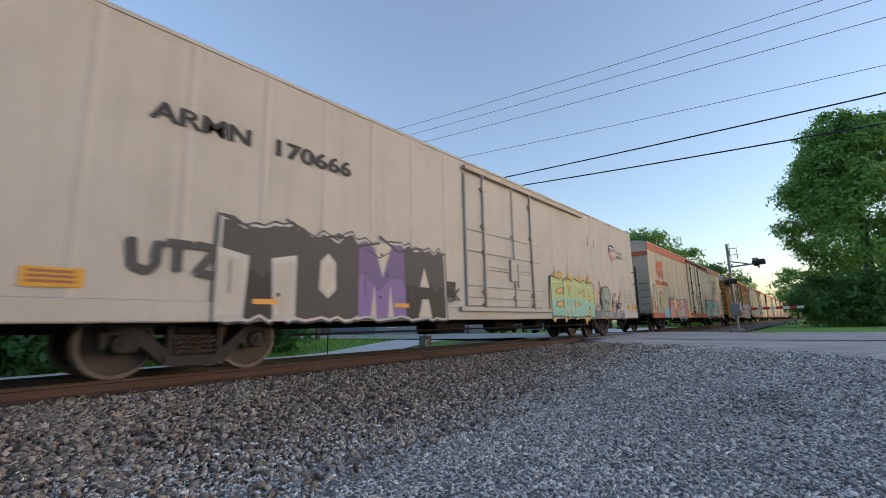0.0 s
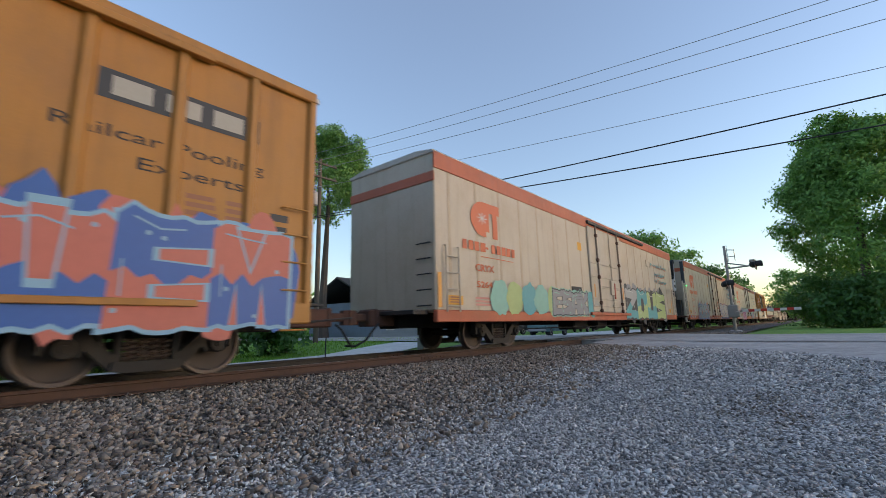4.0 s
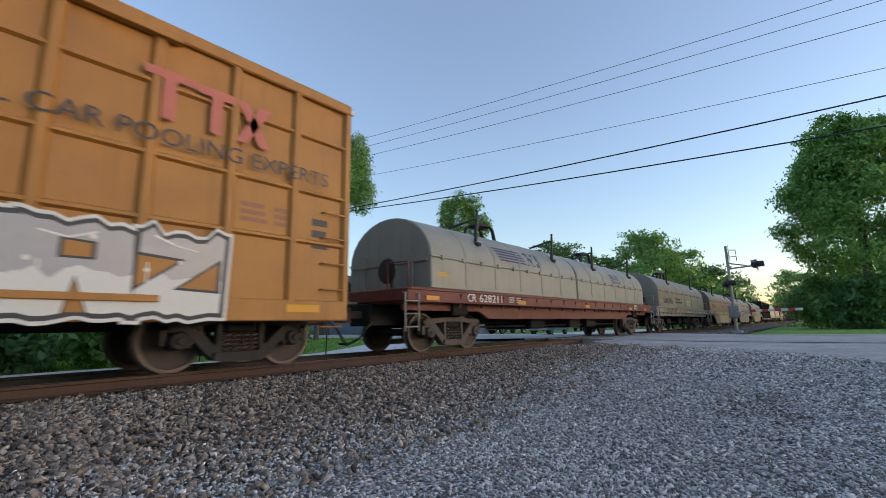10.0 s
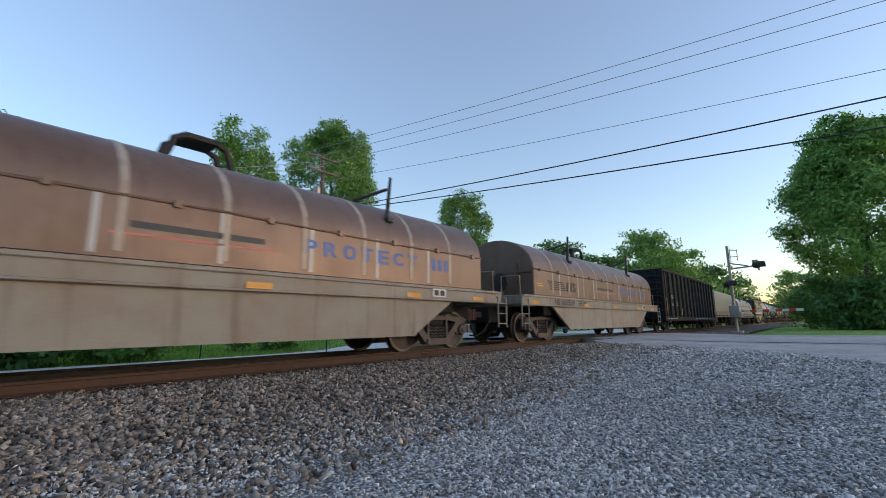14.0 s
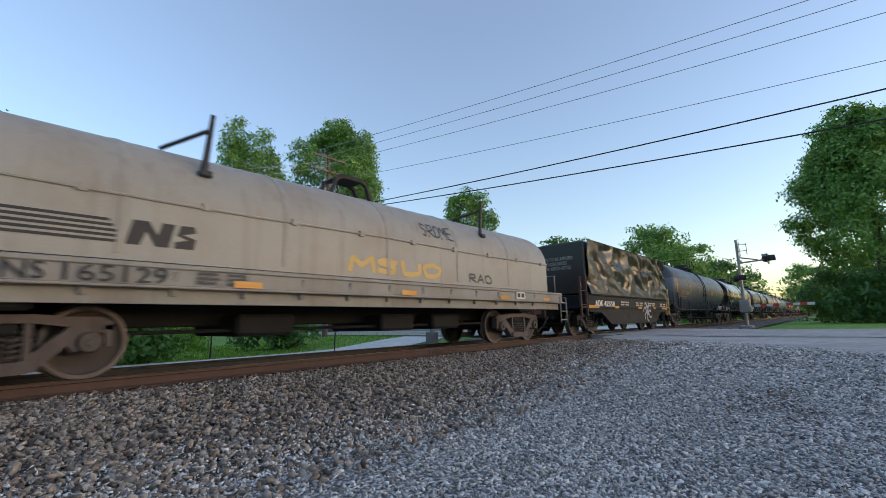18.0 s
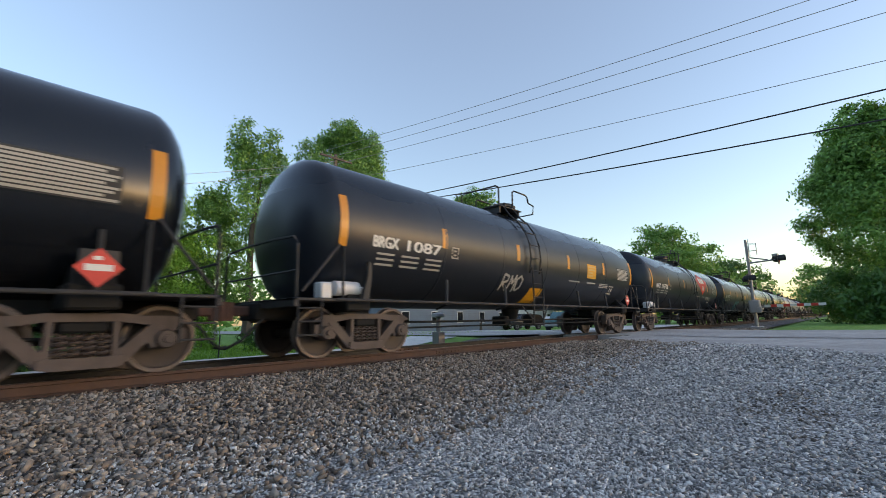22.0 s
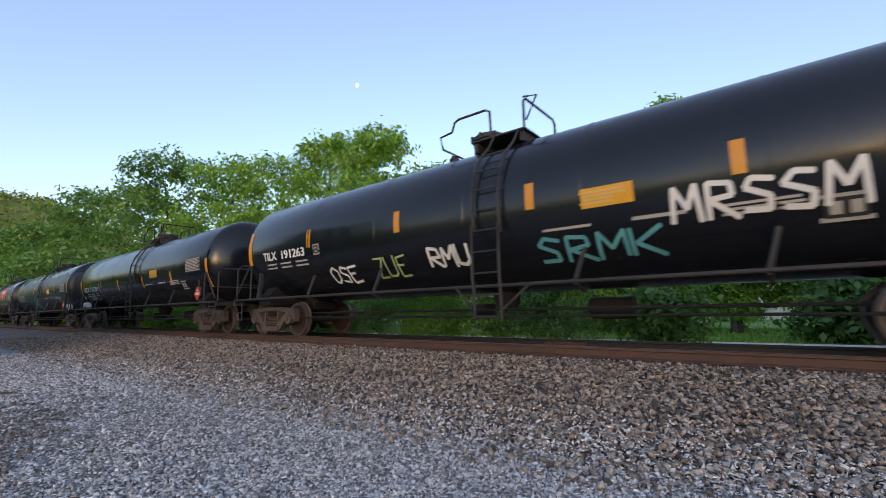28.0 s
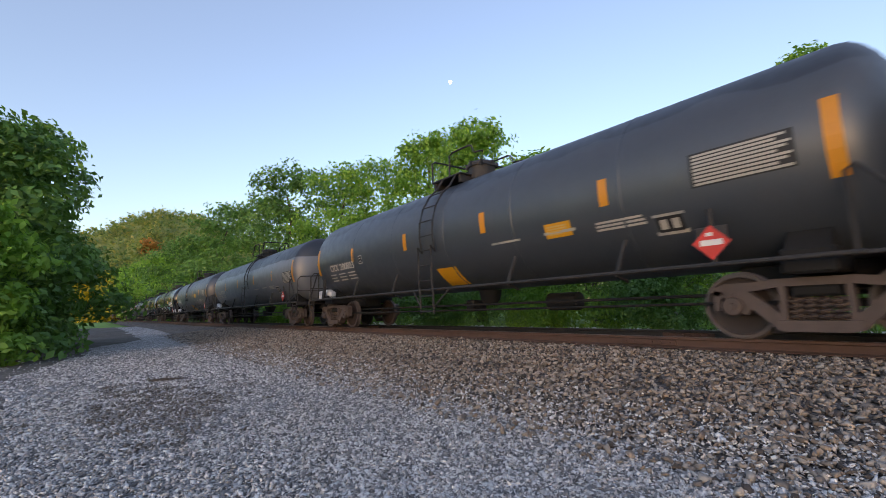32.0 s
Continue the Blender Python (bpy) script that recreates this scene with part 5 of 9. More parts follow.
# gaps cut into a filled letter slab, one list for each of the forms above
GAPS = [[[(-0.02, 0), (0.3, 0), (0.34, 0.62), (-0.02, 0.68)], [(1.02, 0), (0.72, 0), (0.68, 0.62), (1.02, 0.68)]],
        [[(0.5, 0.76), (0.38, 0.66), (0.36, 0.36), (0.5, 0.26), (0.63, 0.36), (0.62, 0.66)]],
        [[(0.3, 1.03), (0.7, 1.03), (0.5, 0.58)], [(0.25, 0), (0.37, 0), (0.33, 0.42)], [(0.63, 0), (0.75, 0), (0.68, 0.42)]],
        [[(0.5, 0.74), (0.39, 0.47), (0.62, 0.47)], [(0.33, 0), (0.66, 0), (0.58, 0.25), (0.42, 0.25)]],
        [[(1.02, 0.76), (0.4, 0.68), (1.02, 0.58)], [(-0.02, 0.43), (0.6, 0.34), (-0.02, 0.25)]],
        [[(1.02, 0.72), (0.62, 0.52), (1.02, 0.34)], [(0.4, 1.02), (0.6, 1.02), (0.44, 0.62)], [(0.4, 0), (0.6, 0), (0.45, 0.4)]],
        [[(1.02, 0.77), (0.42, 0.73), (0.42, 0.62), (1.02, 0.6)], [(1.02, 0.42), (0.42, 0.38), (0.42, 0.27), (1.02, 0.25)]],
        [[(0.34, 1.02), (0.66, 1.02), (0.6, 0.36), (0.4, 0.36)]],
        [[(0.36, 0.81), (0.66, 0.79), (0.66, 0.62), (0.36, 0.62)], [(0.4, 0), (0.62, 0), (0.48, 0.38)]],
        [[(-0.02, 0.72), (0.52, 0.68), (-0.02, 0.3)], [(1.02, 0.7), (0.48, 0.32), (1.02, 0.3)]]]


def graffiti(dec, u0, u1, z0, z1, forms, fill, edge, back=None, shine=None, seed=1, fat=0.05, under=None, ground="cream"):
    """A spray-painted piece: halo, outline, two-toned letter slabs with cut gaps, lights and specks."""
    r = random.Random(seed)
    n, N = len(forms), 9
    w, h = (u1 - u0) / n, z1 - z0
    if back:
        dec.off = 0.0032
        for i in range(n * 4):
            dec.blob(u0 + (u1 - u0) * (i + 0.5) / (n * 4), z0 + h * r.uniform(0.35, 0.72), w * 0.30, h * 0.54, back if isinstance(back, str) else back[i % len(back)], seed + i)
    base = max(dec.off, 0.006)

    def columns(top, foot, grow, key):
        dec.ink(key)
        v = []
        for (a_, zt), (b_, zb) in zip(top, foot):
            v += [dec.put(b_, zb - grow, dec.off), dec.put(a_, zt + grow, dec.off)]
        dec.add(v, [(2 * i, 2 * i + 2, 2 * i + 3, 2 * i + 1) for i in range(len(top) - 1)])

    def widen(line, g):
        return [(line[0][0] - g, line[0][1])] + list(line) + [(line[-1][0] + g, line[-1][1])]

    slabs = []
    for i in range(n):
        lean, up = r.uniform(-0.05, 0.09) * h, r.uniform(-0.03, 0.04) * h
        tz = [z0 + h * (0.94 + r.uniform(-0.06, 0.05)) + up + (0.05 * h if q in (1, 7) else 0) for q in range(N)]
        bz = [z0 + h * (0.03 + r.uniform(-0.03, 0.04)) for q in range(N)]
        a0, a1 = u0 + w * (i - 0.01), u0 + w * (i + 1.0)
        slabs.append(([(a0 + (a1 - a0) * q / (N - 1) + lean, tz[q]) for q in range(N)], [(a0 + (a1 - a0) * q / (N - 1), bz[q]) for q in range(N)]))
    g = max(fat * h * 0.5, 0.03)
    for k, (grow, key) in enumerate(((2.3 * g, shine if shine and not back else None), (1.3 * g, edge))):
        if key:
            dec.off = base + 0.0006 * (k + 1)
            for i, (top, foot) in enumerate(slabs):
                dec.off += 0.00006
                columns(widen(top, grow), widen(foot, grow), grow, key)
    dec.off = base + 0.0030
    for i, (top, foot) in enumerate(slabs):
        dec.off += 0.00006
        one = fill if isinstance(fill, str) else fill[i % len(fill)]
        two = under if isinstance(under, str) else under[i % len(under)] if under else one
        mid = [((t[0] + f[0]) / 2, f[1] + (t[1] - f[1]) * r.uniform(0.38, 0.55)) for t, f in zip(top, foot)]
        columns(top, mid, 0, one)
        columns(mid, foot, 0, two)
    for grow, key, lift in ((g * 0.8, edge, 0.0046), (-g * 0.1, back if isinstance(back, str) else back[0] if back else ground, 0.0056)):
        dec.off = base + lift
        for i, (k, (top, foot)) in enumerate(zip(forms, slabs)):
            for gap in GAPS[k]:
                mx, mz = sum(p[0] for p in gap) / len(gap), sum(p[1] for p in gap) / len(gap)
                pts = []
                for p in gap:
                    q = Vector(((p[0] - mx) * w, (p[1] - mz) * h))
                    q = q * (1 + 0.6 * grow / max(q.length, 0.08)) if grow > 0 else q * 0.84
                    pts.append((foot[0][0] + mx * w * 0.94 + q.x + (top[0][0] - foot[0][0]) * mz, z0 + h * (0.03 + 0.92 * mz) + q.y))
                dec.shape(pts, key)
    dec.off = base + 0.0068
    for i, (top, foot) in enumerate(slabs):
        if shine:
            p = [(top[q][0] + 0.02, top[q][1] - 0.10 * h) for q in (1, 3, 5)]
            dec.stroke(p, 0.012, shine)
            dec.stroke([(foot[1][0], foot[1][1] + h * 0.55), (foot[1][0], foot[1][1] + h * 0.25)], 0.010, shine)
        for q in range(3):
            dec.blob(r.uniform(top[0][0], top[-1][0]), z0 + h * r.uniform(0.1, 0.85), 0.035, 0.035, shine or edge, seed + 7 * q, 8)
    dec.off = base + 0.009


def tag(dec, u0, u1, z0, z1, forms, key, w=0.018, seed=3):
    """A quick line tag."""
    r = random.Random(seed)
    n = len(forms)
    for i, k in enumerate(forms):
        for st in FORMS[k]:
            dec.stroke([(u0 + (u1 - u0) * (i + 0.1 + 0.85 * p[0]) / n + r.uniform(-0.02, 0.02), z0 + (z1 - z0) * p[1] + r.uniform(-0.02, 0.02)) for p in st], w, key)


# running gear
WHEEL_R = 0.457
SPIN = []          # (wheelset, place of its axle along the train, x in its truck)


def wheelset_mesh():
    k = Kit()
    for s in (-1, 1):
        prof = [(-0.085, 0.06), (-0.085, 0.11), (-0.045, 0.13), (-0.02, 0.33), (-0.04, 0.39), (-0.065, 0.405), (-0.065, 0.455), (-0.055, WHEEL_R), (0.045, WHEEL_R + 0.004),
                (0.055, WHEEL_R + 0.028), (0.07, WHEEL_R + 0.026), (0.072, 0.41), (0.045, 0.39), (0.03, 0.33), (0.03, 0.14), (0.09, 0.11), (0.09, 0.06)]
        k.lathe([(s * (0.745 - q[0]), q[1]) for q in prof], 36, "y")
    k.lathe([(-1.02, 0.06), (-0.62, 0.085), (0.62, 0.085), (1.02, 0.06)], 12, "y")
    for i, f in enumerate(k.f):
        rad = [math.hypot(k.v[q][0], k.v[q][2]) for q in f]
        if min(rad) > 0.385:
            k.m[i] = 1
    return k.mesh("wheelset", [M["wheel"], M["rim"]], 40)


def sideframe_mesh(mat_, s):
    """Cast side frame with its bearing ends."""
    k = Kit()
    y0, y1 = (0.90, 1.06)
    y0, y1 = s * y0, s * y1
    top = [(-1.12, 0.60), (-1.13, 0.70), (-0.98, 0.77), (-0.62, 0.77), (-0.40, 0.80), (0.40, 0.80), (0.62, 0.77), (0.98, 0.77), (1.13, 0.70), (1.12, 0.60), (0.90, 0.63), (0.60, 0.66), (0.36, 0.70), (-0.36, 0.70), (-0.60, 0.66), (-0.90, 0.63)]
    n = len(top)
    for q in ([0, 1, 2, 15], [2, 3, 14, 15], [3, 4, 13, 14], [4, 5, 12, 13], [5, 6, 11, 12], [6, 7, 10, 11], [7, 8, 9, 10]):
        k.prism([top[i] for i in q], y0, y1)
    k.prism([(-0.42, 0.16), (-0.30, 0.13), (0.30, 0.13), (0.42, 0.16), (0.40, 0.27), (-0.40, 0.27)], y0 - s * 0.02, y1 + s * 0.06)
    for m in (-1, 1):
        k.prism([(m * 0.88, 0.64), (m * 0.70, 0.66), (m * 0.26, 0.25), (m * 0.42, 0.16)], y0, y1 + s * 0.015)
        k.prism([(m * 0.30, 0.26), (m * 0.37, 0.30), (m * 0.36, 0.72), (m * 0.29, 0.72)], y0, y1 + s * 0.01)
        k.prism([(m * 0.72, 0.66), (m * 0.66, 0.45), (m * 0.73, 0.34), (m * 0.79, 0.36), (m * 0.77, 0.62)], y0, y1)
        k.prism([(m * 1.02, 0.66), (m * 1.06, 0.40), (m * 1.12, 0.40), (m * 1.13, 0.68)], y0, y1)
        k.lathe([(s * 0.95, 0.135), (s * 1.10, 0.13), (s * 1.13, 0.11), (s * 1.13, 0.05), (s * 1.16, 0.045)], 16, "y", (m * 0.89, 0, WHEEL_R))
        k.box(m * 0.89 - 0.14, m * 0.89 + 0.14, min(y0, y1), max(y0, y1), WHEEL_R + 0.1, WHEEL_R + 0.19, 0.02)
    return k.mesh("side_frame", mat_, 30)


def spring_mesh(s):
    """One coil spring."""
    pts = [(0.062 * math.cos(i * 0.9), s * 1.0 + 0.062 * math.sin(i * 0.9), 0.27 + 0.0092 * i) for i in range(32)]
    return Kit().tube(pts, 0.019, 5).mesh("spring", M["truckrust"], 60)


def bolster_mesh():
    k = Kit().box(-0.24, 0.24, -1.06, 1.06, 0.56, 0.70, 0.03).box(-0.3, 0.3, -0.34, 0.34, 0.62, 0.80, 0.03)
    k.box(-0.55, 0.55, -0.66, -0.60, 0.42, 0.50).box(-0.55, 0.55, 0.60, 0.66, 0.42, 0.50)
    for m in (-1, 1):
        k.box(m * 0.45 - 0.04, m * 0.45 + 0.04, -0.8, 0.8, 0.36, 0.5, 0.015)
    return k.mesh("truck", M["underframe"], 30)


def truck(car, x, place, tone="truckiron"):
    """A four-wheel truck under a car; place is its position along the train."""
    t = part("truck", once("bolster", bolster_mesh), None, car)
    t.location = (x, 0, 0)
    for s in (-1, 1):
        part("side_frame", once(("sf", s, tone), lambda: sideframe_mesh(M[tone], s)), None, t)
    for i in range(4):
        sp = part("spring", once("spring", lambda: spring_mesh(-1)), None, t)
        sp.location = (-0.21 + 0.14 * i, 0, 0)
    for m in (-0.89, 0.89):
        w = part("wheelset", once("wheelset", wheelset_mesh), None, t)
        w.location = (m, 0, WHEEL_R)
        SPIN.append((w, place, m))
    return t


def coupler_mesh(s):
    k = Kit()
    k.box(min(0, -s * 0.75), max(0, -s * 0.75), -0.09, 0.09, 0.78, 0.96, 0.03)
    k.prism([(0, -0.14), (s * 0.16, -0.17), (s * 0.22, -0.05), (s * 0.10, 0.02), (s * 0.17, 0.1), (s * 0.13, 0.18), (0, 0.16), (-s * 0.1, 0.05), (-s * 0.1, -0.08)], 0.70, 1.02, "z")
    k.box(min(-s * 0.62, -s * 0.5), max(-s * 0.62, -s * 0.5), -0.24, 0.24, 0.66, 1.06, 0.03)
    return k.mesh("coupler", M["couplerrust"], 30)


def hose_mesh(s):
    return Kit().tube([(-s * 0.5, -0.35, 0.72), (-s * 0.35, -0.36, 0.6), (-s * 0.15, -0.32, 0.36), (s * 0.05, -0.2, 0.24), (s * 0.2, -0.05, 0.26)], 0.026, 7).mesh("air_hose", M["rubber"], 60)


CARS = []          # (thing, place of its middle along the train)


def car(name, label, place, length, trucks, category="freight car", tone="truckiron", group="cars of the freight train"):
    ob = thing(name, label, category, group)
    CARS.append((ob, place))
    for x in trucks:
        truck(ob, x, place + x, tone)
    for s in (-1, 1):
        c = part("coupler", once(("coupler", s), lambda: coupler_mesh(s)), None, ob)
        c.location = (s * (length / 2 - 0.1), 0, 0)
        h = part("air_hose", once(("hose", s), lambda: hose_mesh(s)), None, ob)
        h.location = (s * (length / 2 - 0.1), 0, 0)
    return ob


def ladder(parent, x0, x1, y, z0, z1, rungs, mat_, outward=-0.06, name="ladder"):
    l = part(name, Kit().tube([(x0, y + outward, z0), (x0, y + outward, z1), (x0, y, z1)], 0.022, 6).tube([(x1, y + outward, z0), (x1, y + outward, z1), (x1, y, z1)], 0.022, 6), mat_, parent)
    bar = once(("rung", round(x1 - x0, 2), mat_.name), lambda: Kit().tube([(0, 0, 0), (x1 - x0, 0, 0)], 0.016, 6).mesh("rung", mat_))
    for i in range(rungs):
        r = part("rung", bar, None, l)
        r.location = (x0, y + outward, z0 + (z1 - z0) * (i + 0.35) / rungs)
    return l


# ---- tank cars ----
def tank_shell(half, mat_, TR):
    prof = []
    for i in range(9):
        a_ = math.pi / 2 * i / 8
        prof.append((-half - 0.62 * math.cos(a_), max(TR * math.sin(a_), 0.01)))
    for q in (-0.62, -0.3, 0.02, 0.32, 0.64):
        x = half * q
        prof += [(x - 0.03, TR), (x - 0.02, TR + 0.006), (x + 0.02, TR + 0.006), (x + 0.03, TR)]
    prof += [(-p, r) for p, r in prof[8::-1]]
    return Kit().lathe(prof, 56, "x", (0, 0, TZ)).mesh("tank", mat_, 25)


def arc(p, q, lift, n=6):
    p, q = Vector(p), Vector(q)
    return [p.lerp(q, i / n) + Vector((0, 0, lift * math.sin(math.pi * i / n))) for i in range(n + 1)]


def tank_car(place, label, shell="black", length=17.76, mark=None, mark_key="white", graffito=None, style=0, simple=False, grade=0, mat_trim="iron", label_seed=0, TR=1.5, lettered=(0.72, 1.36, 1.62, 2.64, 2.07), drop=0.0, half=None, near_tape=-4.69, flip=None, manway_x=0.12, notice=(2.38, 3.17, 2.12, 2.42), tc=None, print_at=(5.8, 2.12), tape_at=(1.46, 4.36), placard_x=None, bare=False):
    round_side = round_on(TR)
    half = half or length / 2 - 1.45
    ob = car("tank_car", label, place, length, (-(tc or length / 2 - 2.0), tc or length / 2 - 2.0), "tank car", "truckrust", "tank cars of the train")
    T = M[mat_trim]
    part("tank", once(("tank", shell, round(half, 2), TR), lambda: tank_shell(half, M[shell], TR)), None, ob)
    e0 = length / 2

    key = round(length, 2)
    for s in (-1, 1):
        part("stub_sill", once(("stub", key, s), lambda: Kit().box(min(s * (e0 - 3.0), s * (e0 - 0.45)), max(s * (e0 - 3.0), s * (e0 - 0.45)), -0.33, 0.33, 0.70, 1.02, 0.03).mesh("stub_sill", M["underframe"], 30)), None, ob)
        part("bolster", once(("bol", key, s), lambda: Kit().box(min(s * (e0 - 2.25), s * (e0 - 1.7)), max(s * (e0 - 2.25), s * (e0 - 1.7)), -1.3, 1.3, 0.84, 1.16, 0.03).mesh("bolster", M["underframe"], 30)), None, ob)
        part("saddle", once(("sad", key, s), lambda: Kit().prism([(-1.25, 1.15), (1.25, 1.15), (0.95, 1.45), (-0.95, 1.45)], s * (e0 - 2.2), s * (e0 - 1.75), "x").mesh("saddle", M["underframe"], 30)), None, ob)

    def rail():
        return Kit().tube([(-half - 0.1, -1.47, 1.03), (half + 0.1, -1.47, 1.03)], 0.032, 8).mesh("side_rail", T)
    part("side_rail", once(("srail", round(half, 2), mat_trim), rail), None, ob)
    for i, q in enumerate((-0.62, -0.3, 0.3, 0.62)):
        st = part("strut", once(("strut", mat_trim), lambda: Kit().tube([(0, -1.47, 1.03), (0.14, -1.36, 1.55)], 0.035, 6).tube([(0, -1.47, 1.0), (0, -1.15, 0.9)], 0.03, 6).mesh("strut", T)), None, ob)
        st.location = (half * q, 0, 0)

    def pipes():
        k = Kit().tube([(-half, -0.55, 0.62), (half, -0.55, 0.62)], 0.028, 6).tube([(-half * 0.9, -0.9, 0.50), (half * 0.9, -0.9, 0.50)], 0.022, 6)
        k.lathe([(0.62, 0.16), (0.72, 0.24), (0.98, 0.3)], 16, "z", (0.2, 0, 0)).box(-0.5, -0.2, -0.25, 0.25, 0.45, 0.75, 0.04)
        k.lathe([(1.2, 0.17), (1.22, 0.2), (2.0, 0.2), (2.02, 0.17)], 12, "x", (0.6, 0.35, 0.62))
        return k.mesh("brake_piping", M["underframe"], 40)
    part("brake_piping", once(("pipes", round(half, 2)), pipes), None, ob)

    for s in (-1, 1):
        def platform():
            k = Kit().box(min(s * (e0 - 1.55), s * (e0 - 0.55)), max(s * (e0 - 1.55), s * (e0 - 0.55)), -1.47, 1.47, 1.0, 1.05, 0.01)
            k.box(min(s * (e0 - 0.62), s * (e0 - 0.55)), max(s * (e0 - 0.62), s * (e0 - 0.55)), -1.47, 1.47, 0.9, 1.05, 0.01)
            return k.mesh("end_platform", T, 30)
        pl = part("end_platform", once(("plat", s, round(length, 2), mat_trim), platform), None, ob)

        def grab():
            x = s * (e0 - 0.62)
            k = Kit().tube([(x, -1.40, 1.05), (x, -1.40, 1.95), (x, -1.28, 2.08), (x, -0.5, 2.12), (x, 0.5, 2.12), (x, 1.28, 2.08), (x, 1.40, 1.95), (x, 1.40, 1.05)], 0.024, 7)
            k.tube([(x, -1.40, 1.5), (x, 1.4, 1.5)], 0.018, 6)
            k.tube([(s * (e0 - 1.5), -1.45, 1.05), (s * (e0 - 1.5), -1.45, 1.95), (s * (e0 - 1.42), -1.45, 2.02), (s * (e0 - 0.7), -1.45, 1.15)], 0.024, 6)
            return k.mesh("end_railing", T, 50)
        part("end_railing", once(("egrab", s, round(length, 2), mat_trim), grab), None, pl)

        def step():
            x = s * (e0 - 0.85)
            k = Kit()
            for q in (-0.22, 0.22):
                k.tube([(x + q, -1.46, 1.02), (x + q, -1.46, 0.42)], 0.018, 6)
            for z in (0.44, 0.66, 0.88):
                k.tube([(x - 0.22, -1.46, z), (x + 0.22, -1.46, z)], 0.016, 6)
            return k.mesh("sill_step", T, 40)
        part("sill_step", once(("step", s, round(length, 2), mat_trim), step), None, pl)
    pn = part("saddle_plate", once(("saddle", round(length, 2), mat_trim), lambda: Kit().prism([(-0.10, 1.05), (0.05, 1.05), (0.11, 1.45), (0.11, 1.72), (0.03, 1.76), (0.02, 1.5)], -1.5, -1.42).mesh("saddle_plate", T)), None, ob)
    pn.location = (-(e0 - 2.0), 0, 0)
    pr = part("brake_valve", once("valve", lambda: Kit().lathe([(-0.3, 0.1), (-0.28, 0.14), (0.22, 0.14), (0.25, 0.1)], 12, "x", (0, -1.2, 1.25)).box(-0.6, -0.36, -1.3, -1.05, 1.05, 1.35, 0.03).box(0.3, 0.5, -1.3, -1.1, 1.05, 1.3, 0.03).mesh("brake_valve", M["greyunit"], 40)), None, ob)
    pr.location = (e0 - 1.9 if style % 4 == 0 else -(e0 - 1.75), 0, 0)

    # manway, top platform and its railings
    top = TZ + TR

    def manway():
        k = Kit().lathe([(top - 0.06, 0.36), (top + 0.32, 0.36), (top + 0.33, 0.40), (top + 0.40, 0.40), (top + 0.46, 0.33), (top + 0.47, 0.05)], 24, "z")
        for i in range(8):
            a_ = i * math.pi / 4
            k.box(0.4 * math.cos(a_) - 0.03, 0.4 * math.cos(a_) + 0.03, 0.4 * math.sin(a_) - 0.03, 0.4 * math.sin(a_) + 0.03, top + 0.3, top + 0.44)
        return k.mesh("manway", T, 40)
    mw = part("manway", once(("manway", mat_trim, TR), manway), None, ob)
    mw.location = (-0.08 - 0.1 * (style % 2), 0, 0)
    part("valve_cap", once(("vcap", mat_trim, TR), lambda: Kit().lathe([(top - 0.02, 0.12), (top + 0.14, 0.12), (top + 0.16, 0.08), (top + 0.2, 0.08)], 12, "z", (-1.0, -0.1, 0)).mesh("valve_cap", T)), None, ob)

    def deckplate():
        k = Kit().box(-0.1, 1.15, -0.75, 0.75, top + 0.08, top + 0.12, 0.01)
        for q in (0.0, 1.05):
            k.box(q - 0.04, q + 0.04, -0.7, 0.7, top - 0.12, top + 0.08)
        return k.mesh("top_platform", T, 30)
    dk = part("top_platform", once(("tplat", mat_trim, TR), deckplate), None, ob)

    def loops():
        b = top + 0.1
        k = Kit()
        for y in (-0.72, 0.72):
            k.tube([(-0.85, y, b + 0.05), (-0.92, y, b + 0.34), (-0.6, y, b + 0.38), (-0.52, y, b + 0.58), (-0.42, y, b + 0.62), (0.25, y, b + 0.62), (0.36, y, b + 0.56), (0.38, y, b)], 0.026, 7)
        k.tube([(-0.85, -0.72, b + 0.05), (-0.85, 0.72, b + 0.05)], 0.022, 6)
        for x in (1.12,):
            k.tube([(x, -0.72, b), (x, -0.72, b + 0.56), (x, -0.62, b + 0.63), (x, 0.62, b + 0.63), (x, 0.72, b + 0.56), (x, 0.72, b)], 0.026, 7)
            k.tube([(x, -0.72, b + 0.63), (x + 0.28, -0.72, b + 0.58), (x + 0.05, -0.72, b + 0.15)], 0.022, 6)
        return k.mesh("top_railing", T, 50)
    part("top_railing", once(("loops", mat_trim, TR), loops), None, dk)

    # side ladder that follows the shell
    lx = 0.72 if flip is None else flip
    if flip is not None:
        mw.location.x = manway_x
        dk.location.x = manway_x - 0.12
        dk.rotation_euler = (0, 0, math.pi)

    def side_ladder():
        k = Kit()
        for x in (-0.27, 0.27):
            pts = [(x, -1.58, 0.45), (x, -1.60, 1.0)]
            for i in range(9):
                a_ = radians(-62 + 14.5 * i)
                pts.append((x, -(TR + 0.1) * math.cos(a_), TZ + (TR + 0.1) * math.sin(a_)) if i > 2 else (x, -1.62, 1.2 + 0.45 * i))
            pts.append((x, -0.72, top + 0.1))
            k.tube(pts, 0.026, 6)
        return k.mesh("ladder", T, 50)
    ld = part("ladder", once(("tladder", mat_trim, TR), side_ladder), None, ob)
    ld.location = (lx, 0, 0)
    rung = once(("trung", mat_trim), lambda: Kit().tube([(-0.27, 0, 0), (0.27, 0, 0)], 0.017, 6).mesh("rung", T))
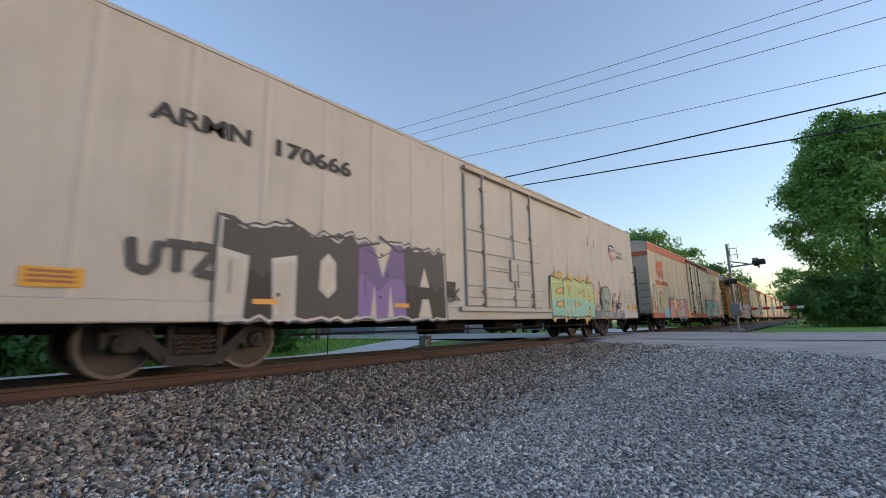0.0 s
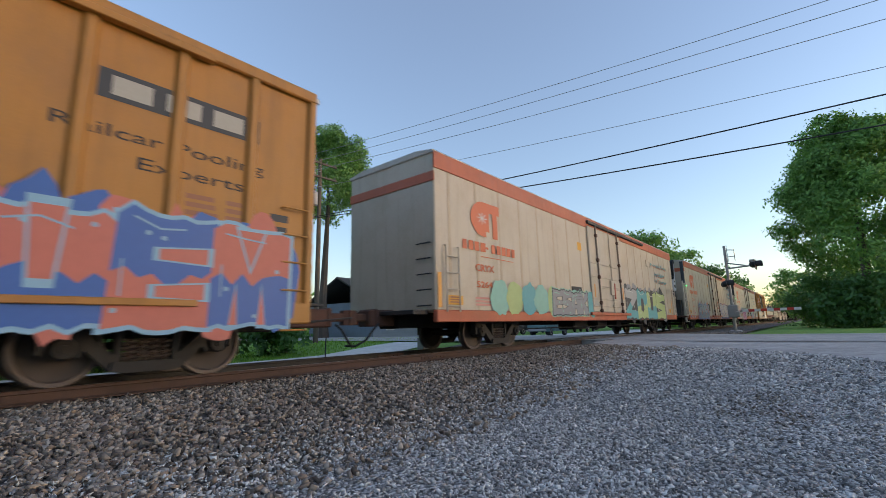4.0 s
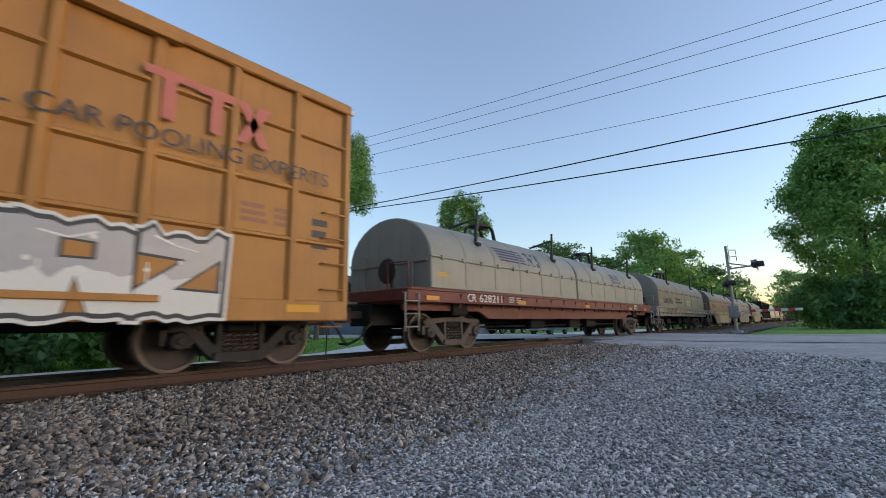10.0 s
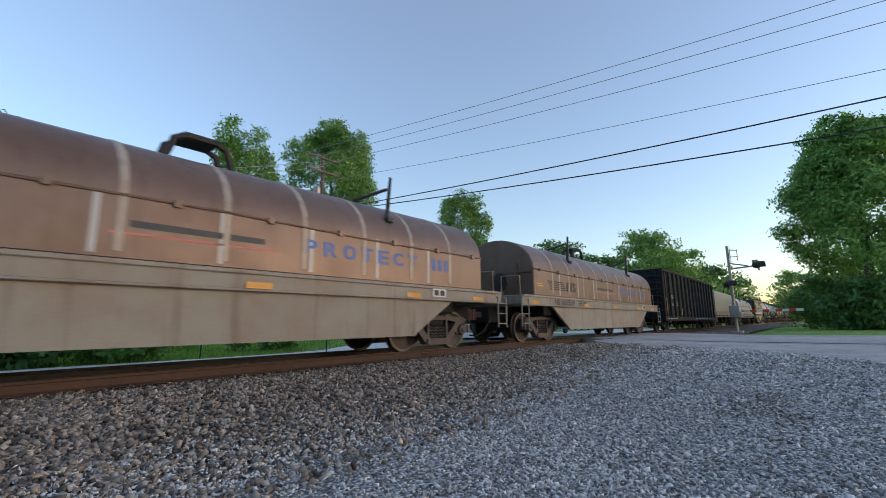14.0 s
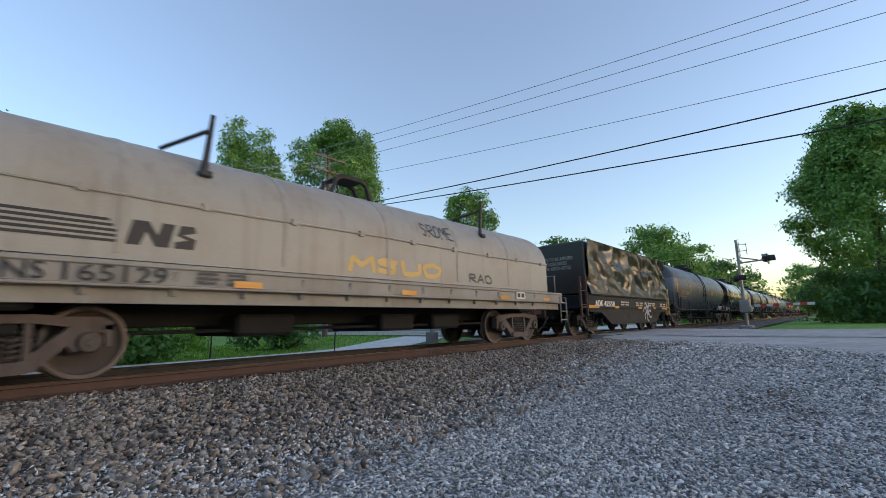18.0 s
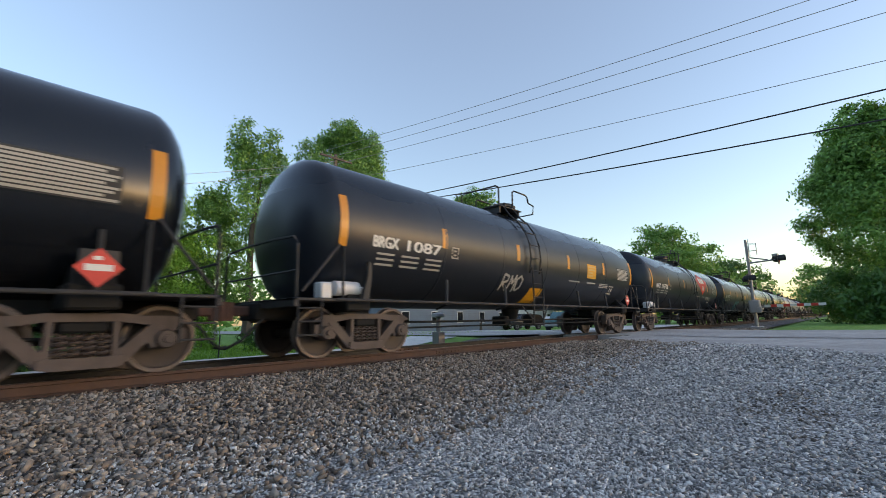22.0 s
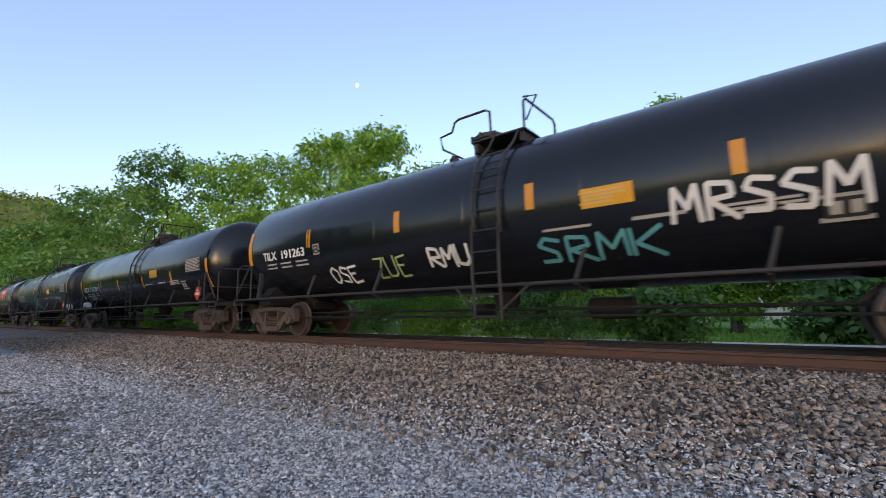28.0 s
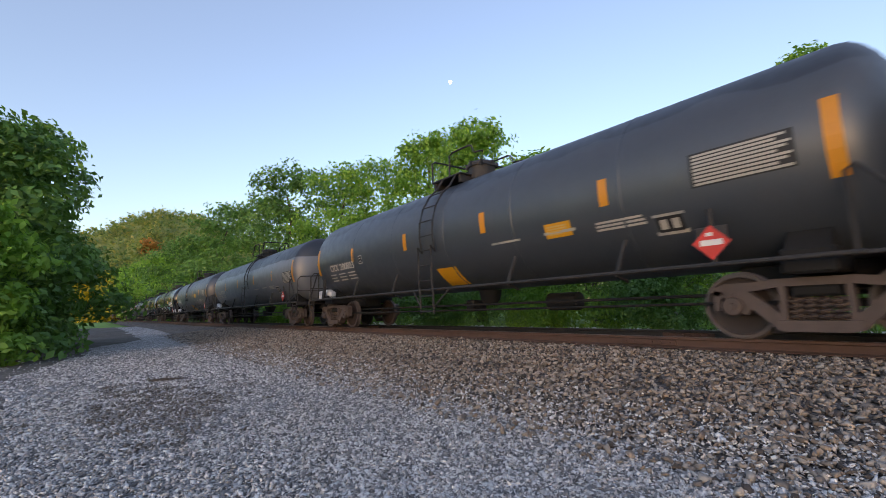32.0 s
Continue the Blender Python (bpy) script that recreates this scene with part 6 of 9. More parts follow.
    for i in range(9):
        z = 0.5 + 0.375 * i
        y = -1.61 if z < 2.3 else -(TR + 0.1) * math.sqrt(max(1 - ((z - TZ) / (TR + 0.1)) ** 2, 0))
        r = part("rung", rung, None, ld)
        r.location = (0, y, z)
    for q in (-1, 1):
        part("ladder_brace", once(("brace", mat_trim, q), lambda: Kit().tube([(q * 0.27, -1.58, 0.6), (q * 0.75, -1.47, 1.03)], 0.022, 6).mesh("ladder_brace", T)), None, ld)

    # reflectors, notices, lettering
    for i, (u, w, za, zb) in enumerate(((-half - 0.06, 0.17, 2.0, 2.95), (near_tape, 0.16, 2.25, 2.7), (-1.6, 0.16, 2.25, 2.7), (tape_at[0], 0.16, 2.25, 2.7), (tape_at[1], 0.16, 2.25, 2.7), (half - 0.1, 0.17, 2.0, 2.95))):
        if style % 4 == 3 and i in (3,):
            continue
        za, zb = za - drop, zb - drop
        key = ("tape", za, w, TR)
        me = once(key, lambda: Decal(round_side).block(0, w, za, zb, "amber", 6).mesh("reflector", M["amber"], 0))
        t = part("reflector", me, None, ob)
        t.location = (u, 0, 0)
    if simple:
        return ob
    d = Decal(round_side)
    if mark:
        a, b = mark
        p0, p1, p2, p3, pz = lettered
        d.words(a, -half + p0, -half + p1, pz, pz + 0.22, mark_key, 0.02)
        d.words(b, -half + p2, -half + p3, pz, pz + 0.22, mark_key, 0.02)
        for r in range(2 + style % 2):
            for q, (u0, u1) in enumerate(((0.85, 1.3), (1.5, 2.0), (2.2, 2.72))):
                d.block(-half + u0, -half + u1, pz - 0.135 - 0.10 * r, pz - 0.095 - 0.10 * r, "pale", 1)
    h0 = -half + lettered[3] + (0.62 if bare else 0.38)
    d.block(h0, h0 + 0.24, 2.05, 2.31, "pale", 1)
    d.off = 0.006
    d.block(h0 + 0.03, h0 + 0.21, 2.08, 2.28, "ink", 1)
    d.off = 0.008
    d.block(h0 + 0.07, h0 + 0.16, 2.11, 2.15, "pale", 1).block(h0 + 0.07, h0 + 0.16, 2.2, 2.24, "pale", 1)
    d.off = 0.004
    d.block(1.7, 2.5, 1.86, 1.90, "pale", 1).block(3.1, 3.8, 1.86, 1.91, "pale", 1).bars(4.2, 5.2, 1.75, 1.92, 3, "pale", 5)
    d.done("lettering", ob, "white stencilled marks")
    if "diamond" not in label and not bare:
        na, nb, nc, nd = notice
        n1 = Decal(round_side).block(na, nb, nc, nd, "yellow", 4)
        n1.off = 0.006
        n1.bars(na + 0.06, nb - 0.05, nc + 0.04, nd - 0.04, 4, "gold", 2).done("notice", ob, "yellow notice")
    n2 = Decal(round_side)
    pu, pz = print_at
    n2.block(pu, pu + 1.2, pz, pz + 0.48, "ink", 3)
    pan = n2.done("data_panel", ob, "dark panel of pale small print")
    for i in range(9):
        part("print_line", Decal(round_side).block(pu + 0.04, pu + (1.17, 1.02, 1.12)[i % 3], pz + 0.02 + 0.05 * i, pz + 0.052 + 0.05 * i, "pale", 1).mesh("print_line", M["pale"], 0), None, pan).location = (0, -0.004, 0)
    n3 = Decal(round_side).block(5.15, 5.62, 1.56, 1.86, "pale", 1)
    n3.off = 0.007
    n3.block(5.19, 5.58, 1.6, 1.82, "ink", 1)
    n3.off = 0.009
    n3.block(5.24, 5.35, 1.64, 1.78, "pale", 1).block(5.42, 5.53, 1.64, 1.78, "pale", 1)
    n3.done("test_plate", ob)
    if style % 2:
        n4 = Decal(round_side)
        n4.block(*((0.15, 0.85) if flip is None else (-0.5, 0.25)), 1.14, 1.56, "yellow", 5)
        n4.done("notice", ob, "faded yellow notice")
    pc = part("placard_holder", once("placard", lambda: Kit().box(-0.2, 0.2, -1.44, -1.40, 1.25, 1.55, 0.01).tube([(0, -1.4, 1.05), (0, -1.42, 1.8)], 0.03, 6).mesh("placard_holder", M["iron"])), None, ob)
    pc.location = (placard_x or half - 0.54, 0, 0)
    dm = Decal(flat_side(-1.45))
    dm.shape([(0, 1.09), (0.24, 1.33), (0, 1.57), (-0.24, 1.33)], "red")
    dm.off = 0.007
    dm.block(-0.14, 0.14, 1.29, 1.37, "white", 1).bars(-0.06, 0.06, 1.40, 1.48, 1, "white", 3)
    dm.done("placard", pc, "red diamond placard")
    if graffito:
        g = Decal(round_side)
        g.off, g.fine = 0.012, True
        graffito(g, half)
        g.done("graffiti", ob, "spray-painted tag")
    return ob


def tank_graf(kind):
    def f(g, half):
        if kind == "teal":
            tag(g, -1.85, -0.3, 1.22, 1.85, [2, 7, 2, 4, 9], "teal", 0.05)
            g.stroke([(-1.15, 2.02), (-1.0, 2.08), (-0.95, 2.0), (-1.1, 1.98)], 0.03, "mint")
        elif kind == "pale":
            tag(g, 1.2, 3.4, 1.35, 1.9, [5, 2, 5, 8, 2], "ghost", 0.045)
            tag(g, -5.0, -2.6, 1.3, 1.7, [5, 8, 1, 2], "ghost", 0.03, 5)
        elif kind == "many":
            tag(g, 3.6, 5.6, 1.75, 2.2, [2, 8, 4, 4, 2], "white", 0.035)
            tag(g, 1.5, 3.5, 1.4, 1.75, [4, 8, 2, 5], "teal", 0.03, 5)
            tag(g, -4.0, -3.0, 1.35, 1.7, [1, 4, 6], "white", 0.025, 6)
            tag(g, -2.4, -1.4, 1.4, 1.8, [9, 7, 6], "lime", 0.02, 7)
            tag(g, -0.8, 0.2, 1.5, 1.85, [8, 2, 7], "white", 0.03, 8)
            tag(g, 6.0, 6.9, 1.75, 2.1, [4, 1, 4], "white", 0.03, 9)
        elif kind == "loop":
            tag(g, -2.1, -1.1, 1.45, 1.85, [8, 2, 1], "pale", 0.03)
        elif kind == "diamond":
            g.ink("red")
            rows = []
            for i in range(25):
                z = 2.0 + 1.36 * i / 24
                left = 1.62 + (2.87 - 1.62) * max(0, (z - 2.88) / 0.48) if z > 2.88 else 3.1 - (3.1 - 1.62) * (z - 2.0) / 0.88
                right = 4.55 - (4.55 - 2.87) * max(0, (z - 2.9) / 0.46) if z > 2.9 else 3.1 + (4.55 - 3.1) * (z - 2.0) / 0.9
                rows += [g.put(left, z, 0.005), g.put(max(right, left + 0.002), z, 0.005)]
            g.add(rows, [(2 * i, 2 * i + 1, 2 * i + 3, 2 * i + 2) for i in range(24)])
            g.off = 0.01
            for u in (2.38, 2.86, 3.34):
                g.block(u, u + 0.36, 2.74, 3.06, "white", 8)
            r = random.Random(31)
            for i in range(11):
                u, z = (r.uniform(4.75, 6.6), r.uniform(2.7, 3.0)) if i < 8 else (r.uniform(-5.0, 1.0), r.uniform(2.6, 2.9))
                if not 5.75 < u < 7.05 or z > 2.75:
                    g.stroke([(u, z), (u + 0.02, z - r.uniform(0.08, 0.3)), (u, z - r.uniform(0.35, 0.5))], r.uniform(0.03, 0.07), "ink")
            g.off = 0.014
            for i in range(5):
                g.block(2.85 + 0.06 * abs(i - 2), 3.45 - 0.06 * abs(i - 2), 2.28 + 0.07 * i, 2.31 + 0.07 * i, "white", 1)
    return f


TANKS = [  # middle along the train, length, shell, mark, lettering colour, graffiti, style, label
    (315.98, 18.05, "grey_tank", ("UTLX", "208461"), "amber", None, 0, "grey tank car with a black-stained top and amber lettering"),
    (333.85, 17.7, "black", ("CTCX", "730100"), "white", None, 1, "glossy black tank car with white lettering and yellow notices"),
    (351.52, 17.65, "black2", ("BRGX", "1087"), "white", "loop", 1, "dull black tank car streaked with grime and a scrawled tag"),
    (369.21, 17.72, "black2", ("NWTX", "112706"), "white", "diamond", 2, "black tank car bearing a large red diamond sign"),
    (386.98, 17.83, "black2", ("TILX", "195373"), "white", "teal", 0, "black tank car with a teal spray-painted tag"),
    (404.8, 17.8, "black", ("CBTX", "736769"), "white", None, 2, "glossy black tank car with bold white lettering"),
    (422.6, 17.8, "black", ("TILX", "191263"), "white", "many", 0, "glossy black tank car covered with white and teal tags"),
    (440.37, 17.75, "worn_tank", ("GATX", "222702"), "white", "pale", 1, "worn dark grey tank car with faint scrawled tags"),
    (458.32, 18.1, "stained_tank", ("CTCX", "302289"), "pale", None, 2, "grey tank car with a black-stained top and pale lettering"),
    (476.45, 17.8, "worn_tank", ("CTCX", "200803"), "pale", None, 1, "worn dark grey tank car with pale lettering"),
]
SPECIAL = {"UTLX": dict(flip=-0.45, manway_x=0.5, near_tape=-4.25, drop=0.1, lettered=(1.05, 1.95, 2.2, 3.2, 1.95)), "BRGX": dict(flip=-0.75, manway_x=0.0, notice=(3.0, 3.75, 2.04, 2.53), tc=6.5), "CTCX730100": dict(lettered=(0.93, 1.62, 1.75, 2.95, 1.8)), "GATX": dict(flip=-0.95, lettered=(0.9, 1.5, 1.66, 2.7, 1.97)), "CBTX": dict(TR=1.47, near_tape=-4.42, lettered=(0.43, 1.33, 1.53, 2.92, 1.9), drop=0.45), "CTCX200803": dict(placard_x=5.97, notice=(3.15, 3.72, 1.79, 2.05), flip=-0.4, TR=1.47, half=7.37, drop=0.1, lettered=(1.0, 1.6, 1.75, 2.75, 1.97)), "CTCX302289": dict(print_at=(6.42, 1.92), tape_at=(1.78, 4.84), placard_x=6.74, bare=True, half=7.75, TR=1.41, lettered=(1.0, 1.62, 1.76, 2.8, 1.97), drop=0.1)}
for p, ln, sh, mk, key, gr, st, lb in TANKS:
    tank_car(p, lb, sh, ln, mk, key, tank_graf(gr) if gr else None, st, **SPECIAL.get(mk[0], SPECIAL.get(mk[0] + mk[1], {})))
lead = tank_car(494.1, "dull black tank car far down the train", "dullblack", 17.76, None, "white", None, 0, simple=True)
for i in range(1, 16):
    c_ = copy_thing(lead, Matrix.Identity(4))
    CARS.append((c_, 494.1 + 17.8 * i))


# ---- coil cars ----
def hood_ring(x, half, z0, side_top, top, n=14):
    pts = [(x, -half, z0), (x, -half, side_top)]
    for i in range(1, n):
        a_ = math.pi * i / n
        pts.append((x, -half * math.cos(a_), side_top + (top - side_top) * math.sin(a_)))
    pts += [(x, half, side_top), (x, half, z0)]
    return pts


def striped_mark(d, u0, u1, z0, z1, key):
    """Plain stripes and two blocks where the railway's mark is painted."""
    w = u1 - u0
    for i in range(5):
        za = z0 + (z1 - z0) * (i + 0.1) / 5
        d.block(u0 + 0.06 * w * (4 - i) * 0.3, u0 + w * (0.62 - 0.02 * i), za, za + (z1 - z0) * 0.11, key, 1)
    h = z1 - z0
    d.shape([(u0 + w * 0.62, z0), (u0 + w * 0.69, z0), (u0 + w * 0.72, z0 + h * 0.58), (u0 + w * 0.77, z0), (u0 + w * 0.84, z0), (u0 + w * 0.87, z1), (u0 + w * 0.80, z1), (u0 + w * 0.78, z0 + h * 0.46), (u0 + w * 0.73, z1), (u0 + w * 0.65, z1)], key)
    d.shape([(u0 + w * 0.87, z0), (u0 + w * 0.98, z0), (u0 + w * 0.99, z0 + h * 0.45), (u0 + w * 0.92, z0 + h * 0.6), (u0 + w * 0.99, z0 + h * 0.75), (u0 + w * 0.98, z1), (u0 + w * 0.90, z1), (u0 + w * 0.88, z0 + h * 0.55), (u0 + w * 0.94, z0 + h * 0.4), (u0 + w * 0.87, z0 + h * 0.25)], key)


def coil_car(place, length, tc, label, cover="coiltan", sill="sillgrey", skirt=False, hoods=1, top=3.35, side_top=2.3, flat=False, mark="ink", number=None, lifted=True, extras=None, cover_x=None, marks=None):
    """A steel-coil car: a deep frame with an arched lift-off hood."""
    ob = car("coil_car", label, place, length, (-tc, tc), "coil car", "truckrust", "coil cars of the train")
    e0 = length / 2
    cx = cover_x or (-(e0 - 1.35), e0 - 1.35)
    half = 1.45
    span = (cx[1] - cx[0]) / hoods
    z0 = 1.46
    for i in range(hoods):
        a_, b_ = cx[0] + span * i + 0.05, cx[0] + span * (i + 1) - 0.05
        k = Kit()
        if flat:
            ring = lambda x, s=1.0: [(x, -half, z0), (x, -half, top - 0.22), (x, -half + 0.08, top - 0.08), (x, -half + 0.35, top), (x, half - 0.35, top), (x, half - 0.08, top - 0.08), (x, half, top - 0.22), (x, half, z0)]
            k.loft([ring(a_), ring((a_ + b_) / 2), ring(b_)])
        else:
            xs = [a_, a_ + 0.03] + [a_ + (b_ - a_) * j / 8 for j in range(1, 8)] + [b_ - 0.03, b_]
            k.loft([hood_ring(x, half - (0.03 if x in (a_, b_) else 0), z0, side_top, top - (0.03 if x in (a_, b_) else 0)) for x in xs])
        hood = part("cover", k, M[cover], ob)
        if not flat:
            seam = Kit()
            for s in (-1, 1):
                seam.tube([(a_ + (b_ - a_) * j / 10, s * (half + 0.008), side_top - 0.03 * math.sin(math.pi * j / 5) ** 2) for j in range(11)], 0.022, 6)
                for j in range(10):
                    x = a_ + 0.4 + (b_ - a_ - 0.8) * j / 9
                    seam.box(x - 0.05, x + 0.05, s * (half + 0.02) - 0.025, s * (half + 0.02) + 0.025, side_top - 0.06, side_top + 0.04)
            part("seam_bar", seam, M[cover], hood)
            hoop = once(("hoop", cover, half, side_top, top), lambda: Kit().loft([hood_ring(q, half + g, z0 + 0.08, side_top, top + g) for q, g in ((-0.055, 0.001), (-0.04, 0.012), (0.04, 0.012), (0.055, 0.001))], False).mesh("rib", M["strap" if cover == "coilbrown" else cover]))
            ribs = 10 if cover == "coilbrown" else 6
            for j in range(1, ribs):
                part("rib", hoop, None, hood).location = (a_ + (b_ - a_) * j / ribs, 0, 0)
            end = Kit()
            for x, s in ((a_, -1), (b_, 1)):
                end.box(min(x, x + s * 0.05), max(x, x + s * 0.05), -0.9, -0.8, z0, side_top + 0.2).box(min(x, x + s * 0.05), max(x, x + s * 0.05), 0.8, 0.9, z0, side_top + 0.2).box(min(x, x + s * 0.04), max(x, x + s * 0.04), -1.35, 1.35, side_top - 0.1, side_top - 0.02)
            part("end_brace", end, M[cover], hood)
        if lifted:
            m = (a_ + b_) / 2
            lift = Kit()
            for y in (-0.22, 0.22):
                lift.tube([(m - 0.55, y, top - 0.03), (m - 0.42, y, top + 0.36), (m - 0.25, y, top + 0.46), (m + 0.25, y, top + 0.46), (m + 0.42, y, top + 0.36), (m + 0.55, y, top - 0.03)], 0.06, 6)
            lift.box(m - 0.3, m + 0.3, -0.22, 0.22, top + 0.40, top + 0.50, 0.03).box(m - 1.5, m + 1.5, -0.16, 0.16, top - 0.02, top + 0.05, 0.02)
            part("lifting_bracket", lift, M["truckiron"], hood)
        for q in ((0.26, 0.82) if hoods == 2 else (0.24, 0.76)):
            x = a_ + (b_ - a_) * q
            if not flat:
                for s in (-1, 1):
                    tp = Kit().box(x - 0.09, x + 0.09, min(s * 1.16, s * 1.36), max(s * 1.16, s * 1.36), top - 0.60, top - 0.50, 0.02).tube([(x, s * 1.22, top - 0.58), (x + 0.08, s * 1.24, top + 0.42)], [0.055, 0.035], 6).tube([(x - 0.42, s * 0.62, top - 0.08), (x + 0.03, s * 1.2, top + 0.16)], 0.035, 6)
                    part("stacking_post", tp, M["iron"], hood)
            else:
                part("stacking_post", Kit().tube([(x, -0.9, top - 0.05), (x + 0.06, -0.95, top + 0.42)], 0.05, 6), M["iron"], hood)
    S = M[sill]
    part("deck", Kit().box(-(e0 - 0.55), e0 - 0.55, -1.5, 1.5, 1.14, 1.42, 0.02), S, ob)
    deep = 0.76 if sill == "maroon" else 0.92
    for s in (-1, 1):
        part("deck_edge", Kit().box(-(e0 - 0.6), e0 - 0.6, min(s * 1.43, s * 1.53), max(s * 1.43, s * 1.53), 1.37, 1.44, 0.015), S, ob)
        part("deck_flange", Kit().box(-(e0 - 0.58), e0 - 0.58, min(s * 1.4, s * 1.56), max(s * 1.4, s * 1.56), 1.115, 1.15, 0.01), S, ob)
    if skirt:
        q = tc - 1.25
        for s in (-1, 1):
            y = s * 1.44
            part("skirt", Kit().prism([(-q - 1.3, 1.12), (-q, 0.36), (q, 0.36), (q + 1.3, 1.12)], y - 0.04, y + 0.04), S, ob)
    else:
        q = tc - 1.3 if sill == "maroon" else e0 - 0.7
        for s in (-1, 1):
            y = s * (1.18 if sill == "maroon" else 1.36)
            part("side_sill", Kit().prism([(-(e0 - 0.7), 1.12), (-(e0 - 0.7), 0.95), (-q - 0.4, 0.95), (-q, deep), (q, deep), (q + 0.4, 0.95), (e0 - 0.7, 0.95), (e0 - 0.7, 1.12)] if sill == "maroon" else [(-q, deep), (q, deep), (q, 1.12), (-q, 1.12)], y - 0.05, y + 0.05), S, ob)
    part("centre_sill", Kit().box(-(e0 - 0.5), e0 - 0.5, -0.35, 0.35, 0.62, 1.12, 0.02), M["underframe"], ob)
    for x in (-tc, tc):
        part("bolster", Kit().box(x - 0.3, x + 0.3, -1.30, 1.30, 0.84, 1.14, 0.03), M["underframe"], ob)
    for x in (-2.2, 0.8, 2.4):
        part("brake_box", Kit().box(x - 0.5, x + 0.5, -0.9, 0.9, 0.45, 0.8, 0.05), M["underframe"], ob)
    part("brake_pipe", Kit().tube([(-(e0 - 2), -0.7, 0.55), (e0 - 2, -0.7, 0.55)], 0.03, 6), M["underframe"], ob)
    gus = once(("gusset", sill), lambda: Kit().prism([(-1.53, 1.34), (-1.45, 1.34), (-1.42, 1.02), (-1.46, 1.02)], -0.035, 0.035, "x").mesh("gusset", S))
    if not skirt:
        n = int((length - 3) / 0.95)
        for i in range(n):
            g = part("gusset", gus, None, ob)
            g.location = (-(n - 1) * 0.475 + 0.95 * i, 0, 0)
    for s in (-1, 1):
        x = s * (e0 - 0.62)
        part("end_platform", Kit().box(min(x, x - s * 0.75), max(x, x - s * 0.75), -1.48, 1.48, 1.10, 1.16, 0.01), S, ob)
        lad = ladder(ob, x - 0.2, x + 0.2, -1.5, 0.5, 1.3, 3, M["sillgrey"])
        part("end_post", Kit().tube([(x - s * 0.1, -1.35, 1.15), (x - s * 0.1, -1.35, 2.0), (x - s * 0.1, -0.7, 2.02), (x - s * 0.1, -0.7, 1.15)], 0.025, 6), S, ob)
    part("brake_wheel", Kit().lathe([(0, 0.02), (0.02, 0.28), (0.05, 0.30), (0.07, 0.28), (0.03, 0.02)], 18, "x", (-(e0 - 0.75), -0.6, 1.85)).tube([(-(e0 - 0.8), -0.6, 1.85), (-(e0 - 1.0), -0.6, 1.85)], 0.03, 6).tube([(-(e0 - 0.95), -0.6, 1.1), (-(e0 - 0.95), -0.6, 1.9)], 0.04, 6), M["iron"], ob)
    put = hood_side(half + 0.002, side_top if not flat else top, top)
    d = Decal(put)
    for m_ in marks or ([(-(e0 - 2.3), -(e0 - 4.5), 1.66, 1.98)] if mark else []):
        striped_mark(d, *m_, mark)
    d.bars(-(e0 - 1.6), -(e0 - 2.1), 1.72, 1.84, 2, "yellow", 3)
    d.done("lettering", ob, "painted railway mark")
    w = Decal(flat_side(-1.53))
    if number:
        a, b = number
        w.words(a, -(e0 - 2.6), -(e0 - 2.95), 1.17, 1.37, "white" if sill == "maroon" else "ink", 0.01)
        w.words(b, -(e0 - 3.1), -(e0 - 4.15), 1.17, 1.37, "white" if sill == "maroon" else "ink", 0.01)
        w.bars(-(e0 - 4.5), -(e0 - 5.3), 1.18, 1.36, 3, "pale" if sill == "maroon" else "char", 4, 2)
    w.block(e0 - 3.4, e0 - 2.95, 1.2, 1.38, "white", 1)
    w.off = 0.007
    w.block(e0 - 3.35, e0 - 3.2, 1.23, 1.35, "ink", 1).block(e0 - 3.15, e0 - 3.0, 1.23, 1.35, "ink", 1)
    w.done("stencil", ob, "painted numbers")
    for u in (-(e0 - 1.1), -(e0 - 5.0), 0.3, e0 - 4.2, e0 - 1.9):
        r = part("reflector", once("sill_tape", lambda: Decal(flat_side(-1.535)).block(0, 0.42, 1.16, 1.26, "amber", 1).mesh("reflector", M["amber"], 0)), None, ob)
        r.location = (u, 0, 0)
    if extras:
        g = Decal(flat_side(-1.49))
        extras(g, e0, put)
        g.done("graffiti", ob, "spray-painted graffiti")
    return ob


def coil_tags(g, e0, put):
    graffiti(g, -2.4, 2.6, 0.45, 1.08, [6, 4, 3, 5, 4, 1], ("gold", "silver", "gold"), "sky", None, None, 3, 0.06, ("silver", "gold"), "silltan")
    g.off = 0.05
    r = random.Random(8)
    u = -4.6
    while u < 3.6:
        w = r.uniform(0.18, 0.75)
        g.off = 0.05 + 0.001 * r.random()
        z = r.uniform(1.16, 1.22)
        g.shape([(u, z), (u + w, z + r.uniform(-0.02, 0.03)), (u + w + r.uniform(-0.1, 0.12), r.uniform(1.32, 1.38)), (u + r.uniform(-0.06, 0.1), r.uniform(1.30, 1.38))], r.choice(("sky", "orangetxt", "pale", "pale", "silver", "gold")))
        u += w * r.uniform(0.75, 1.5)
    g.put = put
    g.off = 0.012
    for c, u in zip("PROTECT", (1.30, 1.72, 2.15, 2.53, 2.92, 3.33, 3.80)):
        g.words(c, u, u + 0.31, 1.81, 2.09, "blue", 0.03)
    for i in range(3):
        g.words("I", 4.57 + 0.24 * i, 4.57 + 0.24 * i + 0.15, 1.82, 2.08, "blue", 0.05)
    g.block(-2.6, 4.4, 2.16, 2.19, "rose", 10)
    g.block(-1.0, 0.7, 1.87, 1.93, "char", 2)
    tag(g, 4.1, 5.05, 1.62, 1.77, [4, 8, 6, 2], "silver", 0.03)
    g.block(1.0, 4.6, 2.44, 2.47, "pale", 8)


